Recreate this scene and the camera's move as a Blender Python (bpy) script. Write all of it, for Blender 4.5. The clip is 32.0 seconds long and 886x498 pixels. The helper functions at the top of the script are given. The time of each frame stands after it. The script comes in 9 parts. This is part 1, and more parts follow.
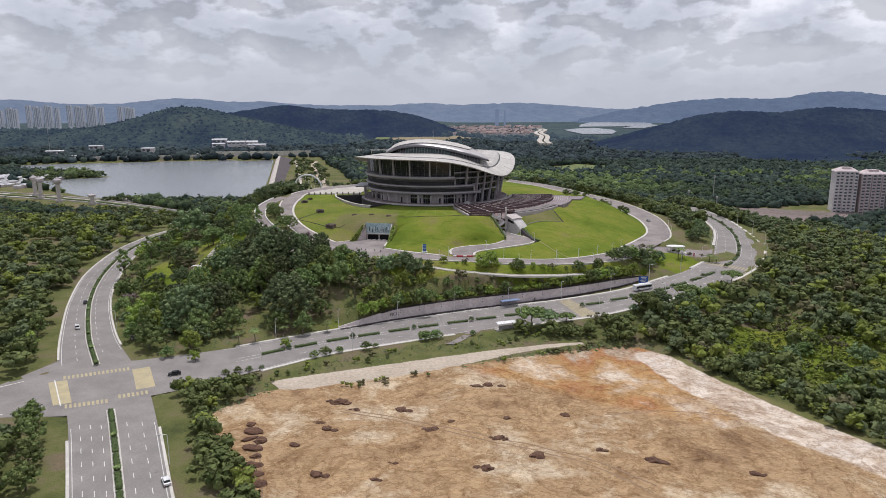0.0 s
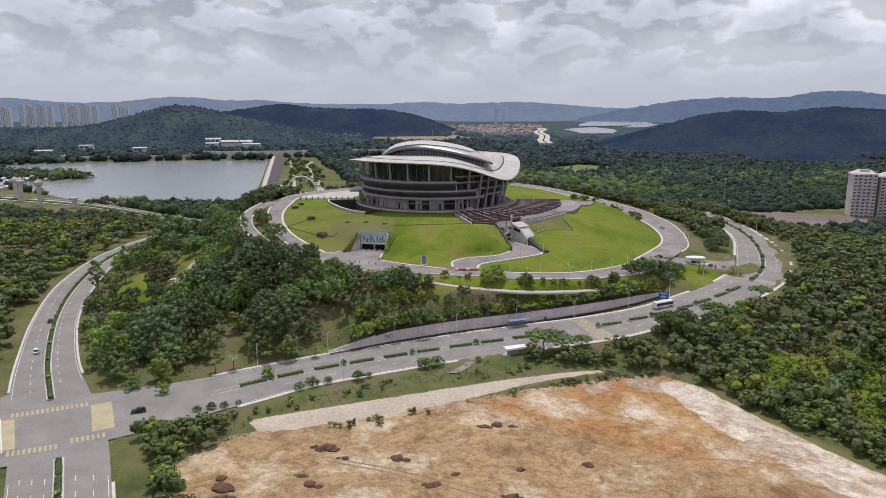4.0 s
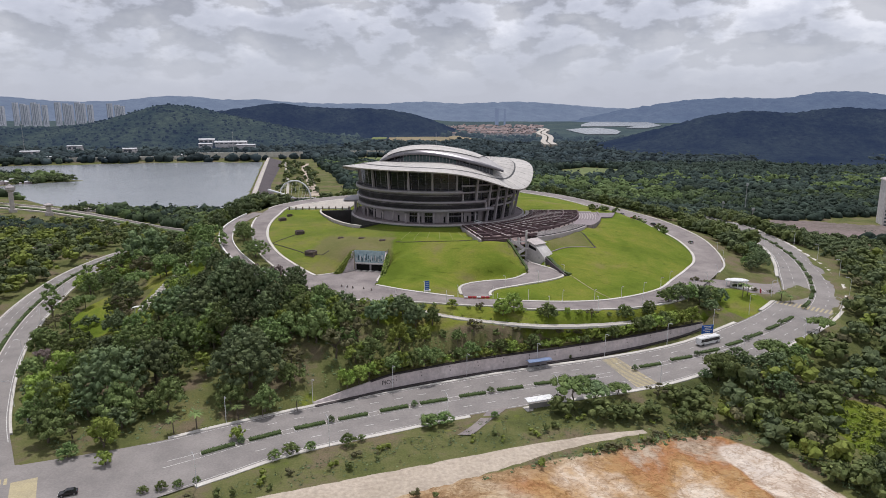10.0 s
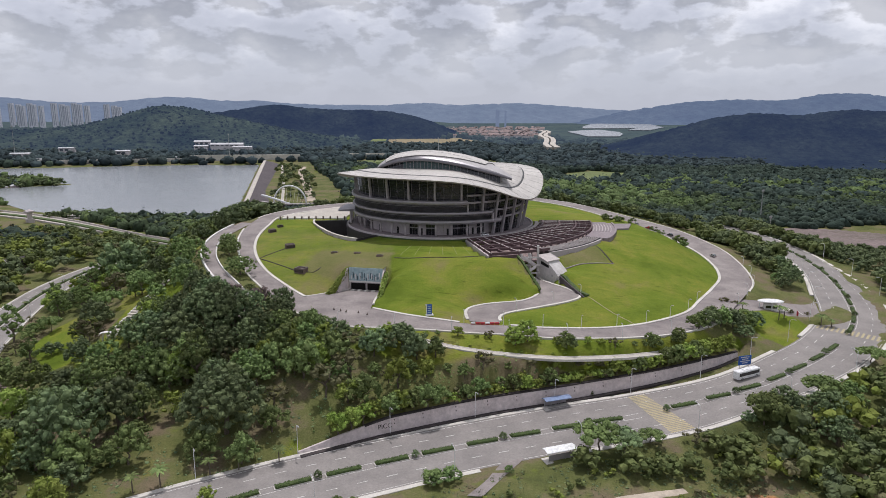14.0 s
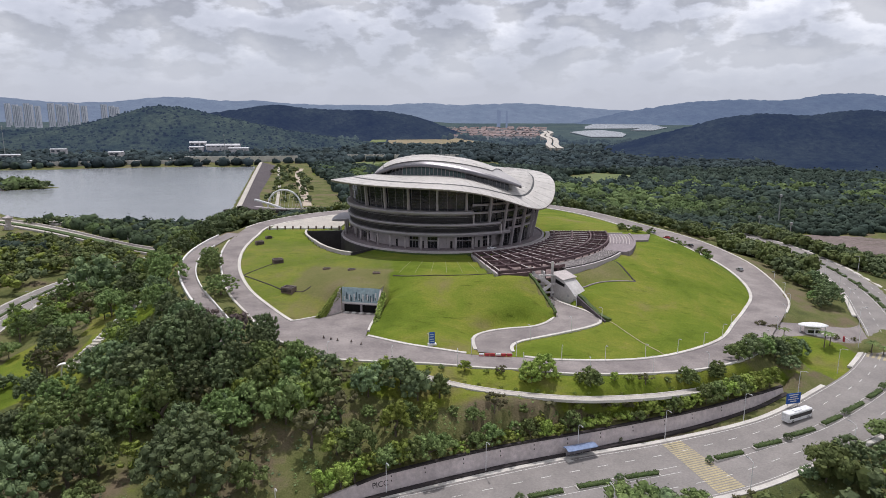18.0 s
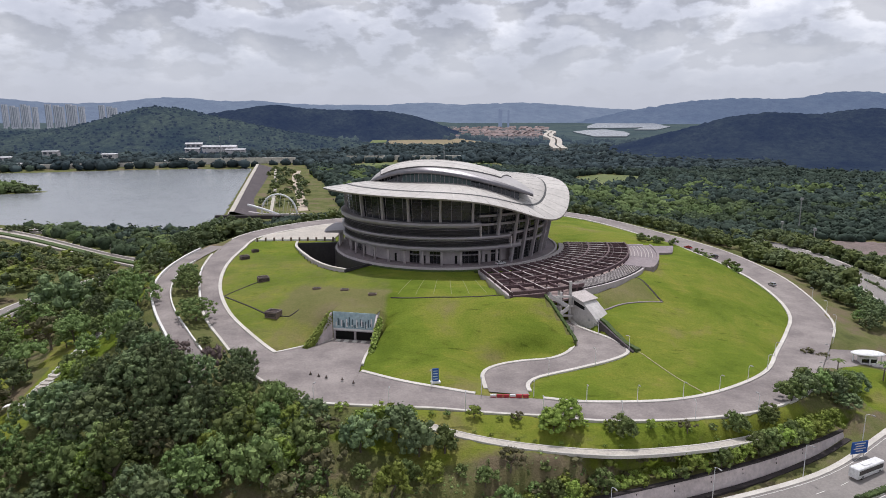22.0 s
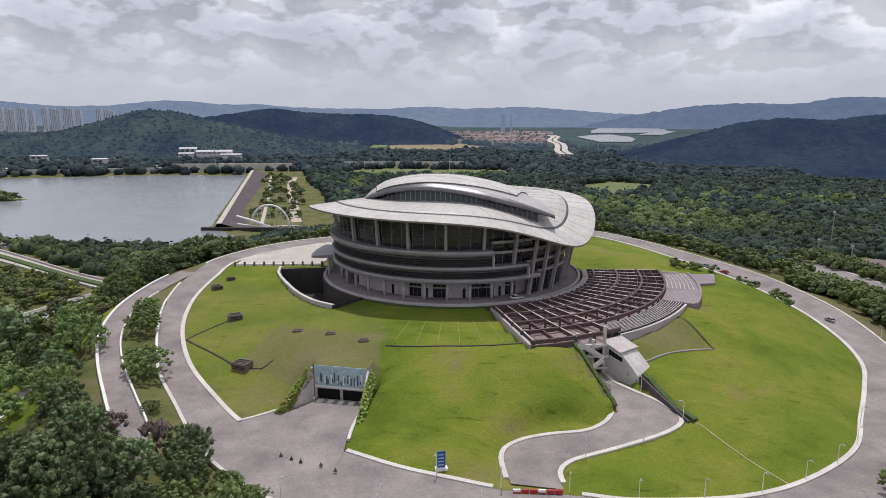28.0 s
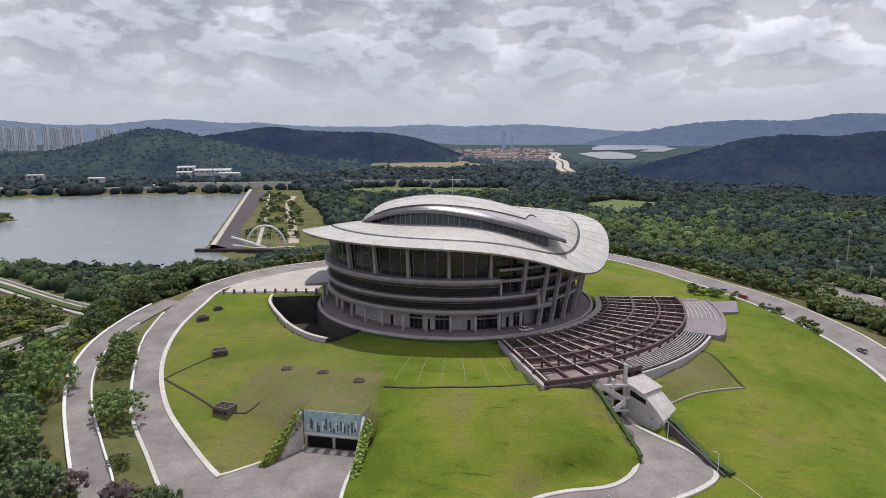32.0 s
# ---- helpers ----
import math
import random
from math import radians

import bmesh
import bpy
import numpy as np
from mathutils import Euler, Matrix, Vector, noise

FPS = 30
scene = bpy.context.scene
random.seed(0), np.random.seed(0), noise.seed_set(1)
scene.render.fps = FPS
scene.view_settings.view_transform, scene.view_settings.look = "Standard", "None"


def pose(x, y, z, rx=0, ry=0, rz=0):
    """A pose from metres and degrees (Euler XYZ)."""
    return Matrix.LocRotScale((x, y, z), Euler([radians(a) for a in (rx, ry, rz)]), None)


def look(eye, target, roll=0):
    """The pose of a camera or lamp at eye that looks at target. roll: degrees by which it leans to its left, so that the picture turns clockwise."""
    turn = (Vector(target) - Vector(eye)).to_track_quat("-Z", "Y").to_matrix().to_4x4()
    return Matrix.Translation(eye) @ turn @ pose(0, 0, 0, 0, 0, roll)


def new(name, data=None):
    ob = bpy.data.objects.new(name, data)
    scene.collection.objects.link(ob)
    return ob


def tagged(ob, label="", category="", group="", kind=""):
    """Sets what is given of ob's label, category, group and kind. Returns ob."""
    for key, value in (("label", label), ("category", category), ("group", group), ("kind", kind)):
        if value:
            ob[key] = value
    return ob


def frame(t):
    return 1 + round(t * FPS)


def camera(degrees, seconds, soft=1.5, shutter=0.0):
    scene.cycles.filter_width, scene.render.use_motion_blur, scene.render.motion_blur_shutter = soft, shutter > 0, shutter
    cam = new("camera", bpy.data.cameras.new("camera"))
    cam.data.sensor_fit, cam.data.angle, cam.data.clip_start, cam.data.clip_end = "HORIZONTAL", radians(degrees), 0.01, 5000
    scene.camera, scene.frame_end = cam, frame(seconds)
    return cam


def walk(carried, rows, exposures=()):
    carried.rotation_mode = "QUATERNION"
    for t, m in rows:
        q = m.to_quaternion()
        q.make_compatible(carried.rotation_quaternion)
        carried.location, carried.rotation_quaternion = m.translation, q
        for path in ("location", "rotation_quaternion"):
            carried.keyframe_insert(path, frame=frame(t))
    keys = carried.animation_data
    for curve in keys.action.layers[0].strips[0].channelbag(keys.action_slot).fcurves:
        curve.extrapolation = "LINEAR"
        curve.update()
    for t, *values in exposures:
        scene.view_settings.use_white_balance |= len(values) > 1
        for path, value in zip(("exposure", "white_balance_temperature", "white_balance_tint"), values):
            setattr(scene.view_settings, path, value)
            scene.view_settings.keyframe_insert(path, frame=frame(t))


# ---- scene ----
cam = camera(67.0, 32.0, 0.9)
PATH = [
    (0, (1.282, -420.458, 94.261), (1.357, -418.503, 93.846), -0.2),
    (1, (1.329, -412.815, 94.298), (1.404, -410.861, 93.881), -0.1),
    (2, (1.308, -405.161, 94.329), (1.384, -403.207, 93.911), -0.2),
    (3, (1.217, -397.459, 94.359), (1.296, -395.505, 93.941), -0.2),
    (6, (0.764, -374.305, 94.507), (0.846, -372.351, 94.088), -0.0),
    (7, (0.618, -366.6, 94.579), (0.701, -364.647, 94.159), -0.1),
    (8, (0.419, -359.02, 94.662), (0.503, -357.066, 94.242), 0.0),
    (9, (0.161, -351.584, 94.752), (0.245, -349.63, 94.334), -0.0),
    (10, (-0.057, -344.165, 94.876), (0.026, -342.211, 94.457), 0.0),
    (11, (-0.239, -336.759, 95.008), (-0.155, -334.805, 94.589), 0.0),
    (12, (-0.364, -329.269, 95.136), (-0.281, -327.315, 94.719), 0.1),
    (13, (-0.427, -321.684, 95.253), (-0.343, -319.729, 94.836), 0.1),
    (14, (-0.475, -314.075, 95.346), (-0.391, -312.12, 94.931), 0.1),
    (17, (-0.537, -291.131, 95.675), (-0.452, -289.176, 95.261), 0.1),
    (18, (-0.51, -283.509, 95.707), (-0.427, -281.554, 95.292), 0.1),
    (19, (-0.412, -275.871, 95.719), (-0.33, -273.916, 95.304), 0.0),
    (20, (-0.314, -268.202, 95.766), (-0.233, -266.247, 95.35), 0.0),
    (21, (-0.248, -260.534, 95.842), (-0.168, -258.579, 95.427), -0.0),
    (22, (-0.214, -252.831, 95.938), (-0.135, -250.877, 95.522), -0.1),
    (23, (-0.206, -245.095, 96.046), (-0.127, -243.14, 95.63), 0.0),
    (24, (-0.266, -237.452, 96.13), (-0.186, -235.497, 95.714), 0.0),
    (25, (-0.254, -230.013, 96.216), (-0.175, -228.057, 95.803), 0.1),
    (28, (-0.137, -209.497, 96.699), (-0.061, -207.54, 96.294), 0.1),
    (29, (-0.148, -203.99, 96.701), (-0.073, -202.032, 96.3), 0.0),
    (30, (-0.154, -199.353, 96.66), (-0.08, -197.392, 96.277), -0.0),
    (31, (-0.148, -195.307, 96.616), (-0.074, -193.343, 96.244), 0.1),
    (32, (-0.123, -191.492, 96.577), (-0.049, -189.525, 96.222), -0.1),
]
walk(cam, [(t, look(e, g, r)) for t, e, g, r in PATH], [(0, -0.08, 6400, 14.0), (13, -0.10, 6400, 14.0), (17, 0.0, 6400, 14.0), (25, 0.0, 6400, 14.0), (29, -0.06, 6400, 14.0), (32, -0.06, 6400, 14.0)])

# ---------------------------------------------------------------- world, sun
SUN_ELEV, SUN_AZ = 70.0, 4.0          # the sun stands high behind the hall


def build_world():
    w = bpy.data.worlds.new("overcast_sky")
    scene.world = w
    w.use_nodes = True
    nt = w.node_tree
    nt.nodes.clear()
    N, L = nt.nodes.new, nt.links.new
    out, bg = N("ShaderNodeOutputWorld"), N("ShaderNodeBackground")
    sky = N("ShaderNodeTexSky")
    sky.sky_type, sky.sun_disc = "NISHITA", False
    sky.sun_elevation, sky.sun_rotation = radians(SUN_ELEV), radians(SUN_AZ)
    co, sep = N("ShaderNodeTexCoord"), N("ShaderNodeSeparateXYZ")
    L(co.outputs["Generated"], sep.inputs[0])

    def math_node(op, a, b=None, clamp=False):
        n = N("ShaderNodeMath")
        n.operation, n.use_clamp = op, clamp
        for i, v in enumerate((a, b)):
            if v is None:
                continue
            if isinstance(v, (int, float)):
                n.inputs[i].default_value = v
            else:
                L(v, n.inputs[i])
        return n.outputs[0]

    up = math_node("MAXIMUM", sep.outputs[2], 0.0)

    def cloud(scale, detail, rough, lift, flat=2.1):
        mp = N("ShaderNodeMapping")
        mp.inputs["Location"].default_value = (2.6, 5.2, lift * flat)
        mp.inputs["Scale"].default_value = (1.0, 1.0, flat)
        L(co.outputs["Generated"], mp.inputs["Vector"])
        n = N("ShaderNodeTexNoise")
        n.inputs["Scale"].default_value, n.inputs["Detail"].default_value = scale, detail
        n.inputs["Roughness"].default_value, n.inputs["Distortion"].default_value = rough, 0.0
        L(mp.outputs[0], n.inputs["Vector"])
        return n.outputs["Fac"]

    # heaped clouds: grey bodies, tops lit where the cloud thins upwards
    body, above = cloud(12.0, 9, 0.54, 0.0, 2.0), cloud(12.0, 9, 0.54, 0.018, 2.0)
    broad = cloud(3.0, 3, 0.5, 0.3, 1.6)
    ramp = N("ShaderNodeValToRGB")
    cr = ramp.color_ramp
    cr.elements[0].position, cr.elements[0].color = 0.36, (0.92, 0.935, 0.975, 1)
    cr.elements[1].position, cr.elements[1].color = 0.66, (0.45, 0.475, 0.54, 1)
    for p, c in ((0.45, (0.81, 0.83, 0.88, 1)), (0.50, (0.65, 0.675, 0.735, 1)), (0.56, (0.55, 0.575, 0.645, 1))):
        e = cr.elements.new(p)
        e.color = c
    L(math_node("ADD", math_node("MULTIPLY", body, 0.62), math_node("MULTIPLY", broad, 0.38)), ramp.inputs[0])
    rim = N("ShaderNodeMapRange")
    rim.interpolation_type = "SMOOTHSTEP"
    rim.inputs["From Min"].default_value, rim.inputs["From Max"].default_value = -0.07, 0.07
    rim.inputs["To Min"].default_value, rim.inputs["To Max"].default_value = 0.80, 1.32
    L(math_node("SUBTRACT", body, above), rim.inputs["Value"])
    lit = rim.outputs[0]
    lm = N("ShaderNodeMix")
    lm.data_type, lm.blend_type = "RGBA", "MULTIPLY"
    lm.inputs["Factor"].default_value = 1.0
    L(ramp.outputs[0], lm.inputs[6])
    lg = N("ShaderNodeCombineColor")
    for k in range(3):
        L(lit, lg.inputs[k])
    L(lg.outputs[0], lm.inputs[7])
    # haze band low over the horizon
    hz = N("ShaderNodeMapRange")
    hz.inputs["From Min"].default_value, hz.inputs["From Max"].default_value = 0.0, 0.15
    hz.inputs["To Min"].default_value, hz.inputs["To Max"].default_value = 0.94, 0.0
    hz.interpolation_type = "SMOOTHSTEP"
    L(up, hz.inputs["Value"])
    mh = N("ShaderNodeMix")
    mh.data_type = "RGBA"
    L(hz.outputs[0], mh.inputs["Factor"])
    L(lm.outputs[2], mh.inputs[6])
    mh.inputs[7].default_value = (0.60, 0.645, 0.735, 1)
    # the clear sky above the cloud adds a little blue
    ms = N("ShaderNodeMix")
    ms.data_type, ms.blend_type = "RGBA", "ADD"
    ms.inputs["Factor"].default_value = 1.0
    sc = N("ShaderNodeMix")
    sc.data_type, sc.blend_type = "RGBA", "MULTIPLY"
    sc.inputs["Factor"].default_value = 1.0
    sc.inputs[7].default_value = (0.012, 0.012, 0.012, 1)
    L(sky.outputs[0], sc.inputs[6])
    L(mh.outputs[2], ms.inputs[6])
    L(sc.outputs[2], ms.inputs[7])
    L(ms.outputs[2], bg.inputs["Color"])
    bg.inputs["Strength"].default_value = 0.82
    L(bg.outputs[0], out.inputs["Surface"])


build_world()
sun = new("sun", bpy.data.lights.new("sun", "SUN"))
sun.data.energy, sun.data.angle, sun.data.color = 2.9, radians(1.2), (1.0, 0.975, 0.95)
_az, _el = radians(SUN_AZ), radians(SUN_ELEV)
sun.matrix_world = look((math.sin(_az) * math.cos(_el) * 500, math.cos(_az) * math.cos(_el) * 500, math.sin(_el) * 500), (0, 0, 0))

# ---------------------------------------------------------------- materials


def mat(name, c1, c2=None, big=0.05, fine=1.5, rough=0.9, metal=0.0, bump=0.3, bump_scale=None, island=0.0, obj=0.0, fine_amt=0.25, sheen=0.0, spec=0.3):
    """Two tones by broad noise, grain by fine noise, relief, and a shift of value from piece to piece."""
    m = bpy.data.materials.new(name)
    m.use_nodes = True
    nt = m.node_tree
    N, L = nt.nodes.new, nt.links.new
    b = nt.nodes["Principled BSDF"]
    b.inputs["Roughness"].default_value, b.inputs["Metallic"].default_value = rough, metal
    b.inputs["Specular IOR Level"].default_value = spec
    c2 = c2 or tuple(v * 0.75 for v in c1)
    geo = N("ShaderNodeNewGeometry")
    n1, n2 = N("ShaderNodeTexNoise"), N("ShaderNodeTexNoise")
    for n, s, d in ((n1, big, 5), (n2, fine, 4)):
        n.inputs["Scale"].default_value, n.inputs["Detail"].default_value = s, d
        n.inputs["Roughness"].default_value = 0.62
        L(geo.outputs["Position"], n.inputs["Vector"])
    r1 = N("ShaderNodeMapRange")
    r1.inputs["From Min"].default_value, r1.inputs["From Max"].default_value = 0.32, 0.68
    L(n1.outputs["Fac"], r1.inputs["Value"])
    mx = N("ShaderNodeMix")
    mx.data_type = "RGBA"
    L(r1.outputs[0], mx.inputs["Factor"])
    mx.inputs[6].default_value, mx.inputs[7].default_value = (*c1, 1), (*c2, 1)
    hs = N("ShaderNodeHueSaturation")
    L(mx.outputs[2], hs.inputs["Color"])
    r2 = N("ShaderNodeMapRange")
    r2.inputs["From Min"].default_value, r2.inputs["From Max"].default_value = 0.25, 0.75
    r2.inputs["To Min"].default_value, r2.inputs["To Max"].default_value = 1 - fine_amt, 1 + fine_amt
    L(n2.outputs["Fac"], r2.inputs["Value"])
    val = r2.outputs[0]
    for amt, node, sock in ((island, geo, "Random Per Island"), (obj, None, "Random")):
        if amt:
            node = node or N("ShaderNodeObjectInfo")
            r = N("ShaderNodeMapRange")
            r.inputs["To Min"].default_value, r.inputs["To Max"].default_value = 1 - amt, 1 + amt
            L(node.outputs[sock], r.inputs["Value"])
            mm = N("ShaderNodeMath")
            mm.operation = "MULTIPLY"
            L(val, mm.inputs[0])
            L(r.outputs[0], mm.inputs[1])
            val = mm.outputs[0]
            if sock == "Random":
                rh = N("ShaderNodeMapRange")
                rh.inputs["To Min"].default_value, rh.inputs["To Max"].default_value = 0.5 - amt * 0.08, 0.5 + amt * 0.02
                L(node.outputs[sock], rh.inputs["Value"])
                L(rh.outputs[0], hs.inputs["Hue"])
    L(val, hs.inputs["Value"])
    L(hs.outputs[0], b.inputs["Base Color"])
    if bump:
        bp = N("ShaderNodeBump")
        bp.inputs["Strength"].default_value = bump
        bp.inputs["Distance"].default_value = 0.6 / (bump_scale or fine)
        n3 = n2
        if bump_scale:
            n3 = N("ShaderNodeTexNoise")
            n3.inputs["Scale"].default_value, n3.inputs["Detail"].default_value = bump_scale, 4
            L(geo.outputs["Position"], n3.inputs["Vector"])
        L(n3.outputs["Fac"], bp.inputs["Height"])
        L(bp.outputs[0], b.inputs["Normal"])
    return m


def glass_mat(name, tint, rough=0.08):
    m = mat(name, tint, tuple(v * 0.6 for v in tint), big=0.08, fine=0.6, rough=rough, bump=0.04, spec=0.6)
    return m


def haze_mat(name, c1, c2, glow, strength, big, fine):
    """Backdrop kilometres away, mostly wooded slopes, with air haze put in as bluish emission."""
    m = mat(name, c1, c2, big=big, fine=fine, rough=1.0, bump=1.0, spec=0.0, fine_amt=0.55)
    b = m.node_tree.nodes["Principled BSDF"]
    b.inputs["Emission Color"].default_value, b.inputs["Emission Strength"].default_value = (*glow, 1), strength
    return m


ASPHALT = mat("worn_asphalt", (0.200, 0.184, 0.174), (0.272, 0.250, 0.234), big=0.09, fine=1.6, rough=0.92, bump=0.15, fine_amt=0.15)
ASPHALT_LOOP = mat("loop_asphalt", (0.175, 0.152, 0.148), (0.30, 0.266, 0.25), big=0.09, fine=1.5, rough=0.92, bump=0.15, fine_amt=0.17)
CONCRETE = mat("kerb_concrete", (0.62, 0.59, 0.54), (0.48, 0.45, 0.41), big=0.15, fine=2.0, rough=0.9, bump=0.2, fine_amt=0.15)
VENT_RIM = mat("weathered_vent_rim", (0.22, 0.18, 0.165), (0.13, 0.105, 0.10), big=0.4, fine=3.0, rough=0.85, bump=0.2)
TERRACE = mat("terrace_paving", (0.34, 0.315, 0.285), (0.25, 0.23, 0.21), big=0.12, fine=1.5, rough=0.9, bump=0.2)
PAVING = mat("paving_concrete", (0.5, 0.46, 0.40), (0.40, 0.37, 0.33), big=0.1, fine=1.5, rough=0.9, bump=0.2)
SHOTCRETE = mat("sprayed_concrete", (0.64, 0.56, 0.545), (0.50, 0.435, 0.425), big=0.16, fine=0.8, rough=0.95, bump=0.35, fine_amt=0.2)
DRAIN = mat("dark_drain_stone", (0.06, 0.05, 0.05), (0.035, 0.03, 0.03), big=0.2, fine=1.2)
PAINT_W = mat("white_road_paint", (0.72, 0.71, 0.68), (0.55, 0.54, 0.5), big=0.4, fine=3.0, rough=0.7, bump=0.0)
PAINT_Y = mat("yellow_road_paint", (0.46, 0.39, 0.23), (0.35, 0.305, 0.20), big=0.25, fine=2.0, rough=0.8, bump=0.0)
SANDROAD = mat("pale_sand_track", (0.48, 0.41, 0.33), (0.38, 0.32, 0.25), big=0.06, fine=0.8, rough=0.95, bump=0.3)
LEAF = [mat("leaf_dark_green", (0.080, 0.116, 0.060), (0.158, 0.208, 0.094), big=0.22, fine=1.1, rough=0.7, bump=0, island=0.30, obj=0.36, fine_amt=0.34, spec=0.08),
        mat("leaf_mid_green", (0.094, 0.146, 0.052), (0.180, 0.240, 0.086), big=0.20, fine=1.1, rough=0.7, bump=0, island=0.30, obj=0.36, fine_amt=0.34, spec=0.08),
        mat("leaf_light_green", (0.142, 0.212, 0.042), (0.240, 0.305, 0.074), big=0.25, fine=1.1, rough=0.7, bump=0, island=0.28, obj=0.30, fine_amt=0.3, spec=0.08),
        mat("leaf_olive_dry", (0.132, 0.124, 0.064), (0.096, 0.096, 0.050), big=0.25, fine=1.1, rough=0.75, bump=0, island=0.28, obj=0.25, fine_amt=0.3, spec=0.08),
        mat("leaf_purple_brown", (0.17, 0.13, 0.125), (0.21, 0.17, 0.15), big=0.25, fine=1.1, rough=0.75, bump=0, island=0.28, obj=0.2, spec=0.08)]
HEDGE = mat("clipped_hedge", (0.045, 0.075, 0.02), (0.07, 0.1, 0.03), big=0.6, fine=3.0, rough=0.8, bump=0.9, island=0.4, fine_amt=0.5)
BARK = mat("grey_bark", (0.16, 0.13, 0.10), (0.10, 0.08, 0.065), big=0.8, fine=4.0, rough=0.95, bump=0.5)
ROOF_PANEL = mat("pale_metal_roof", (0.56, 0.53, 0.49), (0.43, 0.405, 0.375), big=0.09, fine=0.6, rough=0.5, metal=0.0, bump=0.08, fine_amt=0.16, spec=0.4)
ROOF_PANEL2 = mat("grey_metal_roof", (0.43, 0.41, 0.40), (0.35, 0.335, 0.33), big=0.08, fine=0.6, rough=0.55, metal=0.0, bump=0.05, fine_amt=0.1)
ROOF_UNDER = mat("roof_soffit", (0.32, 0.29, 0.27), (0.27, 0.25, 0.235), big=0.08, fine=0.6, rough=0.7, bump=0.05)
SEAM = mat("dark_roof_seam", (0.10, 0.10, 0.10), (0.07, 0.07, 0.07), rough=0.6, bump=0)
CLAD = mat("grey_aluminium_cladding", (0.33, 0.305, 0.32), (0.27, 0.25, 0.265), big=0.1, fine=0.7, rough=0.45, metal=0.35, bump=0.05, fine_amt=0.1)
CLAD_LT = mat("pale_stone_cladding", (0.50, 0.45, 0.45), (0.40, 0.36, 0.365), big=0.15, fine=1.0, rough=0.7, bump=0.1, fine_amt=0.12)
# pale cladding darkened: shade under the roof is put into the colour
COLUMN = mat("shade_painted_column", (0.36, 0.325, 0.335), (0.29, 0.265, 0.275), big=0.15, fine=1.0, rough=0.6, bump=0.08, fine_amt=0.12)
LIP = mat("polished_grey_metal", (0.20, 0.19, 0.20), (0.14, 0.135, 0.145), big=0.2, fine=1.0, rough=0.28, metal=0.7, bump=0.03, fine_amt=0.12)
LOUVRE = mat("dark_louvre", (0.060, 0.055, 0.058), (0.042, 0.038, 0.042), big=0.2, fine=1.0, rough=0.4, bump=0.05)
GLASS = glass_mat("dark_tinted_glass", (0.018, 0.020, 0.024))
GLASS_G = glass_mat("green_tinted_glass", (0.02, 0.06, 0.055))
TERRACE = mat("terrace_paving", (0.28, 0.235, 0.24), (0.215, 0.185, 0.195), big=0.12, fine=1.0, rough=0.85, bump=0.1)
TRELLIS = mat("maroon_brown_trellis", (0.118, 0.074, 0.078), (0.088, 0.056, 0.060), big=0.2, fine=1.5, rough=0.7, bump=0.1)
BEAM_LT = mat("pale_trellis_beam", (0.52, 0.47, 0.45), (0.42, 0.38, 0.36), big=0.3, fine=2.0, rough=0.8, bump=0.1)
FLOOR_RED = mat("reddish_court_paving", (0.33, 0.25, 0.235), (0.25, 0.19, 0.18), big=0.1, fine=0.9, rough=0.9, bump=0.15)
WHITE = mat("white_painted_render", (0.76, 0.75, 0.72), (0.66, 0.64, 0.61), big=0.2, fine=1.5, rough=0.8, bump=0.08, fine_amt=0.08)
STEEL_W = mat("white_painted_steel", (0.78, 0.78, 0.77), (0.7, 0.7, 0.7), big=0.2, fine=1.5, rough=0.45, bump=0.03)
STEEL_G = mat("galvanised_steel", (0.42, 0.42, 0.42), (0.34, 0.34, 0.34), rough=0.5, metal=0.5, bump=0.03)
# near-black colour stands in for the unlit inside of openings
BLACK = mat("dark_opening", (0.012, 0.011, 0.011), (0.008, 0.008, 0.008), rough=0.9, bump=0)
BLUE = mat("blue_sign_enamel", (0.02, 0.10, 0.36), (0.02, 0.085, 0.3), rough=0.5, bump=0)
BOARD = mat("pale_blue_banner", (0.30, 0.42, 0.46), (0.40, 0.50, 0.52), big=0.4, fine=1.0, rough=0.6, bump=0.02)
BOARD_DK = mat("banner_ink", (0.05, 0.09, 0.11), (0.08, 0.13, 0.15), rough=0.6, bump=0)
RED = mat("red_plastic", (0.45, 0.05, 0.06), (0.35, 0.04, 0.05), rough=0.5, bump=0)
MAROON_D = mat("brown_stained_timber", (0.20, 0.15, 0.125), (0.14, 0.10, 0.085), big=0.4, fine=3.0, rough=0.8, bump=0.2)
RIPRAP = mat("dark_stone_revetment", (0.105, 0.088, 0.092), (0.075, 0.065, 0.070), big=0.03, fine=0.4, rough=0.95, bump=0.5)
TILE_RED = mat("terracotta_tiles", (0.27, 0.195, 0.18), (0.20, 0.165, 0.165), big=0.1, fine=1.0, rough=0.85, island=0.35, bump=0.1)
ROOF_FAR = mat("pale_far_roof", (0.52, 0.52, 0.53), (0.40, 0.40, 0.42), big=0.05, fine=0.3, rough=0.7, island=0.3, bump=0)
WALL_FAR = mat("cream_apartment_wall", (0.64, 0.60, 0.60), (0.55, 0.52, 0.52), big=0.05, fine=0.5, rough=0.85, bump=0.03)
WALL_PINK = mat("pinkish_apartment_wall", (0.56, 0.47, 0.47), (0.48, 0.41, 0.41), big=0.05, fine=0.5, rough=0.85, bump=0.03)
WIN_FAR = mat("far_window_glass", (0.10, 0.11, 0.13), (0.06, 0.07, 0.085), big=0.3, fine=1.0, rough=0.25, island=0.4, bump=0)
CAR_W = mat("white_car_paint", (0.75, 0.75, 0.75), (0.7, 0.7, 0.7), rough=0.25, bump=0, spec=0.5)
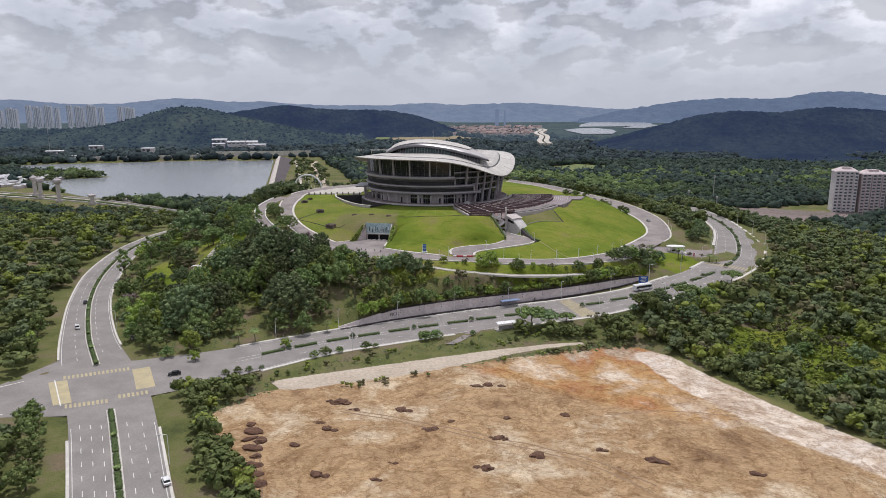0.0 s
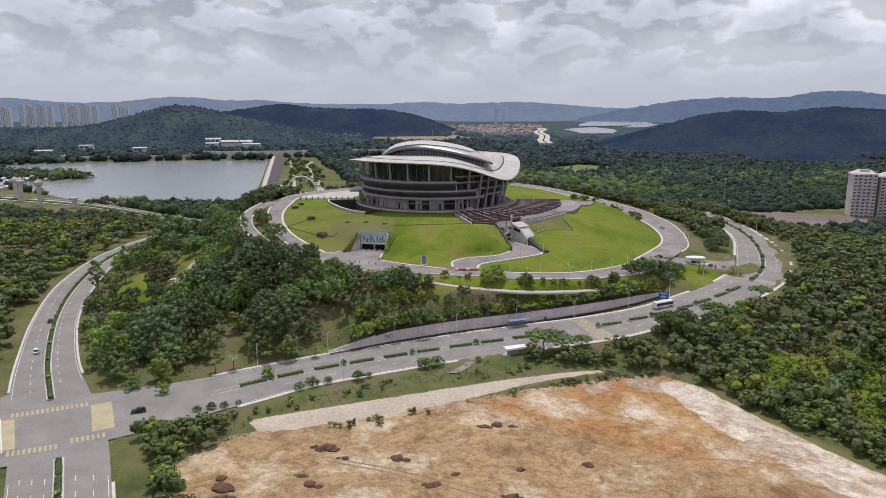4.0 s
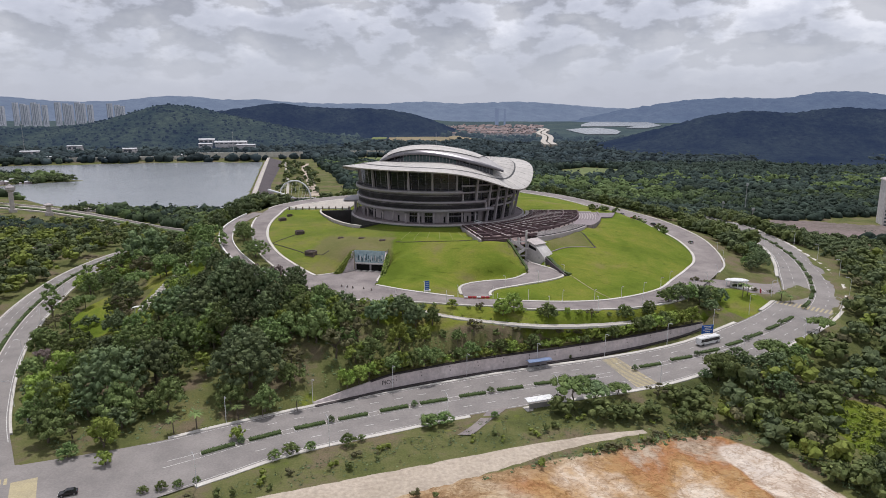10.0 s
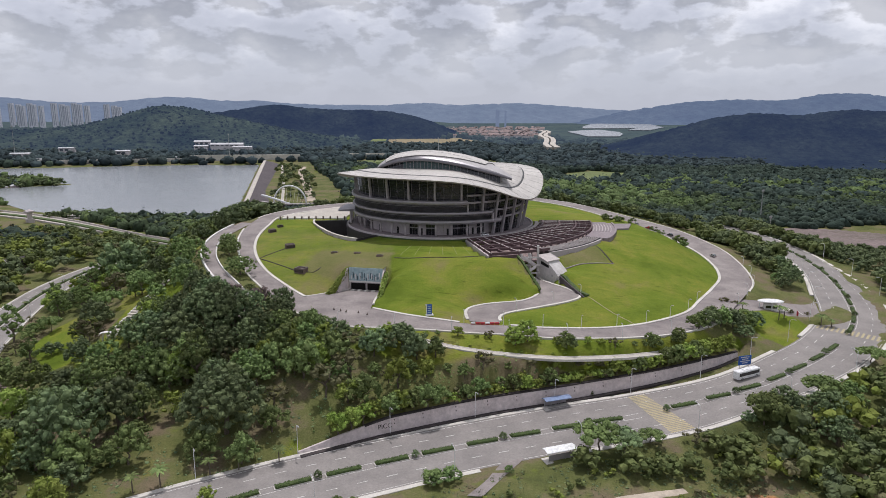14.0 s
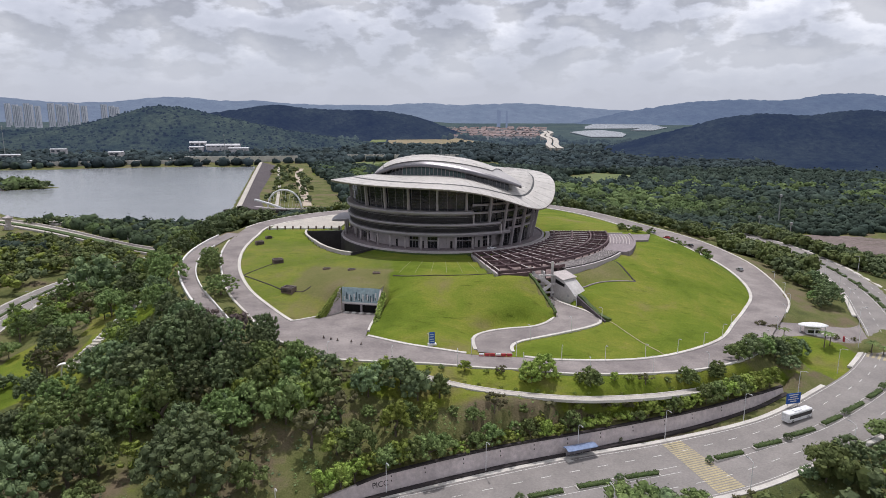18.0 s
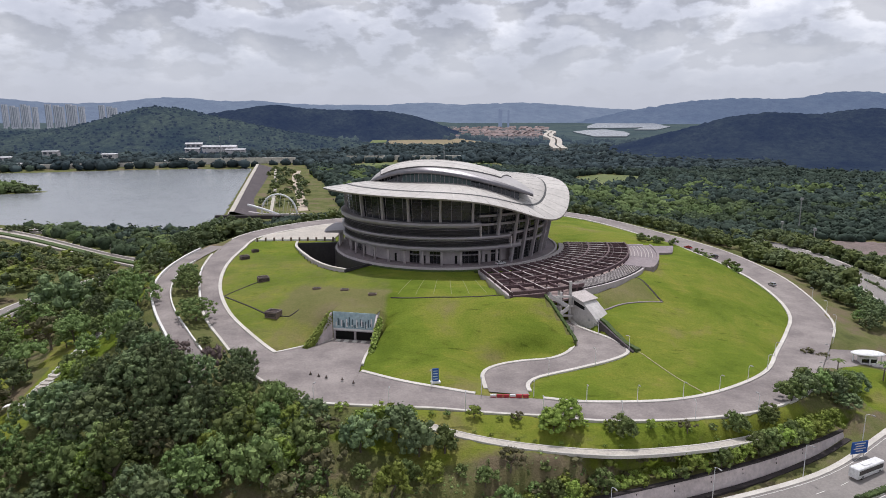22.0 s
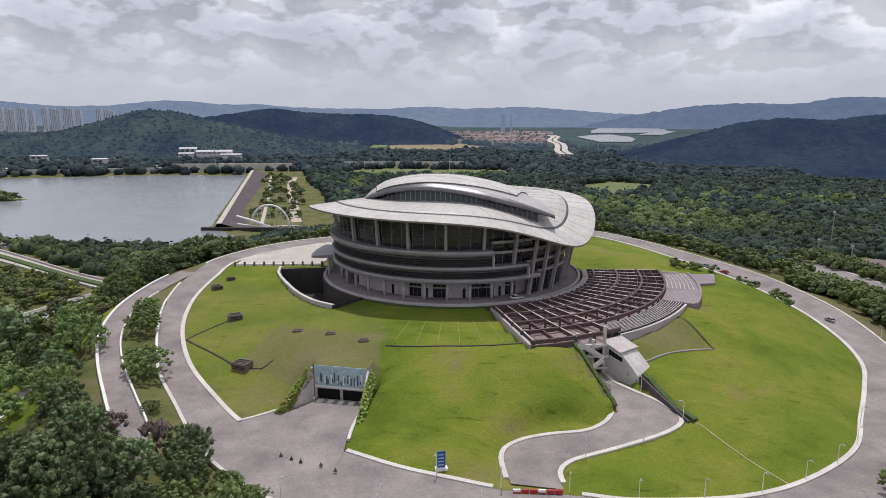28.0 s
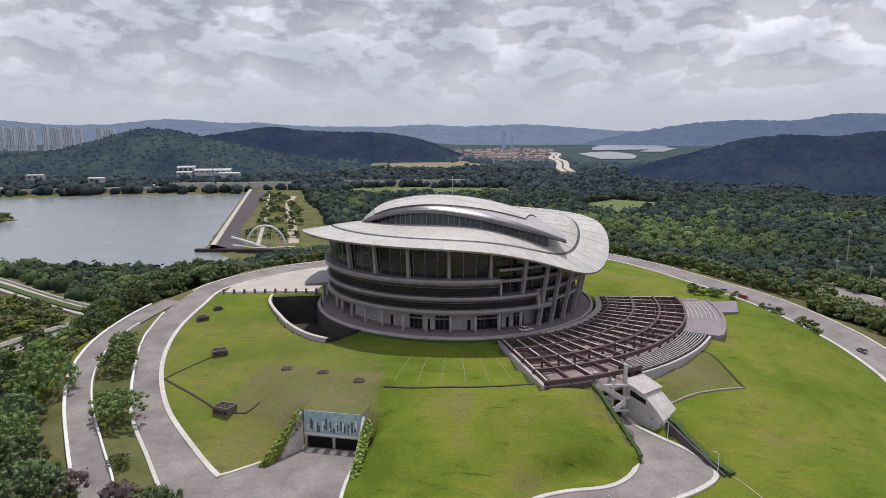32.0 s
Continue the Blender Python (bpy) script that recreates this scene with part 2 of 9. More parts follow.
CAR_S = mat("silver_car_paint", (0.4, 0.41, 0.42), (0.36, 0.37, 0.38), rough=0.25, metal=0.5, bump=0)
CAR_K = mat("black_car_paint", (0.02, 0.02, 0.022), (0.015, 0.015, 0.017), rough=0.2, bump=0, spec=0.5)
CAR_R = mat("red_car_paint", (0.4, 0.03, 0.03), (0.35, 0.03, 0.03), rough=0.25, bump=0)
TYRE = mat("tyre_rubber", (0.02, 0.02, 0.02), (0.015, 0.015, 0.015), rough=0.9, bump=0)
# haze tint is put into the bluish base colour of the distant woods
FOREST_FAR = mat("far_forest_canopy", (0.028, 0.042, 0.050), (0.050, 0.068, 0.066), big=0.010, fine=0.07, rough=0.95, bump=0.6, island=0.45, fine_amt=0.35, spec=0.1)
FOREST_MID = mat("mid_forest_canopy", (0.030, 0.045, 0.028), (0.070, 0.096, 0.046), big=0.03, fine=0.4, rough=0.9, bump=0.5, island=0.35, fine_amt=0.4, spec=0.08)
# sunlight on the groves is put into a brighter base colour
FOREST_SUN = mat("sun_painted_grove_canopy", (0.066, 0.102, 0.042), (0.128, 0.168, 0.066), big=0.03, fine=0.4, rough=0.9, bump=0.5, island=0.35, fine_amt=0.4, spec=0.08)
# shade on the dark stands is put into a darker base colour
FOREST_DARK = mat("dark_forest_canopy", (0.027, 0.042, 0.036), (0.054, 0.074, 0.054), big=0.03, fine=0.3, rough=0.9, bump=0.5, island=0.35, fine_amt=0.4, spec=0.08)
# bluish base colour carries some of the haze
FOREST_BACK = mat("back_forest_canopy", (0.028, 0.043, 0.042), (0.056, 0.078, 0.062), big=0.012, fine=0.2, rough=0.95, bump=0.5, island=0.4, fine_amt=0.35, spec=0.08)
# hill colours below: blue haze is added through the emission
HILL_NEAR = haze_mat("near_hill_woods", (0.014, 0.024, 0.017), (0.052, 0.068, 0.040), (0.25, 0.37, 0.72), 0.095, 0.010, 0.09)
# cloud shade over these ridges is put into the darker base colour
HILL_DARK = haze_mat("shade_painted_hill_woods", (0.006, 0.010, 0.009), (0.024, 0.032, 0.024), (0.21, 0.32, 0.76), 0.100, 0.010, 0.09)
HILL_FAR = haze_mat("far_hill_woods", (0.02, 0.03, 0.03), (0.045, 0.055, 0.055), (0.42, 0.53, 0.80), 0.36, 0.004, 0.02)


def water_mat():
    # base colour is lightened to stand in for part of the reflected sky
    m = mat("lake_water", (0.20, 0.215, 0.225), (0.235, 0.25, 0.26), big=0.006, fine=0.05, rough=0.22, bump=0.12, bump_scale=0.35, fine_amt=0.06, spec=0.5)
    return m


WATER = water_mat()


def ground_mat():
    """Scrub, mown lawn and bare sand on one sheet, told apart by painted plan zones with ragged borders."""
    m = bpy.data.materials.new("ground_cover")
    m.use_nodes = True
    nt = m.node_tree
    N, L = nt.nodes.new, nt.links.new
    b = nt.nodes["Principled BSDF"]
    b.inputs["Roughness"].default_value, b.inputs["Specular IOR Level"].default_value = 0.95, 0.1
    geo, at = N("ShaderNodeNewGeometry"), N("ShaderNodeAttribute")
    at.attribute_name = "zone"
    sep = N("ShaderNodeSeparateColor")
    L(at.outputs["Color"], sep.inputs[0])

    def noise_fac(scale, detail=5, rough=0.6, dist=0.0, stretch=None):
        n = N("ShaderNodeTexNoise")
        n.inputs["Scale"].default_value, n.inputs["Detail"].default_value = scale, detail
        n.inputs["Roughness"].default_value, n.inputs["Distortion"].default_value = rough, dist
        if stretch:
            mp = N("ShaderNodeMapping")
            mp.inputs["Rotation"].default_value = (0, 0, stretch[3])
            mp.inputs["Scale"].default_value = stretch[:3]
            L(geo.outputs["Position"], mp.inputs["Vector"])
            L(mp.outputs[0], n.inputs["Vector"])
        else:
            L(geo.outputs["Position"], n.inputs["Vector"])
        return n.outputs["Fac"]

    def ramp(fac, stops):
        r = N("ShaderNodeValToRGB")
        e = r.color_ramp.elements
        e[0].position, e[0].color = stops[0][0], (*stops[0][1], 1)
        e[1].position, e[1].color = stops[-1][0], (*stops[-1][1], 1)
        for p, c in stops[1:-1]:
            k = e.new(p)
            k.color = (*c, 1)
        L(fac, r.inputs[0])
        return r.outputs[0]

    def mix(f, a, c, mode="MIX"):
        n = N("ShaderNodeMix")
        n.data_type, n.blend_type = "RGBA", mode
        for s, v in ((0, f), (6, a), (7, c)):
            if isinstance(v, (int, float)):
                n.inputs[s].default_value = v
            elif isinstance(v, tuple):
                n.inputs[s].default_value = (*v, 1)
            else:
                L(v, n.inputs[s])
        return n.outputs[2]

    def edge(mask, n, lo=0.42, hi=0.58):
        s = N("ShaderNodeMath")
        s.operation = "ADD"
        L(mask, s.inputs[0])
        k = N("ShaderNodeMath")
        k.operation, k.inputs[1].default_value = "MULTIPLY_ADD", 0.5
        k.inputs[2].default_value = -0.25
        L(n, k.inputs[0])
        L(k.outputs[0], s.inputs[1])
        r = N("ShaderNodeMapRange")
        r.inputs["From Min"].default_value, r.inputs["From Max"].default_value = lo, hi
        L(s.outputs[0], r.inputs["Value"])
        return r.outputs[0]

    grain = noise_fac(1.7, 6, 0.75)
    scrub = ramp(noise_fac(0.05, 6, 0.65), [(0.3, (0.062, 0.074, 0.028)), (0.44, (0.105, 0.118, 0.040)), (0.53, (0.138, 0.140, 0.056)), (0.60, (0.155, 0.130, 0.078)), (0.70, (0.18, 0.138, 0.092))])
    lawn = ramp(noise_fac(0.035, 6, 0.6, 0.4), [(0.34, (0.094, 0.136, 0.014)), (0.47, (0.132, 0.178, 0.021)), (0.58, (0.174, 0.198, 0.031)), (0.68, (0.192, 0.176, 0.064))])
    worn = ramp(noise_fac(0.11, 7, 0.68, 0.8, (1.0, 2.2, 1.0, 0.7)), [(0.32, (0.66, 0.64, 0.60)), (0.42, (0.94, 0.95, 0.94)), (0.58, (1.04, 1.02, 1.0)), (0.68, (1.38, 1.14, 1.35))])
    lawn = mix(0.85, lawn, worn, "MULTIPLY")
    crease = ramp(noise_fac(0.16, 5, 0.62, 0.25, (0.55, 2.6, 1.0, -0.45)), [(0.315, (0.52, 0.55, 0.5)), (0.36, (1, 1, 1)), (0.64, (1, 1, 1)), (0.70, (1.14, 1.08, 1.1))])
    lawn = mix(0.8, lawn, crease, "MULTIPLY")
    dry = ramp(noise_fac(0.06, 6, 0.65), [(0.3, (0.122, 0.133, 0.042)), (0.55, (0.162, 0.155, 0.061)), (0.75, (0.194, 0.162, 0.094))])
    sand = ramp(noise_fac(0.03, 10, 0.70, 0.25), [(0.32, (0.17, 0.105, 0.06)), (0.40, (0.30, 0.20, 0.115)), (0.46, (0.39, 0.275, 0.16)), (0.50, (0.33, 0.22, 0.125)), (0.54, (0.42, 0.315, 0.20)), (0.60, (0.52, 0.43, 0.315)), (0.68, (0.30, 0.20, 0.12))])
    rust = ramp(noise_fac(0.028, 9, 0.66, 0.3), [(0.36, (0.43, 0.35, 0.27)), (0.43, (0.36, 0.18, 0.085)), (0.50, (0.40, 0.25, 0.115)), (0.56, (0.47, 0.35, 0.24)), (0.63, (0.60, 0.53, 0.45))])
    sand = mix(sep.outputs[2], sand, rust)
    scuff = ramp(noise_fac(0.25, 7, 0.7, 0.6, (1.0, 1.5, 1.0, 0.4)), [(0.30, (0.60, 0.54, 0.48)), (0.42, (0.94, 0.92, 0.90)), (0.55, (1.0, 1.0, 1.0)), (0.70, (1.22, 1.20, 1.18))])
    sand = mix(0.8, sand, scuff, "MULTIPLY")
    chalk = ramp(noise_fac(0.09, 8, 0.7, 0.8), [(0.34, (0.40, 0.30, 0.22)), (0.46, (0.52, 0.43, 0.35)), (0.60, (0.63, 0.56, 0.49))])
    sand = mix(edge(at.outputs["Alpha"], noise_fac(0.07, 7, 0.65, 0.6)), sand, chalk)
    for sc, ds, dk in ((0.055, 0.5, 0.80), (0.22, 0.4, 0.78)):
        crack = ramp(noise_fac(sc, 9, 0.62, ds), [(0.462, (1, 1, 1)), (0.492, (dk, dk * 0.94, dk * 0.88)), (0.504, (dk, dk * 0.94, dk * 0.88)), (0.53, (1.06, 1.06, 1.05))])
        sand = mix(1.0, sand, crack, "MULTIPLY")
    gully = ramp(noise_fac(0.75, 7, 0.7, 0.5, (1.0, 2.3, 1.0, 0.25)), [(0.30, (0.50, 0.45, 0.40)), (0.41, (0.90, 0.88, 0.86)), (0.50, (1.0, 1.0, 1.0)), (0.66, (1.16, 1.15, 1.12))])
    sand = mix(0.9, sand, gully, "MULTIPLY")
    gn = ramp(grain, [(0.28, (0.74, 0.75, 0.73)), (0.5, (1, 1, 1)), (0.72, (1.24, 1.21, 1.24))])
    green = mix(edge(sep.outputs[0], noise_fac(0.3, 4)), scrub, lawn)
    al = N("ShaderNodeMath")
    al.operation = "MULTIPLY"
    al.inputs[1].default_value = 1.0
    L(at.outputs["Alpha"], al.inputs[0])
    green = mix(edge(al.outputs[0], noise_fac(0.25, 4), 0.3, 0.75), green, dry)
    green = mix(1.0, green, gn, "MULTIPLY")
    col = mix(edge(sep.outputs[1], noise_fac(0.16, 6, 0.65)), green, sand)
    L(col, b.inputs["Base Color"])
    bp = N("ShaderNodeBump")
    bp.inputs["Strength"].default_value, bp.inputs["Distance"].default_value = 0.7, 0.5
    L(noise_fac(1.4, 5, 0.7), bp.inputs["Height"])
    L(bp.outputs[0], b.inputs["Normal"])
    return m


GROUND = ground_mat()

# ---------------------------------------------------------------- mesh helpers


class MB:
    """Gathers vertices and faces of one mesh."""

    def __init__(self):
        self.v, self.f = [], []

    def add(self, verts, faces):
        o = len(self.v)
        self.v.extend([tuple(map(float, p)) for p in verts])
        self.f.extend([tuple(i + o for i in f) for f in faces])
        return self

    def box(self, lo, hi, m=None):
        (a, b, c), (d, e, f) = lo, hi
        vs = [(a, b, c), (d, b, c), (d, e, c), (a, e, c), (a, b, f), (d, b, f), (d, e, f), (a, e, f)]
        if m is not None:
            vs = [m @ Vector(p) for p in vs]
        return self.add(vs, [(3, 2, 1, 0), (4, 5, 6, 7), (0, 1, 5, 4), (1, 2, 6, 5), (2, 3, 7, 6), (3, 0, 4, 7)])

    def bevel_box(self, lo, hi, r, m=None):
        """A box with its upright and top edges chamfered."""
        (a, b, c), (d, e, f) = lo, hi

        def loop(i, z):
            return [(a + i, b, z), (d - i, b, z), (d, b + i, z), (d, e - i, z), (d - i, e, z), (a + i, e, z), (a, e - i, z), (a, b + i, z)]
        rings = [loop(r, c), loop(r, f - r), [(min(max(x, a + r), d - r), min(max(y, b + r), e - r), f) for x, y, _ in loop(r, f)]]
        return self.loft(rings, m=m, caps=True)

    def loft(self, rings, closed=True, caps=False, m=None):
        n = len(rings[0])
        vs = [p for r in rings for p in r]
        if m is not None:
            vs = [m @ Vector(p) for p in vs]
        fs = []
        for k in range(len(rings) - 1):
            for i in range(n if closed else n - 1):
                j = (i + 1) % n
                fs.append((k * n + i, k * n + j, (k + 1) * n + j, (k + 1) * n + i))
        if caps:
            fs.append(tuple(range(n - 1, -1, -1)))
            fs.append(tuple((len(rings) - 1) * n + i for i in range(n)))
        return self.add(vs, fs)

    def tube(self, pts, r, n=8, r2=None):
        """A round bar along the points, tapering from r to r2."""
        pts = [Vector(p) for p in pts]
        r2 = r if r2 is None else r2
        rings = []
        for i, p in enumerate(pts):
            d = (pts[min(i + 1, len(pts) - 1)] - pts[max(i - 1, 0)]).normalized()
            a = d.cross(Vector((0, 0, 1))) if abs(d.z) < 0.95 else d.cross(Vector((1, 0, 0)))
            a.normalize()
            b = d.cross(a)
            q = r + (r2 - r) * i / max(1, len(pts) - 1)
            rings.append([p + (a * math.cos(t) + b * math.sin(t)) * q for t in (2 * math.pi * k / n for k in range(n))])
        return self.loft(rings, caps=True)

    def sweep(self, line, prof, closed=False):
        """A profile of (sideways, up) points carried along a line of points; sideways is to the left."""
        line = np.asarray(line, float)
        nrm = left_of(line, closed)
        rings = []
        for p, s in zip(line, nrm):
            rings.append([(p[0] + s[0] * u, p[1] + s[1] * u, p[2] + w) for u, w in prof])
        if closed:
            rings.append(rings[0])
        return self.loft(rings, closed=True, caps=not closed)

    def mesh(self, name, smooth=False):
        me = bpy.data.meshes.new(name)
        me.from_pydata(self.v, [], self.f)
        if smooth:
            me.polygons.foreach_set("use_smooth", [True] * len(me.polygons))
        me.update()
        return me


def left_of(line, closed=False):
    d = np.roll(line, -1, 0) - np.roll(line, 1, 0) if closed else np.gradient(line, axis=0)
    n = np.stack([-d[:, 1], d[:, 0]], 1)
    return n / np.maximum(np.linalg.norm(n, axis=1, keepdims=True), 1e-9)


def as_mesh(name, data, material, smooth=False):
    me = data.mesh(name, smooth) if isinstance(data, MB) else data
    if not me.materials:
        me.materials.append(material)
    return me


def part(name, data, material, parent, label="", smooth=False):
    """One mesh as a part of a thing or of a part."""
    ob = new(name, as_mesh(name, data, material, smooth))
    ob.parent = parent
    if label:
        ob["label"] = label
    return ob


def thing(name, data, material, label, category, group="", kind="", smooth=False):
    return tagged(new(name, as_mesh(name, data, material, smooth)), label, category, group, kind)


def holder(name, place, label, category, group="", kind="", turn=0.0):
    ob = new(name)
    ob.matrix_basis = pose(*place, 0, 0, turn)
    return tagged(ob, label, category, group, kind)


def spline(pts, step=3.0, closed=False):
    """A smooth line through the points, at about even steps."""
    p = np.asarray(pts, float)
    n = len(p)
    out = []
    for i in range(n if closed else n - 1):
        if closed:
            a, b, c, d = p[(i - 1) % n], p[i], p[(i + 1) % n], p[(i + 2) % n]
        else:
            a, b, c, d = p[max(i - 1, 0)], p[i], p[i + 1], p[min(i + 2, n - 1)]
        k = max(2, int(np.linalg.norm(c - b) / step))
        t = np.arange(k)[:, None] / k
        out.append(0.5 * (2 * b + (c - a) * t + (2 * a - 5 * b + 4 * c - d) * t ** 2 + (3 * b - a - 3 * c + d) * t ** 3))
    if not closed:
        out.append(p[-1:])
    return np.concatenate(out)


def even(line, n):
    """n points at even distances along a line."""
    d = np.r_[0, np.cumsum(np.linalg.norm(np.diff(line, axis=0), axis=1))]
    s = np.linspace(0, d[-1], n)
    return np.stack([np.interp(s, d, line[:, k]) for k in range(line.shape[1])], 1)


def inside(x, y, poly):
    x, y = np.asarray(x, float), np.asarray(y, float)
    r = np.zeros(x.shape, bool)
    p = np.asarray(poly, float)
    for (x1, y1), (x2, y2) in zip(p[:, :2], np.roll(p[:, :2], -1, 0)):
        c = (y1 > y) != (y2 > y)
        with np.errstate(divide="ignore", invalid="ignore"):
            r ^= c & (x < (x2 - x1) * (y - y1) / (y2 - y1 + 1e-12) + x1)
    return r


def dist_line(x, y, line):
    """Distance to a polyline, and the index of the nearest of its points."""
    x, y = np.asarray(x, float), np.asarray(y, float)
    best, idx = np.full(x.shape, 1e9), np.zeros(x.shape, int)
    for i, p in enumerate(line):
        d = (x - p[0]) ** 2 + (y - p[1]) ** 2
        k = d < best
        best = np.where(k, d, best)
        idx = np.where(k, i, idx)
    return np.sqrt(best), idx


# ---------------------------------------------------------------- the plan
HALL = (14.0, 60.0)                       # middle of the round hall
RING_R, FLOOR_Z = 51.2, 32.0              # the terrace round it

# roads by their two edges: x, y, z
ROADS = {
    "loop": ([(-30, 132, 31.5), (-58, 113, 31.5), (-79.5, 84, 31.5), (-82, 56, 31), (-82, 28, 29.5), (-77.2, 1.5, 27.5), (-67.6, -22.4, 24.8), (-55, -41, 22.3), (-43.1, -55.3, 20.6), (-33, -60, 20.3), (-20, -66.2, 20.1), (-5.3, -74.3, 19.5), (7, -79, 19), (18, -82.5, 18.5), (32.5, -84.5, 18.2), (45.2, -86.4, 17.6), (68.3, -84.2, 16.5), (87.5, -76.5, 15.6), (107.9, -62.1, 15), (121.7, -43.8, 14.7), (136, -24, 14.4), (148.4, -4, 14.3), (156.8, 23.4, 14.5), (160.1, 59.5, 15.2), (152, 95, 18), (134, 122, 22), (108, 148, 27), (80, 165, 30)],
             [(-32, 146, 31.5), (-66, 124, 31.5), (-88, 92, 31.5), (-93, 62, 30.8), (-90.5, 28, 29.5), (-84, 1.5, 27.5), (-74, -26, 24.8), (-62.3, -46, 22.3), (-51.5, -63.5, 20.6), (-41, -76.5, 20.3), (-28, -87, 20), (-10, -89.5, 19.5), (5, -90.5, 19), (20, -93, 18.5), (33, -94.5, 18.2), (48, -96.7, 17.6), (73, -94.2, 16.5), (96, -87, 15.6), (117, -72, 14.8), (134, -50, 14.3), (150, -28, 13.9), (162, -7.5, 13.7), (172.4, 28.7, 14.2), (176.6, 64.3, 15), (168, 102, 18), (146, 132, 22), (116, 160, 27), (84, 178, 30)]),
    "boulevard": ([(-107, -176, 0), (-75, -163.5, 0), (-59, -155, 0), (-31, -142, .3), (2, -130, .8), (39, -119, 1.8), (71, -112, 3), (101, -104, 5), (125, -90, 6.5), (150, -72, 8), (172, -47, 9), (188, -15, 9.8), (199, 8, 10.2), (209, 35, 10.5), (216, 70, 10.5), (220, 130, 9), (222, 200, 4)],
                  [(-88, -207, 0), (-73, -198, 0), (-50, -182, 0), (-34, -171, 0), (-6, -159.4, .1), (17.5, -151, .4), (43, -144.5, 1.1), (79, -137, 2.6), (103, -128, 4.2), (135, -113, 6), (165, -92, 7.2), (190, -66, 8), (210, -33, 8.6), (222, 2, 9.2), (229, 35, 9.8), (235, 70, 10), (240, 130, 9), (242, 200, 4)]),
    "avenue": ([(-50, -330, 0), (-75, -290, 0), (-86, -267, 0), (-109.5, -221, 0), (-135.6, -174.5, 0), (-155, -133.5, 0), (-174, -88, 0), (-191, -35, .5), (-199, 20, 1.5), (-197, 60, 2.2), (-190, 90, 2.5), (-176, 125, 2.5), (-160, 160, 2)],
               [(-26, -330, 0), (-50, -290, 0), (-60.5, -268.5, 0), (-89, -207, 0), (-108, -176, 0), (-129, -142, 0), (-154, -89.5, 0), (-170, -40, .5), (-181, 11.6, 1.5), (-182, 55, 2.2), (-176, 85, 2.5), (-163, 118, 2.5), (-147, 152, 2)]),
    "west_arm": ([(-129, -185, 0), (-145, -199, 0), (-165, -213, 0), (-210, -238, 0)], [(-116, -212, 0), (-133, -222, 0), (-152, -234, 0), (-198, -258, 0)]),
    "ramp": ([(-92, 64, 30.9), (-96, 44, 30.2), (-97.5, 18, 29.4), (-93.3, -5, 27.8), (-85.3, -24.4, 26), (-74, -44, 24.2), (-65, -59, 22.6), (-61.5, -69, 21.6), (-60, -79, 20.9)],
             [(-99, 66, 30.9), (-103, 44, 30.2), (-103.5, 18, 29.4), (-99.5, -5, 27.8), (-91.3, -25, 26), (-79, -48, 24.2), (-71, -62, 22.6), (-67.5, -71, 21.6), (-66, -79.5, 20.9)]),
    "spur": ([(19.5, -80, 18.5), (19.5, -68, 18.7), (24, -62.5, 18.9), (32, -60, 19.2), (41.3, -59.2, 19.6), (48, -54.5, 20), (51.5, -47, 20.3), (50.5, -40, 20.6), (48.6, -34, 20.9), (47.4, -26, 21.1)],
             [(30.5, -82.5, 18.4), (30.3, -76, 18.6), (33.5, -71.5, 18.8), (38.8, -69.3, 19.1), (47.6, -66.3, 19.6), (60, -60.5, 20), (66, -54.5, 20.2), (64, -46, 20.5), (58.5, -37.5, 20.7), (55, -31.5, 20.9), (54, -25, 21.1)]),
    "sign_drive": ([(-54, -63, 20.2), (-50, -56, 20.62), (-42.5, -51, 20.45), (-35.5, -44, 19.7), (-30.4, -39.6, 19.2), (-28.6, -35.5, 18.9)], [(-19, -77, 19.5), (-17.5, -70, 20.08), (-17, -57, 20.0), (-15.8, -47, 19.5), (-14.8, -41.5, 19.1), (-14.2, -38.8, 18.9)]),
    "gate_drive": ([(128, -40, 14.4), (142, -38, 13.2), (156, -36, 11.5), (170, -37, 10.2), (179, -32, 9.7)], [(124, -58, 14.2), (138, -56, 12.8), (152, -55, 11), (163, -56, 9.8), (170, -52, 9.2)]),
    "garden_path": ([(2, -97, 18), (12.4, -101.6, 17), (27, -105.4, 16), (47, -106.4, 14.5), (68, -102.6, 13.2), (84, -97.4, 12.4), (98, -91.8, 11.8)], [(2, -99.6, 18), (12.4, -104, 17), (27, -107.8, 16), (47, -108.8, 14.5), (68, -105, 13.2), (85, -99.6, 12.4), (99, -94, 11.8)]),
    "lake_road": ([(-560, 395, 1), (-387, 314, 1), (-299, 262, 1), (-197, 181, 1), (-150, 150, 2)], [(-560, 360, 1), (-370, 282, 1), (-290, 236, 1), (-192, 163, 1), (-160, 138, 2)]),
}
EDGES = {}
for _n, (_l, _r) in ROADS.items():
    _a, _b = spline(_l, 2.0), spline(_r, 2.0)
    _k = max(len(_a), len(_b))
    EDGES[_n] = (even(_a, _k), even(_b, _k))

WALL_LINE = spline([(-33, -142, .3), (-20, -136, .6), (-6.7, -130.4, 1), (20.3, -121, 1.6), (49.5, -113.2, 2.4), (81, -104.4, 3.8), (104, -95, 5), (118, -87, 6)], 2.0)
WALL_TOP = np.interp(WALL_LINE[:, 0], [-33, -20, -8, 15, 50, 80, 104, 118], [0.9, 3.4, 5.4, 6.2, 6.9, 7.9, 8.4, 7.7])

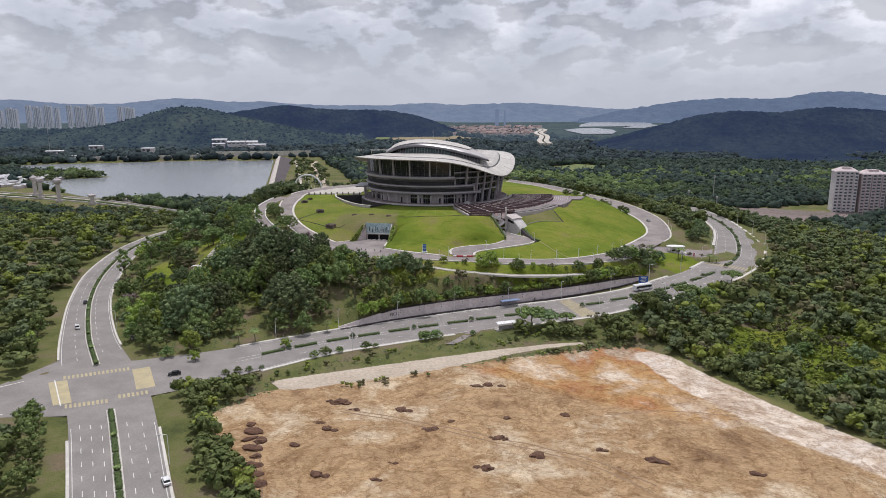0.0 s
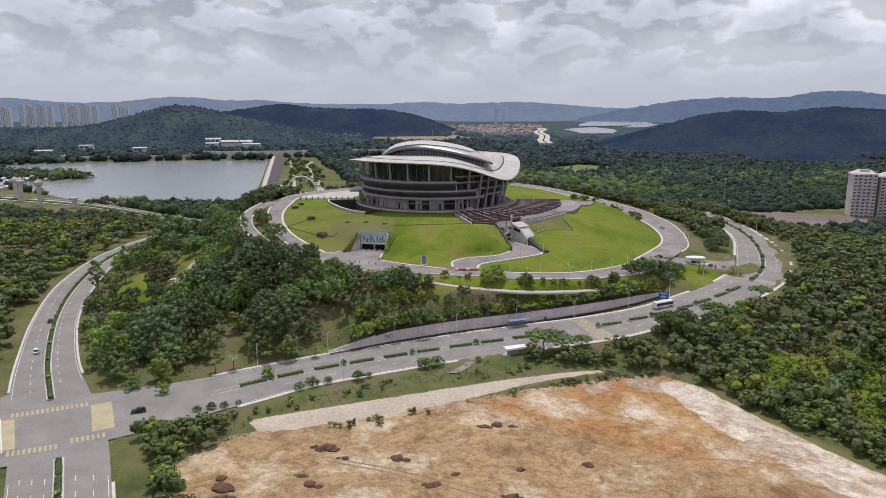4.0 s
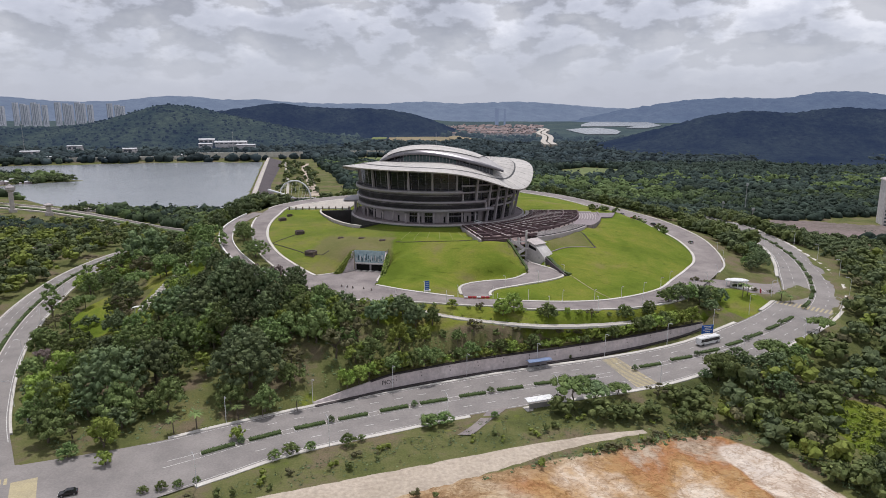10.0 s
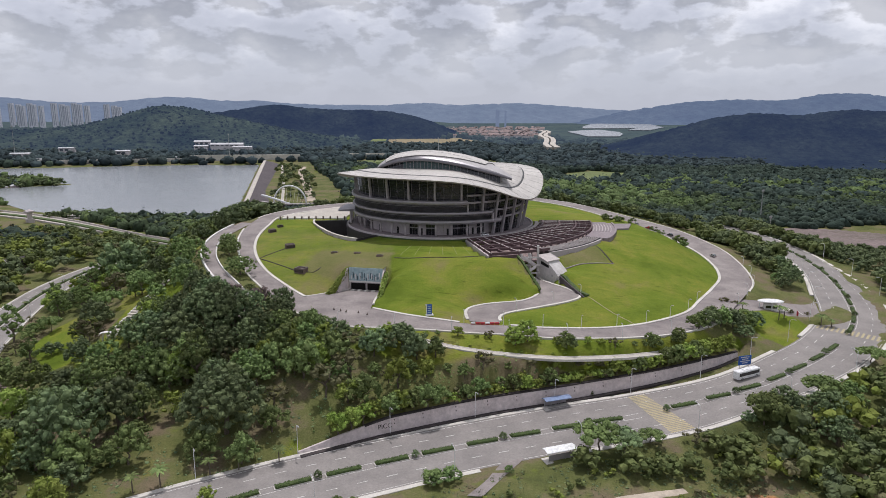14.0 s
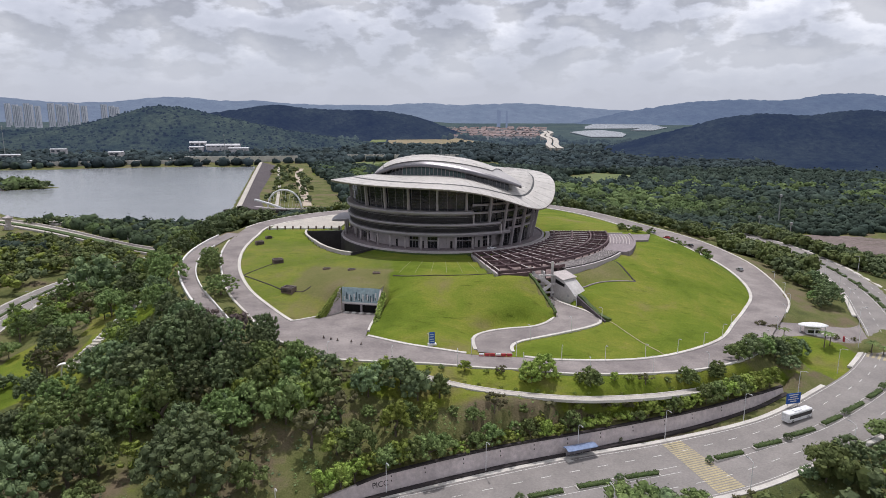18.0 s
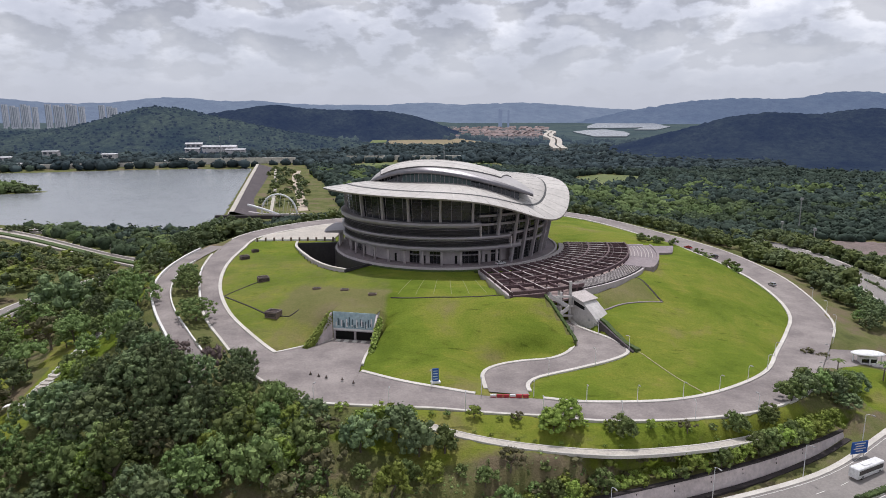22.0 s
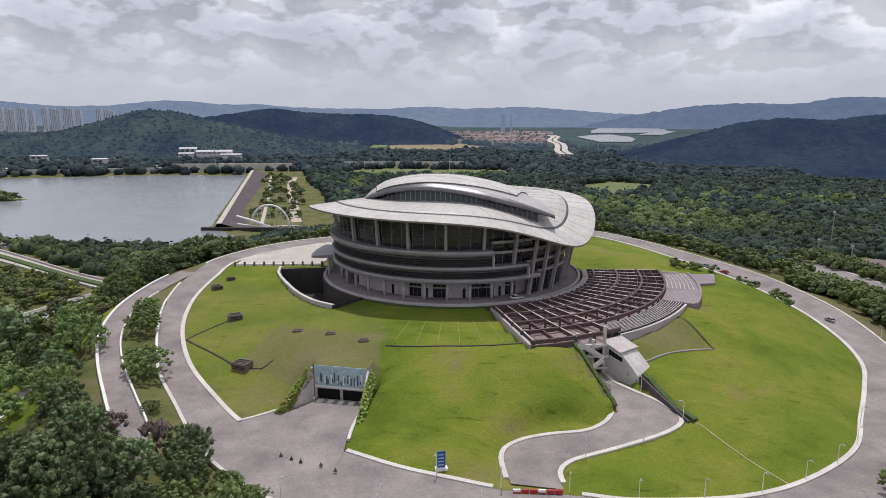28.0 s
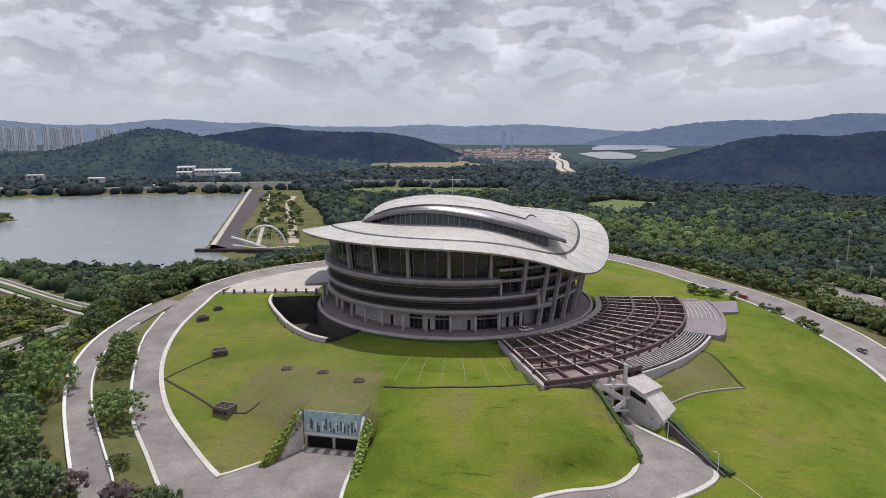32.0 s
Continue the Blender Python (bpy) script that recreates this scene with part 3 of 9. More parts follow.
LAKE = [(-128, 292), (-162, 266), (-223, 279), (-312, 293), (-370, 330), (-440, 400), (-520, 470), (-505, 505), (-430, 541), (-520, 582), (-640, 660), (-740, 720), (-640, 775), (-500, 806), (-380, 838), (-263, 840), (-176, 362)]
CLEARING = [(-44, -262), (-66, -224), (-52, -206), (-36, -199), (-10, -194), (14, -186), (36, -178), (62, -169), (90, -159), (103, -172), (118, -211), (137, -250), (128, -268), (100, -285), (60, -330), (-20, -330)]
# heights away from the roads: slopes, woods, shores
SPOTS = [(-110, -120, 1), (-72, -112, 6), (-45, -112, 12), (-62, -84, 17.5), (-100, -70, 12), (-140, -70, 3), (-122, -10, 14), (-128, 40, 15), (-118, 90, 20), (-90, 150, 24), (-150, 80, 8), (-140, 200, 4), (-60, 210, 12), (0, 170, 30), (40, 200, 22), (0, 260, 6), (100, 240, 6),
         (20, -112, 13.5), (60, -109, 12), (0, -108, 14), (-18, -118, 9.5), (-15, -98, 18.8), (105, -80, 12.8), (125, -70, 11.8), (60, -240, -1), (0, -230, -.5), (90, -160, -4), (104, -172, -4), (70, -150, 0.4), (40, -158, .2), (-20, -185, 0), (130, -150, -5), (160, -130, -3), (130, -250, -3), (200, -200, -5), (230, -100, 2), (260, -40, 3), (300, 40, -2), (260, 120, -2), (190, 100, 9), (185, 20, 11.5), (170, -20, 11.5), (300, -150, -6), (-230, -100, 1), (-230, 60, 4), (-250, -220, 0), (-150, -280, 0), (-10, -340, 0), (280, 240, -8), (400, 200, -11), (420, 0, -8), (-300, 120, 2), (-300, 0, 2), (60, 360, -2), (200, 380, -6), (-140, 260, .4), (-60, 300, 1)]
# the hill's crown: the terrace's foot, the fold of the front lawn, the drier west slope, the east lawn's shoulder
for _t in range(-58, -5, 8):
    SPOTS.append((HALL[0] + 96 * math.cos(radians(_t)), HALL[1] + 96 * math.sin(radians(_t)), 30.3 if _t > -50 else 29.0))
for _t in range(0, 360, 12):
    SPOTS.append((HALL[0] + 56 * math.cos(radians(_t)), HALL[1] + 56 * math.sin(radians(_t)), 31.1))
    SPOTS.append((HALL[0] + 30 * math.cos(radians(_t)), HALL[1] + 30 * math.sin(radians(_t)), 31.2))
SPOTS += [(-9, -24, 31.0), (6, -27, 31.2), (22, -27.5, 31.2), (33, -27, 31), (32, -33.5, 31.6), (38, -33.5, 31.4), (43, -31.5, 31.0), (44, -37, 28.0), (46, -43, 25.2), (-9, -44, 26.8), (10, -50, 26), (30, -44, 27.2), (40, -52, 23.4), (-2, -64, 21.8), (14, -70, 20.6), (-30, -26, 28.4), (-22, -27.5, 28.4), (-14, -28, 28.6), (-27, -31, 28.4), (-18, -33, 28.4), (-50, -25, 25.4), (-45, -8, 28), (-58, 12, 29), (-62, 45, 31), (-34, -48, 22), (-14, -14, 30.6), (-30, 0, 30.2),
          (66, -14, 29), (84, 6, 28.6), (91, -16, 24.8), (68, -28, 24.8), (100, 16, 29.6), (112, 40, 30.8), (112, 66, 31), (121, 52, 30.8), (126, 48, 29.6), (131, 40, 29), (136, 27, 26.8), (124, 62, 30.4), (120, 72, 30.6), (104, 90, 30.8), (82, 114, 31), (130, 0, 21), (110, -30, 19.6), (90, -50, 19), (70, -70, 18.4), (142, 40, 23.5), (134, 80, 25.5), (45, -78, 19), (66, -36, 25.4), (67.5, -46, 23.4), (70, -57, 21.4), (-48, 72, 31.6), (-62, 72, 31.6), (-40, 100, 31.6), (-10, 120, 31.6), (40, 128, 31.4)]
SPOTS = np.array(SPOTS, float)
_ctl = [SPOTS]
for _n, (_a, _b) in EDGES.items():
    _ctl += [_a[::6], _b[::6]]
_w = WALL_LINE[::4].copy()
_nw = left_of(WALL_LINE)[::4]
_low, _up = _w.copy(), _w.copy()
_low[:, :2] -= _nw * 0.6
_up[:, :2] += _nw * 1.2
_up[:, 2] = WALL_TOP[::4] - 0.15
_ctl += [_low, _up]
CTL = np.concatenate(_ctl)
_d = np.linalg.norm(CTL[:, None, :2] - CTL[None, :, :2], axis=2)
_keep = [i for i in range(len(CTL)) if not (_d[i, :i] < 0.8).any()]
CTL = CTL[_keep]
_d = np.linalg.norm(CTL[:, None, :2] - CTL[None, :, :2], axis=2)
RBF = np.linalg.solve(_d + np.eye(len(CTL)) * 0.02, CTL[:, 2] - 2.0)


def smooth_step(v, a, b):
    t = np.clip((v - a) / (b - a), 0, 1)
    return t * t * (3 - 2 * t)


def height(x, y):
    """The lie of the land, roads not yet cut in."""
    x, y = np.atleast_1d(np.asarray(x, float)), np.atleast_1d(np.asarray(y, float))
    z = np.zeros(x.shape)
    for s in range(0, x.size, 20000):
        xs, ys = x.ravel()[s:s + 20000], y.ravel()[s:s + 20000]
        k = np.sqrt((xs[:, None] - CTL[None, :, 0]) ** 2 + (ys[:, None] - CTL[None, :, 1]) ** 2)
        z.ravel()[s:s + 20000] = 2.0 + k @ RBF
    far = smooth_step(np.hypot(x - 20, y - 20), 330, 480)
    plain = np.where(x > 100, -9.0, 1.2) * smooth_step(np.abs(x - 100), 0, 150) + 1.0
    plain = plain + smooth_step(y, 700, 1600) * np.where(x > 100, 8.0, 3.0)
    z = z * (1 - far) + plain * far
    shore, _ = dist_line(x, y, LAKE_LINE)
    wet = inside(x, y, LAKE)
    z = np.where(wet, -0.7 - np.minimum(3.0, shore * 0.15), np.where(shore < 25, np.maximum(z, -0.3) * smooth_step(shore, 0, 25) - 0.3 * (1 - smooth_step(shore, 0, 25)), z))
    return z


LAKE_LINE = spline([(x, y, 0) for x, y in LAKE], 8.0, closed=True)
PIT = [(HALL[0] + r * math.cos(radians(a)), HALL[1] + r * math.sin(radians(a))) for r, a in [(52.6, 170), (52.6, 180), (52.6, 190), (52.6, 200), (52.6, 210), (52.6, 220), (52.6, 229), (65, 229), (66, 222), (66, 214), (66, 206), (66.3, 199), (68, 190), (70.5, 181), (72, 174)]]


def axis(lo, hi, step, end, grow):
    a = list(np.arange(lo, hi + 0.01, step))
    s, v = step, a[-1]
    while v < end[1]:
        s *= grow
        v += s
        a.append(v)
    s, v, b = step, a[0], []
    while v > end[0]:
        s *= grow
        v -= s
        b.append(v)
    return np.array(b[::-1] + a)


def build_ground():
    gx, gy = axis(-220, 236, 2.0, (-4200, 4200), 1.10), axis(-335, 140, 2.0, (-700, 4600), 1.08)
    X, Y = np.meshgrid(gx, gy)
    Z = height(X, Y)
    lawn, sand, rust, dry = (np.zeros(X.shape) for _ in range(4))
    for n, (a, b) in EDGES.items():
        mid, half = (a + b) / 2, np.linalg.norm(a[:, :2] - b[:, :2], axis=1) / 2
        box = (X > mid[:, 0].min() - 30) & (X < mid[:, 0].max() + 30) & (Y > mid[:, 1].min() - 30) & (Y < mid[:, 1].max() + 30)
        if n == "sign_drive":
            box &= (X + 21.3) * 0.242 + (Y + 37.3) * 0.970 < 2.6
        d, i = dist_line(X[box], Y[box], mid)
        w = 1 - smooth_step(d, half[i] + 0.4, half[i] + 4.5)
        z = Z[box] * (1 - w) + mid[i, 2] * w
        Z[box] = np.where(d < half[i] + 0.9, z - 0.35, z)
    a, b = EDGES["sign_drive"]
    flare = inside(X, Y, np.concatenate([a, b[::-1]]))
    mid = (a + b) / 2
    Z[flare] = mid[dist_line(X[flare], Y[flare], mid)[1], 2] - 0.8
    Z[inside(X, Y, [(-52, -53), (-15, -70), (-15.5, -62), (-36, -50), (-44, -49)])] = 19.4
    Z[inside(X, Y, [(-54, -56), (-44, -56), (-15, -69), (-6, -76), (-8, -86), (-28, -84), (-46, -72)])] = 19.2
    back = (X + 21.3) * 0.242 + (Y + 37.3) * 0.970
    side = (X + 21.3) * 0.970 - (Y + 37.3) * 0.242
    Z[(back > 2.6) & (back < 6) & (np.abs(side) < 9.5)] = 28.4
    # the ground is cut square at the retaining wall: low before it, high behind it
    near = (X > -40) & (X < 125) & (Y > -150) & (Y < -75)
    d, i = dist_line(X[near], Y[near], WALL_LINE)
    nl = left_of(WALL_LINE)[i]
    sd = (X[near] - WALL_LINE[i, 0]) * nl[:, 0] + (Y[near] - WALL_LINE[i, 1]) * nl[:, 1]
    zz = Z[near]
    low = (sd < 3.0) & (sd > -4.5) & (d < 5)
    zz[low] = np.minimum(zz[low], WALL_LINE[i, 2][low] - 0.1)
    high = (sd >= 3.0) & (sd < 6.5) & (d < 7.5)
    zz[high] = WALL_TOP[i][high] - 0.25
    Z[near] = zz
    pit = inside(X, Y, PIT) | (inside(X, Y, [HALL] + PIT[0:7]) & (np.hypot(X - HALL[0], Y - HALL[1]) > 49.0))
    Z[pit] = 21.0
    ang = np.degrees(np.arctan2(Y - HALL[1], X - HALL[0]))
    rad = np.hypot(X - HALL[0], Y - HALL[1])
    Z[(rad > 53) & (rad < 93) & (ang > -79.5) & (ang < -4)] = 27.4
    Z[(rad > 90) & (rad < 92.8) & (ang > -79.5) & (ang < -60)] = 26.0
    Z[inside(X, Y, [(46.5, -26), (55, -20), (61, -27), (61.5, -35), (64, -45), (66, -53), (52.5, -46), (50, -40)])] = 20.2
    bank = inside(X, Y, [(31, -33), (44.5, -29.2), (50.6, -48.8), (46, -54), (34, -46)])
    down = np.clip(((X - 45) * 6.5 - (Y + 29) * 20.5) / 462.0, 0, 1)
    Z[bank] = np.maximum(Z[bank], 31.3 - 9.6 * down[bank])
    Z[inside(X, Y, [(-29, -42), (-28.6, -37), (-15.4, -40), (-15.4, -44)])] = 18.6
    under = np.hypot(X - HALL[0], Y - HALL[1]) < RING_R - 2
    Z[under] = np.minimum(Z[under], 31.0)
    loop = np.concatenate([EDGES["loop"][0], [(60, 150, 30), (0, 135, 30)]])
    hill = inside(X, Y, loop)
    lawn[hill] = 1
    lawn[inside(X, Y, np.concatenate([EDGES["loop"][1][95:150], EDGES["garden_path"][1][::-1]]))] = 0.9
    lawn[inside(X, Y, [(-30, -100), (0, -96), (40, -100), (130, -75), (150, -60), (165, -60), (160, -66), (120, -84), (60, -108), (0, -112)])] = 0.62
    lawn[(np.hypot(X - 145, Y + 66) < 14)] = 1
    # lawns of the west garden, glades by the boulevard, open scrub on the east
    for cx, cy, r0, r1 in ((-142, -48, 12, 22), (-128, -14, 6, 12), (-133, -74, 10, 12), (-120, -76, 5, 10), (-124, -30, 5, 10), (-114, -50, 7, 34), (-104, 20, 4, 16), (-36, -139, 5, 6), (-71, -130, 3, 7), (-72, -148, 4, 8)):
        lawn[((X - cx) / r0) ** 2 + ((Y - cy) / r1) ** 2 < 1] = 0.8 if cy > -120 else 0.55
    for cx, cy, r0, r1 in ((-72, -143, 6, 10), (-41, -139, 5, 6), (-50, -146, 5, 5), (-66, -122, 5, 7)):
        dry[((X - cx) / r0) ** 2 + ((Y - cy) / r1) ** 2 < 1] = 0.6
    for cx, cy, r0, r1 in ((168, -170, 22, 30), (190, -150, 20, 16), (155, -205, 10, 22), (200, -190, 22, 22), (146, -158, 16, 20), (162, -190, 18, 24)):
        lawn[((X - cx) / r0) ** 2 + ((Y - cy) / r1) ** 2 < 1] = 0.75
    lawn[inside(X, Y, [(-60, -182), (20, -153), (80, -140), (105, -132), (80, -144), (0, -166), (-60, -190)])] = 0.45
    dry[inside(X, Y, [(-9, -24), (-9, 4), (-50, 40), (-100, 60), (-100, -20), (-44, -62), (-26, -40)])] = 0.42
    dry[inside(X, Y, [(-45, -2), (-10, -19), (-10, -30), (-13, -41), (-30, -36), (-38, -31), (-50, -26)])] = 1.0
    dry[inside(X, Y, [(64, -16), (84.4, 5.5), (91, -17), (66, -27.5)])] = 0.8
    lawn[inside(X, Y, [(-130, -20), (-112, 20), (-118, 60), (-104, 60), (-104, 0), (-96, -40), (-108, -60)])] = 0.8
    dry[inside(X, Y, [(40, 240), (400, 150), (460, 210), (300, 300)])] = 0.8
    sand[inside(X, Y, CLEARING)] = 1
    dry[inside(X, Y, [(86, -168), (96, -162), (108, -175), (140, -250), (128, -268), (108, -240), (92, -200)])] = 0.75
    rust[inside(X, Y, [(92, -160), (106, -170), (140, -250), (128, -268), (112, -240), (98, -200)])] = 0.9
    rust[inside(X, Y, [(20, -190), (95, -155), (125, -215), (95, -235), (60, -215)])] = 1
    rust[inside(X, Y, [(104, -172), (140, -250), (110, -250), (90, -200)])] = 0.3
    dry[inside(X, Y, [(-20, -118), (0, -112), (60, -109), (60, -113), (0, -127), (-22, -132)])] = 0.5
    sand[inside(X, Y, [(262, 226), (300, 246), (345, 262), (385, 230), (385, 150), (330, 166), (300, 190), (266, 205)])] = 0.5
    sand = np.where(((X - 130) / 120) ** 2 + ((Y - 1440) / 60) ** 2 < 1, 0.55, sand)
    dry = np.where(((X + 80) / 90) ** 2 + ((Y - 1300) / 230) ** 2 < 1, 1.0, dry)
    lawn = np.where(((X - 200) / 130) ** 2 + ((Y - 560) / 40) ** 2 < 1, 0.8, lawn)
    lawn = np.where(((X + 30) / 130) ** 2 + ((Y - 720) / 60) ** 2 < 1, 0.8, lawn)
    lawn = np.where(inside(X, Y, [(-176, 362), (-130, 330), (-90, 420), (-170, 800), (-235, 850)]), 0.3, lawn)
    # two passes of averaging leave soft borders for the ragged edge
    for _ in range(2):
        for k in (lawn, sand, rust, dry):
            k[1:-1, 1:-1] = (k[1:-1, 1:-1] * 2 + k[:-2, 1:-1] + k[2:, 1:-1] + k[1:-1, :-2] + k[1:-1, 2:]) / 6
    bare = smooth_step(sand, 0.3, 0.7) * (Y < -100)
    lump = np.array([noise.noise((x * 0.07, y * 0.07, 2.0)) + 0.6 * noise.noise((x * 0.2, y * 0.2, 5.0)) for x, y in zip(X.ravel(), Y.ravel())]).reshape(X.shape)
    Z += lump * (0.12 + 0.25 * bare)
    ny, nx = X.shape
    me = bpy.data.meshes.new("ground")
    verts = np.stack([X, Y, Z], -1).reshape(-1, 3)
    q = np.arange(nx * ny).reshape(ny, nx)
    quads = np.stack([q[:-1, :-1], q[:-1, 1:], q[1:, 1:], q[1:, :-1]], -1).reshape(-1, 4)
    me.vertices.add(len(verts))
    me.vertices.foreach_set("co", verts.ravel())
    me.loops.add(quads.size)
    me.loops.foreach_set("vertex_index", quads.ravel().astype(np.int32))
    me.polygons.add(len(quads))
    me.polygons.foreach_set("loop_start", np.arange(0, quads.size, 4, dtype=np.int32))
    me.update(calc_edges=True)
    me.polygons.foreach_set("use_smooth", np.ones(len(quads), bool))
    at = me.attributes.new("zone", "FLOAT_COLOR", "POINT")
    at.data.foreach_set("color", np.stack([lawn, sand, rust, dry], -1).reshape(-1).astype(np.float32))
    me.materials.append(GROUND)
    tagged(new("ground", me), "scrub, mown lawn and bare orange sand rising to a green hill", "ground", kind="structure")
    return gx, gy, Z


GX, GY, GZ = build_ground()


def ground_z(x, y):
    """Height of the built sheet at a place."""
    i = min(max(int(np.searchsorted(GX, x)) - 1, 0), len(GX) - 2)
    j = min(max(int(np.searchsorted(GY, y)) - 1, 0), len(GY) - 2)
    u, v = (x - GX[i]) / (GX[i + 1] - GX[i]), (y - GY[j]) / (GY[j + 1] - GY[j])
    return float((GZ[j, i] * (1 - u) + GZ[j, i + 1] * u) * (1 - v) + (GZ[j + 1, i] * (1 - u) + GZ[j + 1, i + 1] * u) * v)


# ---------------------------------------------------------------- water
_wb = MB()
_wb.add([(x, y, -0.7) for x, y in LAKE], [tuple(range(len(LAKE)))])
thing("lake_water", _wb, WATER, "calm grey lake reflecting an overcast sky", "lake", kind="structure")

# ---------------------------------------------------------------- roads, kerbs


def ribbon(name, a, b, material, label, dz=0.0, cross=6, kind="structure", category="road"):
    mb = MB()
    rows = [a * (1 - t) + b * t for t in np.linspace(0, 1, cross)]
    vs = np.stack(rows, 1) + np.array([0, 0, dz])
    n, k = vs.shape[:2]
    mb.add(vs.reshape(-1, 3), [(i * k + j, i * k + j + 1, (i + 1) * k + j + 1, (i + 1) * k + j) for i in range(n - 1) for j in range(k - 1)])
    ob = thing(name, mb, material, label, category, kind=kind, smooth=True)
    if sum(p.normal.z for p in ob.data.polygons) < 0:
        ob.data.flip_normals()
    return ob


def kerb(line, side, parent, width=1.0, height_=0.2, material=None):
    """A raised concrete edge along a line; side 1 lies to its left."""
    s = side
    prof = [(0, -0.7), (0, height_ - 0.05), (0.05 * s, height_), (width * s - 0.05 * s, height_), (width * s, height_ - 0.05), (width * s, -0.7)]
    mb = MB().sweep(line, prof)
    ob = part("kerb", mb, material or CONCRETE, parent)
    bm = bmesh.new()
    bm.from_mesh(ob.data)
    bmesh.ops.recalc_face_normals(bm, faces=bm.faces)
    bm.to_mesh(ob.data)
    bm.free()
    return ob


ROAD_OBJ = {}
for _n, _m, _l in (("boulevard", ASPHALT, "grey worn asphalt dual carriageway curving round the hill foot"), ("avenue", ASPHALT, "grey asphalt dual carriageway with faded lane lines"), ("west_arm", ASPHALT, "grey asphalt side arm of the junction"),
                   ("loop", ASPHALT_LOOP, "pinkish grey asphalt drive circling the grassy hill"), ("ramp", ASPHALT_LOOP, "narrow asphalt ramp between pale concrete walls"), ("spur", ASPHALT_LOOP, "curving asphalt drive cut into the lawn"),
                   ("sign_drive", ASPHALT_LOOP, "short asphalt drive down to the car park entrance"), ("gate_drive", ASPHALT_LOOP, "asphalt entrance drive by the guard house"), ("garden_path", PAVING, "pale paved garden path below the hill"), ("lake_road", PAVING, "pale lakeside road with paved margins")):
    ROAD_OBJ[_n] = ribbon(_n, EDGES[_n][0], EDGES[_n][1], _m, _l, {"spur": 0.02, "sign_drive": 0.06, "gate_drive": 0.03, "west_arm": 0.0, "avenue": 0.012}.get(_n, 0.0))
# the open square of the crossroads
_jb = MB().add([(-89, -208, 0.03), (-72, -199, 0.03), (-80, -166, 0.03), (-107, -175, 0.03), (-136, -174, 0.03), (-146, -199, 0.03), (-132, -222, 0.03), (-110, -222, 0.03)], [tuple(range(8))])
thing("junction", _jb, ASPHALT, "wide asphalt crossroads with yellow box markings", "road", kind="structure")


def near_cut(line, spots):
    """Breaks a line where it passes within reach of any of the spots (x, y, r)."""
    keep = np.ones(len(line), bool)
    for x, y, r in spots:
        keep &= np.hypot(line[:, 0] - x, line[:, 1] - y) > r
    runs, cur = [], []
    for p, k in zip(line, keep):
        if k:
            cur.append(p)
        elif len(cur) > 2:
            runs.append(np.array(cur))
            cur = []
        else:
            cur = []
    if len(cur) > 2:
        runs.append(np.array(cur))
    return runs


def road_kerbs():
    J = [(-100, -195, 42)]
    for run in near_cut(EDGES["loop"][0], [(-31.5, -60.5, 15), (25, -83, 8)]):
        kerb(run, 1, ROAD_OBJ["loop"], 1.3, 0.28)
    for run in near_cut(EDGES["loop"][1], [(-92, 64, 14), (140, -46, 20)]):
        kerb(run, -1, ROAD_OBJ["loop"], 0.9, 0.25)
    for run in near_cut(EDGES["boulevard"][0], J + [(176, -40, 20), (140, -78, 10)]):
        kerb(run, 1, ROAD_OBJ["boulevard"], 1.6, 0.18)
    for run in near_cut(EDGES["boulevard"][1], J + [(26, -148, 9)]):
        kerb(run, -1, ROAD_OBJ["boulevard"], 1.6, 0.18)
    for k, s in ((0, 1), (1, -1)):
        for run in near_cut(EDGES["avenue"][k], J):
            kerb(run, s, ROAD_OBJ["avenue"], 0.8, 0.18)
        for run in near_cut(EDGES["west_arm"][k], [(-110, -200, 28)]):
            kerb(run, s if k else 1, ROAD_OBJ["west_arm"], 0.6, 0.16)
        kerb(EDGES["garden_path"][k], 1 if k == 0 else -1, ROAD_OBJ["garden_path"], 0.35, 0.15)
    # the ramp runs between low walls
    kerb(EDGES["ramp"][1][4:-8], -1, ROAD_OBJ["ramp"], 0.8, 1.0, WHITE)
    kerb(EDGES["ramp"][0][14:-8], 1, ROAD_OBJ["ramp"], 0.5, 0.8, WHITE)
    kerb(near_cut(EDGES["loop"][1], [])[0][70:94], -1, ROAD_OBJ["loop"], 0.6, 0.8, WHITE)
    for k, s in ((0, 1), (1, -1)):
        for run in near_cut(EDGES["spur"][k], [(19, -82, 2.5), (31, -84, 2.5)]):
            kerb(run, s, ROAD_OBJ["spur"], 1.2, 0.28)
    kerb(EDGES["sign_drive"][0][7:], 1, ROAD_OBJ["sign_drive"], 0.8, 0.28)
    kerb(EDGES["sign_drive"][1][7:], -1, ROAD_OBJ["sign_drive"], 0.8, 0.28)


road_kerbs()

# lower retaining wall above the boulevard, of sprayed concrete with a drain at its foot
_wall = holder("retaining_wall", (0, 0, 0), "grey sprayed concrete retaining wall with dark weep stains", "wall", kind="structure")
_nl = left_of(WALL_LINE)
_mb = MB()
_rings = []
for _p, _t, _s in zip(WALL_LINE, WALL_TOP, _nl):
    _rings.append([(_p[0], _p[1], _p[2] - 0.8), (_p[0] + _s[0] * 0.9, _p[1] + _s[1] * 0.9, _t), (_p[0] + _s[0] * 1.5, _p[1] + _s[1] * 1.5, _t), (_p[0] + _s[0] * 1.5, _p[1] + _s[1] * 1.5, _p[2] - 0.8)])
_mb.loft(_rings, caps=True)
part("wall_face", _mb, SHOTCRETE, _wall)
_mb = MB().sweep(WALL_LINE, [(-1.6, -0.5), (-1.6, 0.16), (-0.15, 0.16), (-0.15, -0.5)])
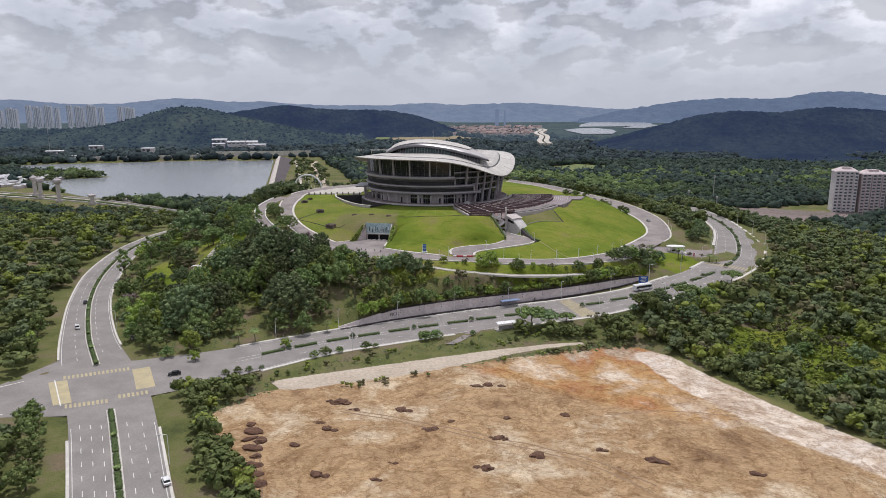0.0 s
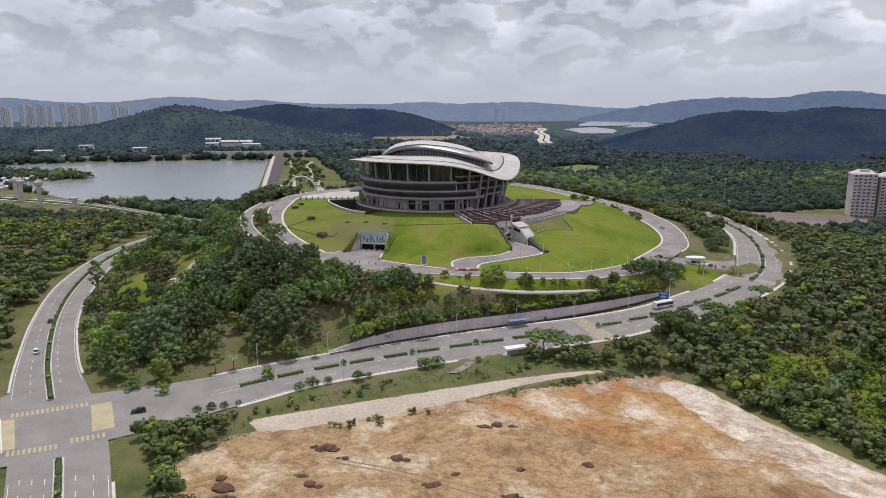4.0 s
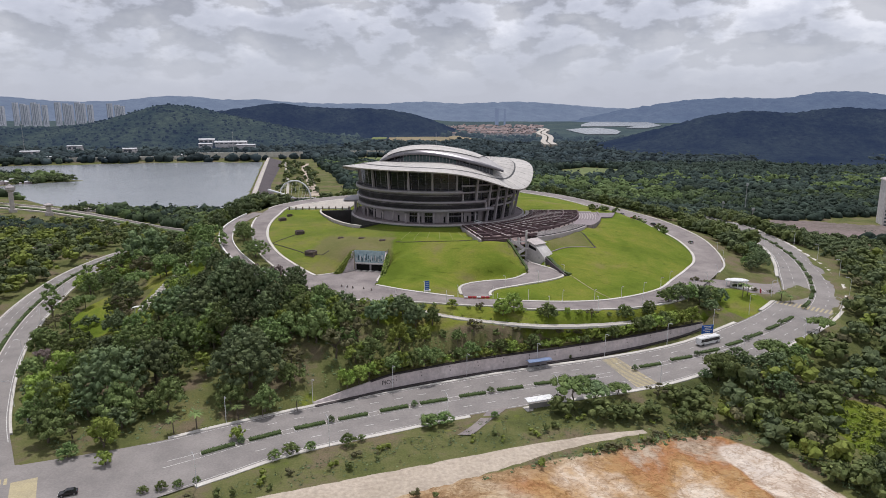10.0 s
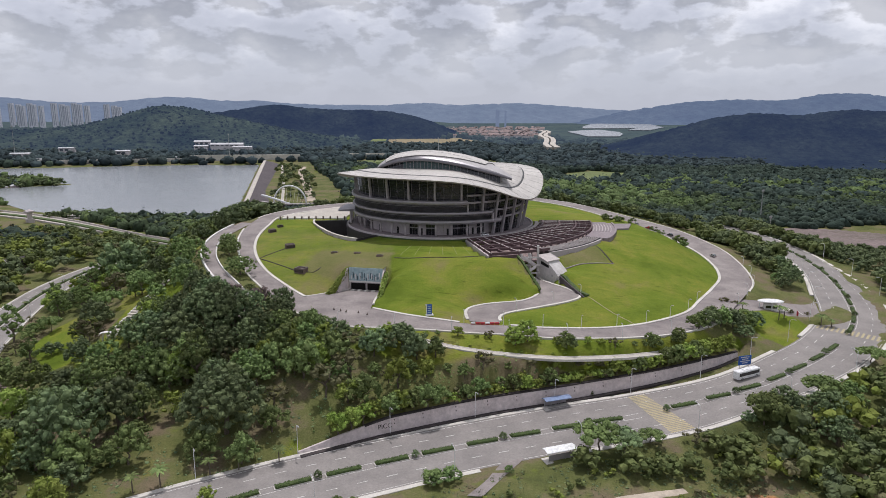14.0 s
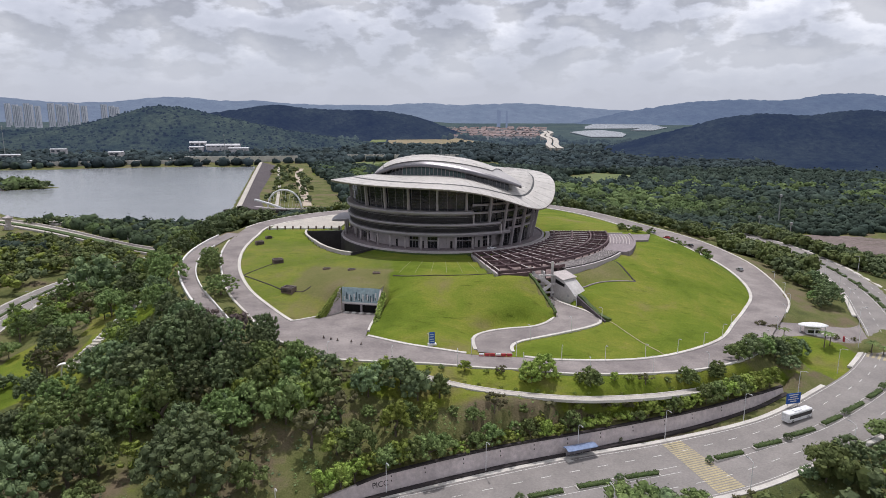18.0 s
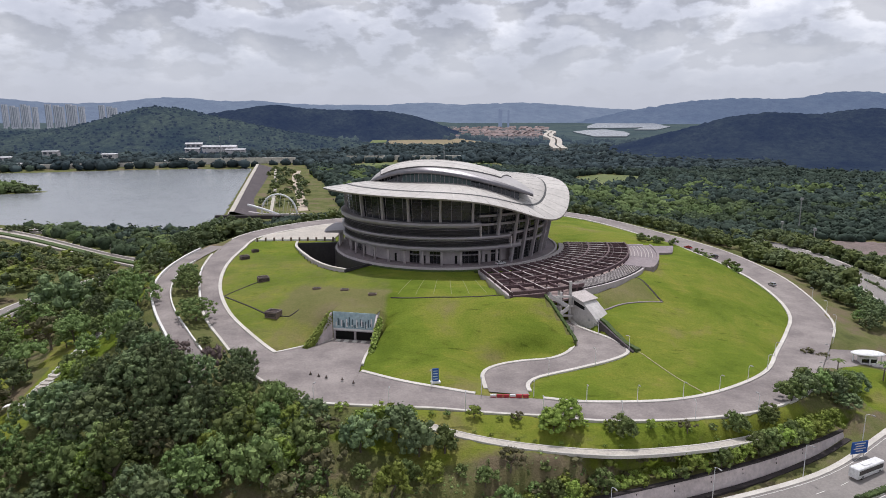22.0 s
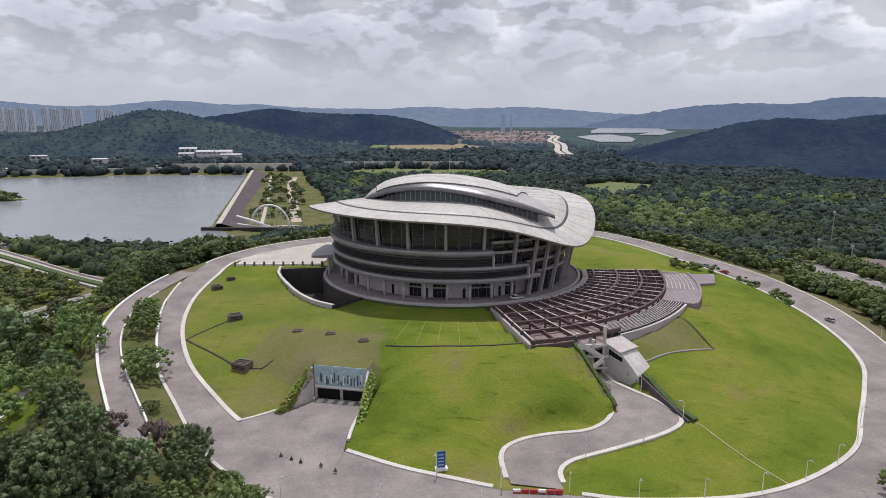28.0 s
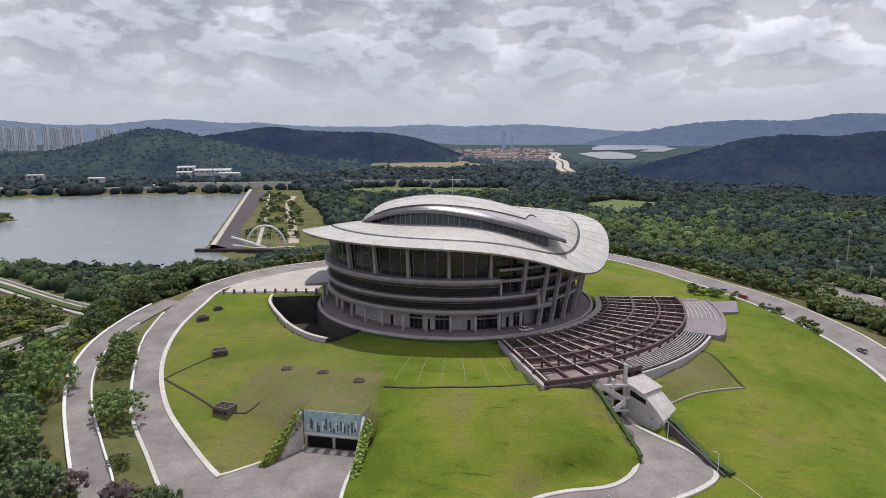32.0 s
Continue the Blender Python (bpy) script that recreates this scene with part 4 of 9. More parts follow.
part("drain", _mb, DRAIN, _wall, "dark open drain")
_mb = MB()
_rings = []
for _p, _t, _s in zip(WALL_LINE[10:], WALL_TOP[10:], _nl[10:]):
    _rings.append([(_p[0] + _s[0] * u, _p[1] + _s[1] * u, _t + w) for u, w in ((0.7, -0.2), (0.7, 0.25), (1.7, 0.25), (1.7, -0.2))])
_mb.loft(_rings, caps=True)
part("coping", _mb, DRAIN, _wall, "dark mossy coping")

_mb = MB()
_rings = []
for _p, _t, _s in zip(WALL_LINE[10:], WALL_TOP[10:], _nl[10:]):
    _rings.append([(_p[0] + _s[0] * u, _p[1] + _s[1] * u, _t + w) for u, w in ((1.5, -0.5), (1.5, 0.12), (3.2, 0.2), (5.0, 0.12), (7.2, -0.3), (7.2, -0.8))])
_mb.loft(_rings, caps=True)
part("planting_strip", _mb, GROUND, _wall, "rough grassy planting strip")

# ---------------------------------------------------------------- the hall on the hill


def polar(r, deg, z=0.0, c=HALL):
    return (c[0] + r * math.cos(radians(deg)), c[1] + r * math.sin(radians(deg)), z)


def arc_sweep(prof, a0, a1, step=2.0, c=HALL):
    """A profile of (radius, z) points turned about the hall's middle, from angle a0 to a1."""
    mb = MB()
    full = abs(a1 - a0) >= 359.9
    n = max(2, int(abs(a1 - a0) / step))
    rings = [[polar(r, a0 + (a1 - a0) * i / n, z, c) for r, z in prof] for i in range(n if full else n + 1)]
    if full:
        rings.append(rings[0])
    return mb.loft(rings, caps=not full)


def arc_block(r0, r1, z0, z1, a0, a1, step=2.0, c=HALL):
    return arc_sweep([(r0, z0), (r1, z0), (r1, z1), (r0, z1)], a0, a1, step, c)


def outward(ob):
    bm = bmesh.new()
    bm.from_mesh(ob.data)
    bmesh.ops.recalc_face_normals(bm, faces=bm.faces)
    bm.to_mesh(ob.data)
    bm.free()
    return ob


def rim_z(deg):
    """Height of the roof's rim: level but for two dips, the deeper at the south-east."""
    d1 = (deg + 36 + 180) % 360 - 180
    d2 = (deg - 146 + 180) % 360 - 180
    return 61.8 - 12.4 * math.exp(-(d1 / (33 if d1 < 0 else 29)) ** 2) - 7.0 * math.exp(-(d2 / 34) ** 2)


RIM_R = 57.0


def roof_z(r, deg):
    w = (r / RIM_R) ** 2
    return rim_z(deg) * w + 63.7 * (1 - w)


def build_hall():
    hall = holder("convention_hall", (HALL[0], HALL[1], FLOOR_Z), "round grey convention hall under a sweeping pale saucer roof", "convention hall")
    inv = hall.matrix_basis.inverted()

    def p(name, mb, material, label="", smooth=False, parent=None):
        ob = part(name, mb, material, parent or hall, label, smooth)
        if parent is None:
            ob.matrix_parent_inverse = inv
        return outward(ob)

    # terrace
    p("terrace", arc_block(38, RING_R, 29.0, FLOOR_Z, 0, 360), TERRACE, "dark paved ring terrace")
    p("parapet", arc_sweep([(RING_R, 29), (RING_R + 0.9, 29), (RING_R + 0.9, FLOOR_Z + 0.45), (RING_R + 0.8, FLOOR_Z + 0.55), (RING_R + 0.1, FLOOR_Z + 0.55), (RING_R, FLOOR_Z + 0.45)], 0, 360), CLAD_LT, "pale stone parapet")
    p("parapet_band", arc_block(RING_R + 0.95, RING_R + 1.9, 29, FLOOR_Z - 0.3, -128, -48), HEDGE, "dark clipped hedge at the parapet foot")
    # ground floor: stone piers and glazed bays
    for k in range(60):
        a = k * 6.0 - 180
        glazed = (k % 10 in (1, 2, 3, 4)) if a < -112 else (k % 6 in (1, 4, 5))
        m, r = (GLASS, 41.8) if glazed else (CLAD_LT, 42.2)
        w = p("wall_panel", arc_block(r - 0.5, r, FLOOR_Z, 38.5, a + 0.06, a + 5.94, 3), m)
        if glazed:
            for q in (a + 2, a + 4):
                part("mullion", MB().tube([polar(41.95, q, FLOOR_Z), polar(41.95, q, 38.5)], 0.07, 4), CLAD, w)
            part("transom", arc_block(41.8, 42.0, 35.2, 35.75, a + 0.1, a + 5.9, 3), CLAD, w)
        elif k % 3 == 0:
            part("doorway", arc_block(42.1, 42.26, FLOOR_Z, 35.4, a + 2.2, a + 3.6, 1), BLACK, w, "dark doorway")
    for k in range(36):
        a = k * 10 - 175
        if not -50 < a < -12:
            p("column", MB().tube([polar(45.4, a, FLOOR_Z), polar(45.4, a, 38.4)], 0.55, 10), CLAD_LT, "", True)
    # three rounded ledges with dark louvred storeys between
    E3, E2, E1 = -52, -59, -76                   # where each ledge ends in the south-east

    def ledge(z0, z1, r, end, name, label):
        prof = [(41.9, z0), (r - 0.9, z0), (r - 0.25, z0 + 0.18), (r, (z0 + z1) / 2), (r - 0.12, z1 - 0.15), (r - 0.5, z1), (41.9, z1)]
        return p(name, arc_sweep(prof, end, end - 285, 2), CLAD, label)

    ledge(38.3, 40.2, 48.6, E3, "ledge", "broad rounded grey ledge")
    ledge(42.9, 44.4, 48.8, E2, "ledge", "")
    ledge(48.2, 50.1, 49.3, E1, "ledge", "upper rounded grey ledge")
    for z0, z1, end in ((40.2, 42.9, E2), (44.4, 48.2, E1)):
        lv = p("louvre_band", arc_block(45.5, 47.0, z0, z1, end, end - 285), LOUVRE, "dark louvred window band")
        z = z0 + 0.35
        while z < z1 - 0.2:
            part("louvre_blade", arc_sweep([(47.0, z), (47.75, z - 0.08), (47.75, z + 0.02), (47.0, z + 0.1)], end, end - 285, 3), CLAD if (z1 - z) < 1.0 else LOUVRE, lv)
            z += 0.62
        part("end_panel", arc_block(44, 48.7, z0 - 1.2, z1 + 0.4, end, end + 0.5, 0.5), CLAD_LT, lv)
    # upper glazing, full height where the ledges stop
    n = 72
    for k in range(n):
        a = k * 5.0 - 180
        low = 50.1 if (a < E1 - 4 or a > 32) else (44.4 if a < E2 - 3 else (40.2 if a < E3 - 3 else FLOOR_Z))
        top = roof_z(46, a + 2.5) - 0.8
        r = 46.0 if low > 50 else 45.0
        g = p("glass_panel", MB().loft([[polar(r - 0.15, a + 0.12, low), polar(r - 0.15, a + 4.88, low), polar(r, a + 4.88, low), polar(r, a + 0.12, low)],
                                        [polar(r + 0.85, a + 0.12, top), polar(r + 0.85, a + 4.88, top), polar(r + 1.0, a + 4.88, top), polar(r + 1.0, a + 0.12, top)]], caps=True), GLASS)
        z = low + 1.2
        while z < top - 0.4:
            rr = r + (z - low) / (top - low) + 0.02
            part("glazing_bar", arc_block(rr, rr + 0.10, z, z + 0.10, a + 0.1, a + 4.9, 2.4), LOUVRE, g)
            z += 1.35
        part("mullion", MB().tube([polar(r + 0.05, a, low), polar(r + 1.05, a, top)], 0.1, 4), CLAD, g)
    # leaning columns that carry the roof
    for a, low in [(-142, 50), (-126.5, 50), (-111.5, 50), (-95.5, 50), (-79.5, 50), (-66, 44.4), (-56.5, FLOOR_Z), (-49, FLOOR_Z), (-40, FLOOR_Z), (-28, FLOOR_Z), (-16, FLOOR_Z), (-4, FLOOR_Z), (10, FLOOR_Z), (24, FLOOR_Z)] + [(38 + 14 * i, 50) for i in range(11)]:
        top = roof_z(50, a) - 0.7
        r0 = 46.9 if low > 50 - 0.1 else (47.4 if low > 40 else 46.2)
        lean = 0.10 if low > 49 else 0.19
        h = top - low
        tx = [polar(r0, a, low), polar(r0 + h * lean, a, top)]
        mb = MB()
        rings = []
        for (x, y, z), s in zip(tx, (0.52, 0.42)):
            ux, uy = math.cos(radians(a)), math.sin(radians(a))
            rings.append([(x + ux * u * s - uy * v * s, y + uy * u * s + ux * v * s, z) for u, v in ((-1.3, -1), (1.3, -1), (1.6, 0), (1.3, 1), (-1.3, 1))])
        mb.loft(rings, caps=True)
        p("leaning_column", mb, COLUMN, "grey leaning column")
    for z, e0 in ((40.0, E3), (44.0, E2), (48.4, E1), (52.0, E1)):
        p("ring_beam", arc_block(46.2, 47.4, z, z + 0.9, e0, 32, 2), COLUMN, "grey ring beam")
    # glazed drum at the east end
    p("side_block", arc_sweep([(44, 43), (49, 43.6), (51.5, 52.5), (44, 52.5)], -14, 30), GLASS, "dark glazed corner volume")
    # the saucer roof
    na, rad = 144, [57.0, 56.2, 54, 51, 48, 46.3, 46.0, 45.7, 42, 37, 32, 27, 22, 14, 6]
    mb = MB()
    top = [[polar(r, 360 * i / na, roof_z(r, 360 * i / na) + (0.0 if r > 46.2 else (-0.22 if r == 46.0 else 0.25)) - (0.12 if r > 56.5 else 0)) for i in range(na)] for r in rad]
    mb.loft(top)
    p("roof_shell", mb, ROOF_PANEL, "pale metal saucer roof skin", True)
    mb = MB()
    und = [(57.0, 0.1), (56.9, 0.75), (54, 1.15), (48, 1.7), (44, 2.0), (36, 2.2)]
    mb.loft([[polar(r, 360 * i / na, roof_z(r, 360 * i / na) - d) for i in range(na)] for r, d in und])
    p("soffit", mb, ROOF_UNDER, "grey-brown roof soffit, darker than the skin", True)
    p("roof_groove", MB().loft([[polar(r, 360 * i / na, roof_z(r, 360 * i / na) + dz) for i in range(na)] for r, dz in ((46.55, 0.06), (46.35, 0.12), (45.95, 0.30), (45.7, 0.28))]), SEAM, "dark ring groove in the roof", True)
    for k in range(48):
        a = k * 7.5
        mb = MB()
        for r0, r1 in ((56.6, 46.9), (45.4, 30)):
            pts = [polar(r, a, roof_z(r, a) + (0.03 if r > 46 else 0.28)) for r in np.linspace(r0, r1, 5)]
            mb.tube(pts, 0.05, 3)
        p("roof_seam", mb, ROOF_PANEL2)
    # the crown: a lifted shell with a glazed slit along its front
    F = even(spline([(-20.5, 52, 63.2), (-15, 45.5, 65.5), (-8.4, 41, 67.6), (3.7, 37, 68.6), (17.6, 34, 67.1), (31.5, 31, 64.2), (42, 29, 61.6), (49.5, 27.6, 59.6)], 2), 41)
    B = even(spline([(-20.5, 53, 63.6), (-14, 74, 63.8), (-3, 88, 63.8), (11, 93, 63.6), (26, 90, 63.2), (40, 76, 62.4), (47, 55, 61.4), (50.5, 33, 60.0)], 2), 41)

    def shell(s, t, lift=0.0):
        i = s * 40
        k = min(int(i), 39)
        f, b = F[k] + (F[k + 1] - F[k]) * (i - k), B[k] + (B[k + 1] - B[k]) * (i - k)
        q = f * (1 - t) + b * t
        q[2] += 4 * t ** 0.72 * (1 - t) * 4.3 * math.sin(math.pi * min(1, max(0, s)) ** 0.9) ** 0.75 + lift
        return tuple(q)

    mb = MB()
    ss, ts = np.linspace(0, 1, 41), [0, 0.01, 0.04, 0.1, 0.18, 0.28, 0.4, 0.55, 0.7, 0.85, 1.0]
    mb.loft([[shell(s, t) for s in ss] for t in ts], closed=False)
    lip = MB().loft([[shell(s, 0.05, 0.05) for s in ss], [shell(s, 0.02, 0.06) for s in ss], [tuple(np.array(shell(s, 0, 0.02)) + (0, -0.12, 0)) for s in ss], [tuple(np.array(shell(s, 0.0)) + (0, -0.05, -1.0)) for s in ss], [tuple(np.array(shell(s, 0.12)) + (0, 0, -1.3)) for s in ss]], closed=False)
    p("crown_lip", lip, LIP, "dark polished metal lip of the crown", True)
    p("crown_shell", mb, ROOF_PANEL2, "grey metal crown with a lifted front edge", True)
    mb = MB()
    s2 = np.linspace(0.10, 0.80, 31)
    edge = [0.045 + 0.13 * ((s - 0.10) / 0.7) ** 3 for s in s2]
    rows = []
    for t in (0, 0.12, 0.3, 0.55, 0.8, 1.0):
        rows.append([shell(s, e + (0.93 - e) * t, 0.28) for s, e in zip(s2, edge)])
    mb.loft(rows, closed=False)
    mb.loft([rows[0], [tuple(np.array(q) - (0, 0, 0.35)) for q in rows[0]]], closed=False)
    p("crown_plate", mb, ROOF_PANEL, "pale upper plate of the crown", True)
    for t in (0.2, 0.42, 0.65):
        p("crown_seam", MB().tube([shell(s, t, 0.3) for s in np.linspace(0.14, 0.78, 24)], 0.06, 3), ROOF_PANEL2)
    for e0 in (0, len(rows) - 1):
        p("crown_joint", MB().tube([tuple(np.array(q) + (0, -0.1, 0.02)) for q in rows[e0]], 0.16, 4), SEAM, "dark joint round the crown plate")
    for k in (0, len(s2) - 1):
        p("crown_joint", MB().tube([tuple(np.array(r[k]) + (0, 0, 0.02)) for r in rows], 0.16, 4), SEAM)
    # slit glazing under the crown's lip
    for k in range(3, 37):
        quad = []
        for j in (k, k + 1):
            x, y, z = F[j] + np.array([0, 3.2, 0])
            r, a = math.hypot(x - HALL[0], y - HALL[1]), math.degrees(math.atan2(y - HALL[1], x - HALL[0]))
            quad.append(((x, y, z - 0.6), (x, y - 0.9, min(roof_z(r, a), z) - 1.0)))
        g = p("clerestory_pane", MB().add([quad[0][1], quad[1][1], quad[1][0], quad[0][0], *(tuple(np.array(q) + (0, 0.2, 0)) for q in (quad[0][1], quad[1][1], quad[1][0], quad[0][0]))],
                                          [(0, 1, 2, 3), (7, 6, 5, 4), (0, 4, 5, 1), (3, 2, 6, 7), (1, 5, 6, 2), (0, 3, 7, 4)]), GLASS_G if 9 < k < 26 else GLASS)
        part("fin", MB().tube([quad[0][1], quad[0][0]], 0.11, 4), CLAD_LT if 9 < k < 26 else CLAD, g)
    p("gutter_wall", MB().loft([[tuple(F[k] + (0, 1.0 + dy, -0.2 + 0 * k)) for k in range(2, 40)] for dy in (2.6, 2.9)], closed=False), LOUVRE)
    p("mast", MB().tube([(13, 60, 71), (13, 60, 79)], 0.12, 5), STEEL_G, "thin rooftop mast")
    # entrance canopy on the west
    c = p("entrance_canopy", arc_sweep([(46, 38.9), (56, 39.2), (57, 39.5), (56, 40.1), (46, 40.3)], 164, 188), CLAD, "flat grey entrance canopy on columns")
    for a in (167, 173, 179, 185):
        part("canopy_column", MB().tube([polar(50.2, a, FLOOR_Z), polar(50.2, a, 39.2)], 0.5, 8), CLAD_LT, c)
    return hall


build_hall()

# sunken court on the west side, behind a curved pale wall
_court = holder("sunken_court", (HALL[0] - 60, HALL[1] - 20, 25), "dark sunken court behind a curved pale parapet", "courtyard", kind="structure")
_ci = _court.matrix_basis.inverted()
_out = [polar(r, a) for r, a in [(72.6, 173), (71, 181), (68.4, 190), (66.7, 199), (66.4, 206), (66.4, 214), (66.4, 222), (65.4, 229)]]
_ol = spline([(x, y, 0) for x, y, _ in _out], 2.0)
_o = outward(part("wall_coping", MB().sweep(_ol, [(-0.45, 31.85), (-0.45, 32.15), (0.65, 32.15), (0.65, 31.85)]), CONCRETE, _court))
_o.matrix_parent_inverse = _ci
_mb = MB().sweep(_ol, [(-0.3, 20.5), (-0.3, 31.9), (0.5, 31.9), (0.5, 20.5)])
_o = outward(part("court_wall", _mb, CLAD_LT, _court))
_o.matrix_parent_inverse = _ci
# near-black floor colour stands in for the shade deep in the court
_mb = arc_block(52.6, 66.0, 20.6, 21.6, 192, 228.6)
_mb.add(*(lambda q: (q.v, q.f))(arc_block(52.6, 70.5, 20.6, 21.6, 170, 192)))
_o = outward(part("court_floor", _mb, DRAIN, _court, "near-black court floor, deep shade put into its colour"))
_o.matrix_parent_inverse = _ci
# dark material puts the shade from the hall onto these walls
_mb = arc_block(51.0, 52.6, 20.6, 31.75, 168, 231)
_mb.sweep([(*polar(52, 229)[:2], 0), (*polar(58, 229)[:2], 0), (*polar(65.8, 229)[:2], 0)], [(-0.3, 20.5), (-0.3, 31.9), (0.3, 31.9), (0.3, 20.5)])
_mb.sweep([(*polar(51.5, 172.5)[:2], 0), (*polar(60, 174.2)[:2], 0), (*polar(71.2, 176)[:2], 0)], [(-0.3, 20.5), (-0.3, 31.9), (0.3, 31.9), (0.3, 20.5)])
_o = outward(part("inner_wall", _mb, LOUVRE, _court, "inner wall darkened in colour for shade from the hall"))
_o.matrix_parent_inverse = _ci

# the paved forecourt on the north-west, with a row of dark bollard posts
_fc = MB()
_fcp = [(-78, 73.5), (-42, 72), (-38, 100), (-12, 118), (-24, 134), (-56, 114), (-78, 86)]
_fc.add([(x, y, 31.78) for x, y in _fcp] + [(x, y, 30.8) for x, y in _fcp], [tuple(range(7)), *((i, i + 7, (i + 1) % 7 + 7, (i + 1) % 7) for i in range(7))])
outward(thing("forecourt", _fc, PAVING, "pale paved forecourt before the hall entrance", "pavement", kind="structure"))
_pw = holder("parapet_wall", (-79, 73, 31), "low pale parapet with dark posts along the forecourt", "wall")
_pi = _pw.matrix_basis.inverted()
_o = part("rail_wall", MB().box((-79, 72.2, 30.5), (-40, 72.8, 32.4)), WHITE, _pw)
_o.matrix_parent_inverse = _pi
for _i in range(10):
    _o = part("post", MB().bevel_box((-78.5 + _i * 4.1, 71.9, 30.5), (-77.7 + _i * 4.1, 73.0, 33.3), 0.1), MAROON_D, _pw)
    _o.matrix_parent_inverse = _pi

# ---------------------------------------------------------------- fan-shaped trellis court on the south-east
PG0, PG1 = -79.0, -4.0


def build_pergola():
    pg = holder("pergola", polar(76, -45, 28.6), "maroon-brown fan-shaped trellis over a sunken paved court", "pergola")
    inv = pg.matrix_basis.inverted()

    def p(name, mb, material, label="", parent=None):
        ob = outward(part(name, mb, material, parent or pg, label))
        if parent is None:
            ob.matrix_parent_inverse = inv
        return ob

    p("court_floor", arc_block(52.8, 93, 27.8, 28.6, PG0, PG1), FLOOR_RED, "reddish paved court")
    for a in (PG0, PG1):
        p("side_wall", arc_block(55, 93, 27.8, 32.0, a - 0.3, a + 0.3, 0.3), CLAD_LT)
    p("back_wall", arc_block(92.6, 93.4, 27.8, 31.2, -60, PG1), CLAD_LT, "pale retaining wall")
    p("front_wall", arc_block(93.2, 93.7, 27.0, 32.0, PG0, -70.5), TRELLIS, "dark wall below the front beam")
    k, a = 0, PG0 + 0.6
    while a < PG1:
        r1 = 93 if a < -62 else 84.3
        side = np.array((-math.sin(radians(a)), math.cos(radians(a)), 0))
        beam = p("radial_beam", MB().loft([[tuple(np.array(polar(r, a, z)) + side * q) for q, z in ((-0.28, 31.9), (0.28, 31.9), (0.28, 33.0), (-0.28, 33.0))] for r in (55.5, 70, r1)], caps=True), TRELLIS)
        cap_to = r1 if k % 2 == 0 else 74
        p("beam_cap", MB().loft([[tuple(np.array(polar(r, a, z)) + np.array((-math.sin(radians(a)), math.cos(radians(a)), 0)) * s) for s, z in ((-0.22, 33.0), (0.22, 33.0), (0.22, 33.12), (-0.22, 33.12))] for r in (55.6, cap_to)], caps=True), BEAM_LT, "", beam)
        for r in (75.5, r1 - 0.4):
            part("post", MB().box((-0.3, -0.3, 28.6), (0.3, 0.3, 31.9), Matrix.Translation(polar(r, a, 0))), TRELLIS, beam)
        a += 4.1
        k += 1
    for r, a0, a1 in ((57.5, PG0, PG1), (66.5, PG0, PG1), (75.5, PG0, PG1), (84, PG0, PG1), (92.6, PG0, -60)):
        p("ring_beam", arc_block(r - 0.35, r + 0.35, 32.1, 33.25, a0, a1, 2), TRELLIS, "curved ring beam")
    p("inner_coping", arc_block(53.2, 55.2, 29.0, 32.6, -62, PG1, 2), BEAM_LT, "pale stepped coping")
    # purlins
    for r in np.arange(60.5, 84, 3.4):
        p("purlin", arc_block(r - 0.09, r + 0.09, 32.6, 32.85, PG0, PG1, 3), TRELLIS)
    # slatted strip and paved terrace beyond the outer ring beam
    p("slat_deck", arc_block(84.4, 92.4, 29.0, 31.4, -60, -32, 3), DRAIN, "dark slatted deck")
    for i in range(9):
        r = 84.9 + i * 0.85
        p("slat", arc_block(r, r + 0.22, 31.45, 31.65, -59.5, -32.5, 3), BEAM_LT)
    p("upper_terrace", arc_block(84.4, 96, 28.6, 31.55, -32, PG1, 3), TERRACE, "greyish paved terrace")
    for i in range(7):
        p("terrace_step", arc_block(85 + i * 1.5, 85.3 + i * 1.5, 31.5, 31.8, -21, PG1 - 2, 3), BEAM_LT)
    p("terrace_edge", arc_block(96, 97, 28.6, 32.0, -32, PG1, 3), TERRACE)


build_pergola()
_pt = [(100.5, 35.5), (115, 37.5), (121, 52), (104, 52.5)]
outward(thing("shoulder_terrace", MB().add([(x, y, 31.45) for x, y in _pt] + [(x, y, 29.5) for x, y in _pt], [(0, 1, 2, 3), (4, 7, 6, 5), *((i, i + 4, (i + 1) % 4 + 4, (i + 1) % 4) for i in range(4))]), TERRACE, "greyish paved terrace on the hill shoulder", "terrace", kind="structure"))

RENDER_W = mat("weathered_white_render", (0.60, 0.575, 0.55), (0.46, 0.435, 0.42), big=0.25, fine=1.2, rough=0.85, bump=0.1, fine_amt=0.14)
# wedge-shaped white stair house under the trellis, and its open stair
_st = holder("stair_house", (58, -30, 20.6), "white rendered wedge-shaped stair house below the trellis", "stair house")
_si = _st.matrix_basis.inverted()
_a0, _a1 = np.array((54.6, -25.4)), np.array((61.6, -35.4))
_dir = (_a1 - _a0) / np.linalg.norm(_a1 - _a0)
_nrm = np.array((-_dir[1], _dir[0]))


def _stp(s, w, z):
    q = _a0 + _dir * s + _nrm * w
    return (q[0], q[1], z)


_len = float(np.linalg.norm(_a1 - _a0))
_prof = [(0, 20), (_len, 20), (_len, 23.4), (_len * 0.8, 25.6), (_len * 0.38, 29.4), (0, 30.6)]
_mb = MB().loft([[_stp(s, w, z) for s, z in _prof] for w in (0, 7)], caps=True)
_o = outward(part("wall", _mb, RENDER_W, _st))
_o.matrix_parent_inverse = _si
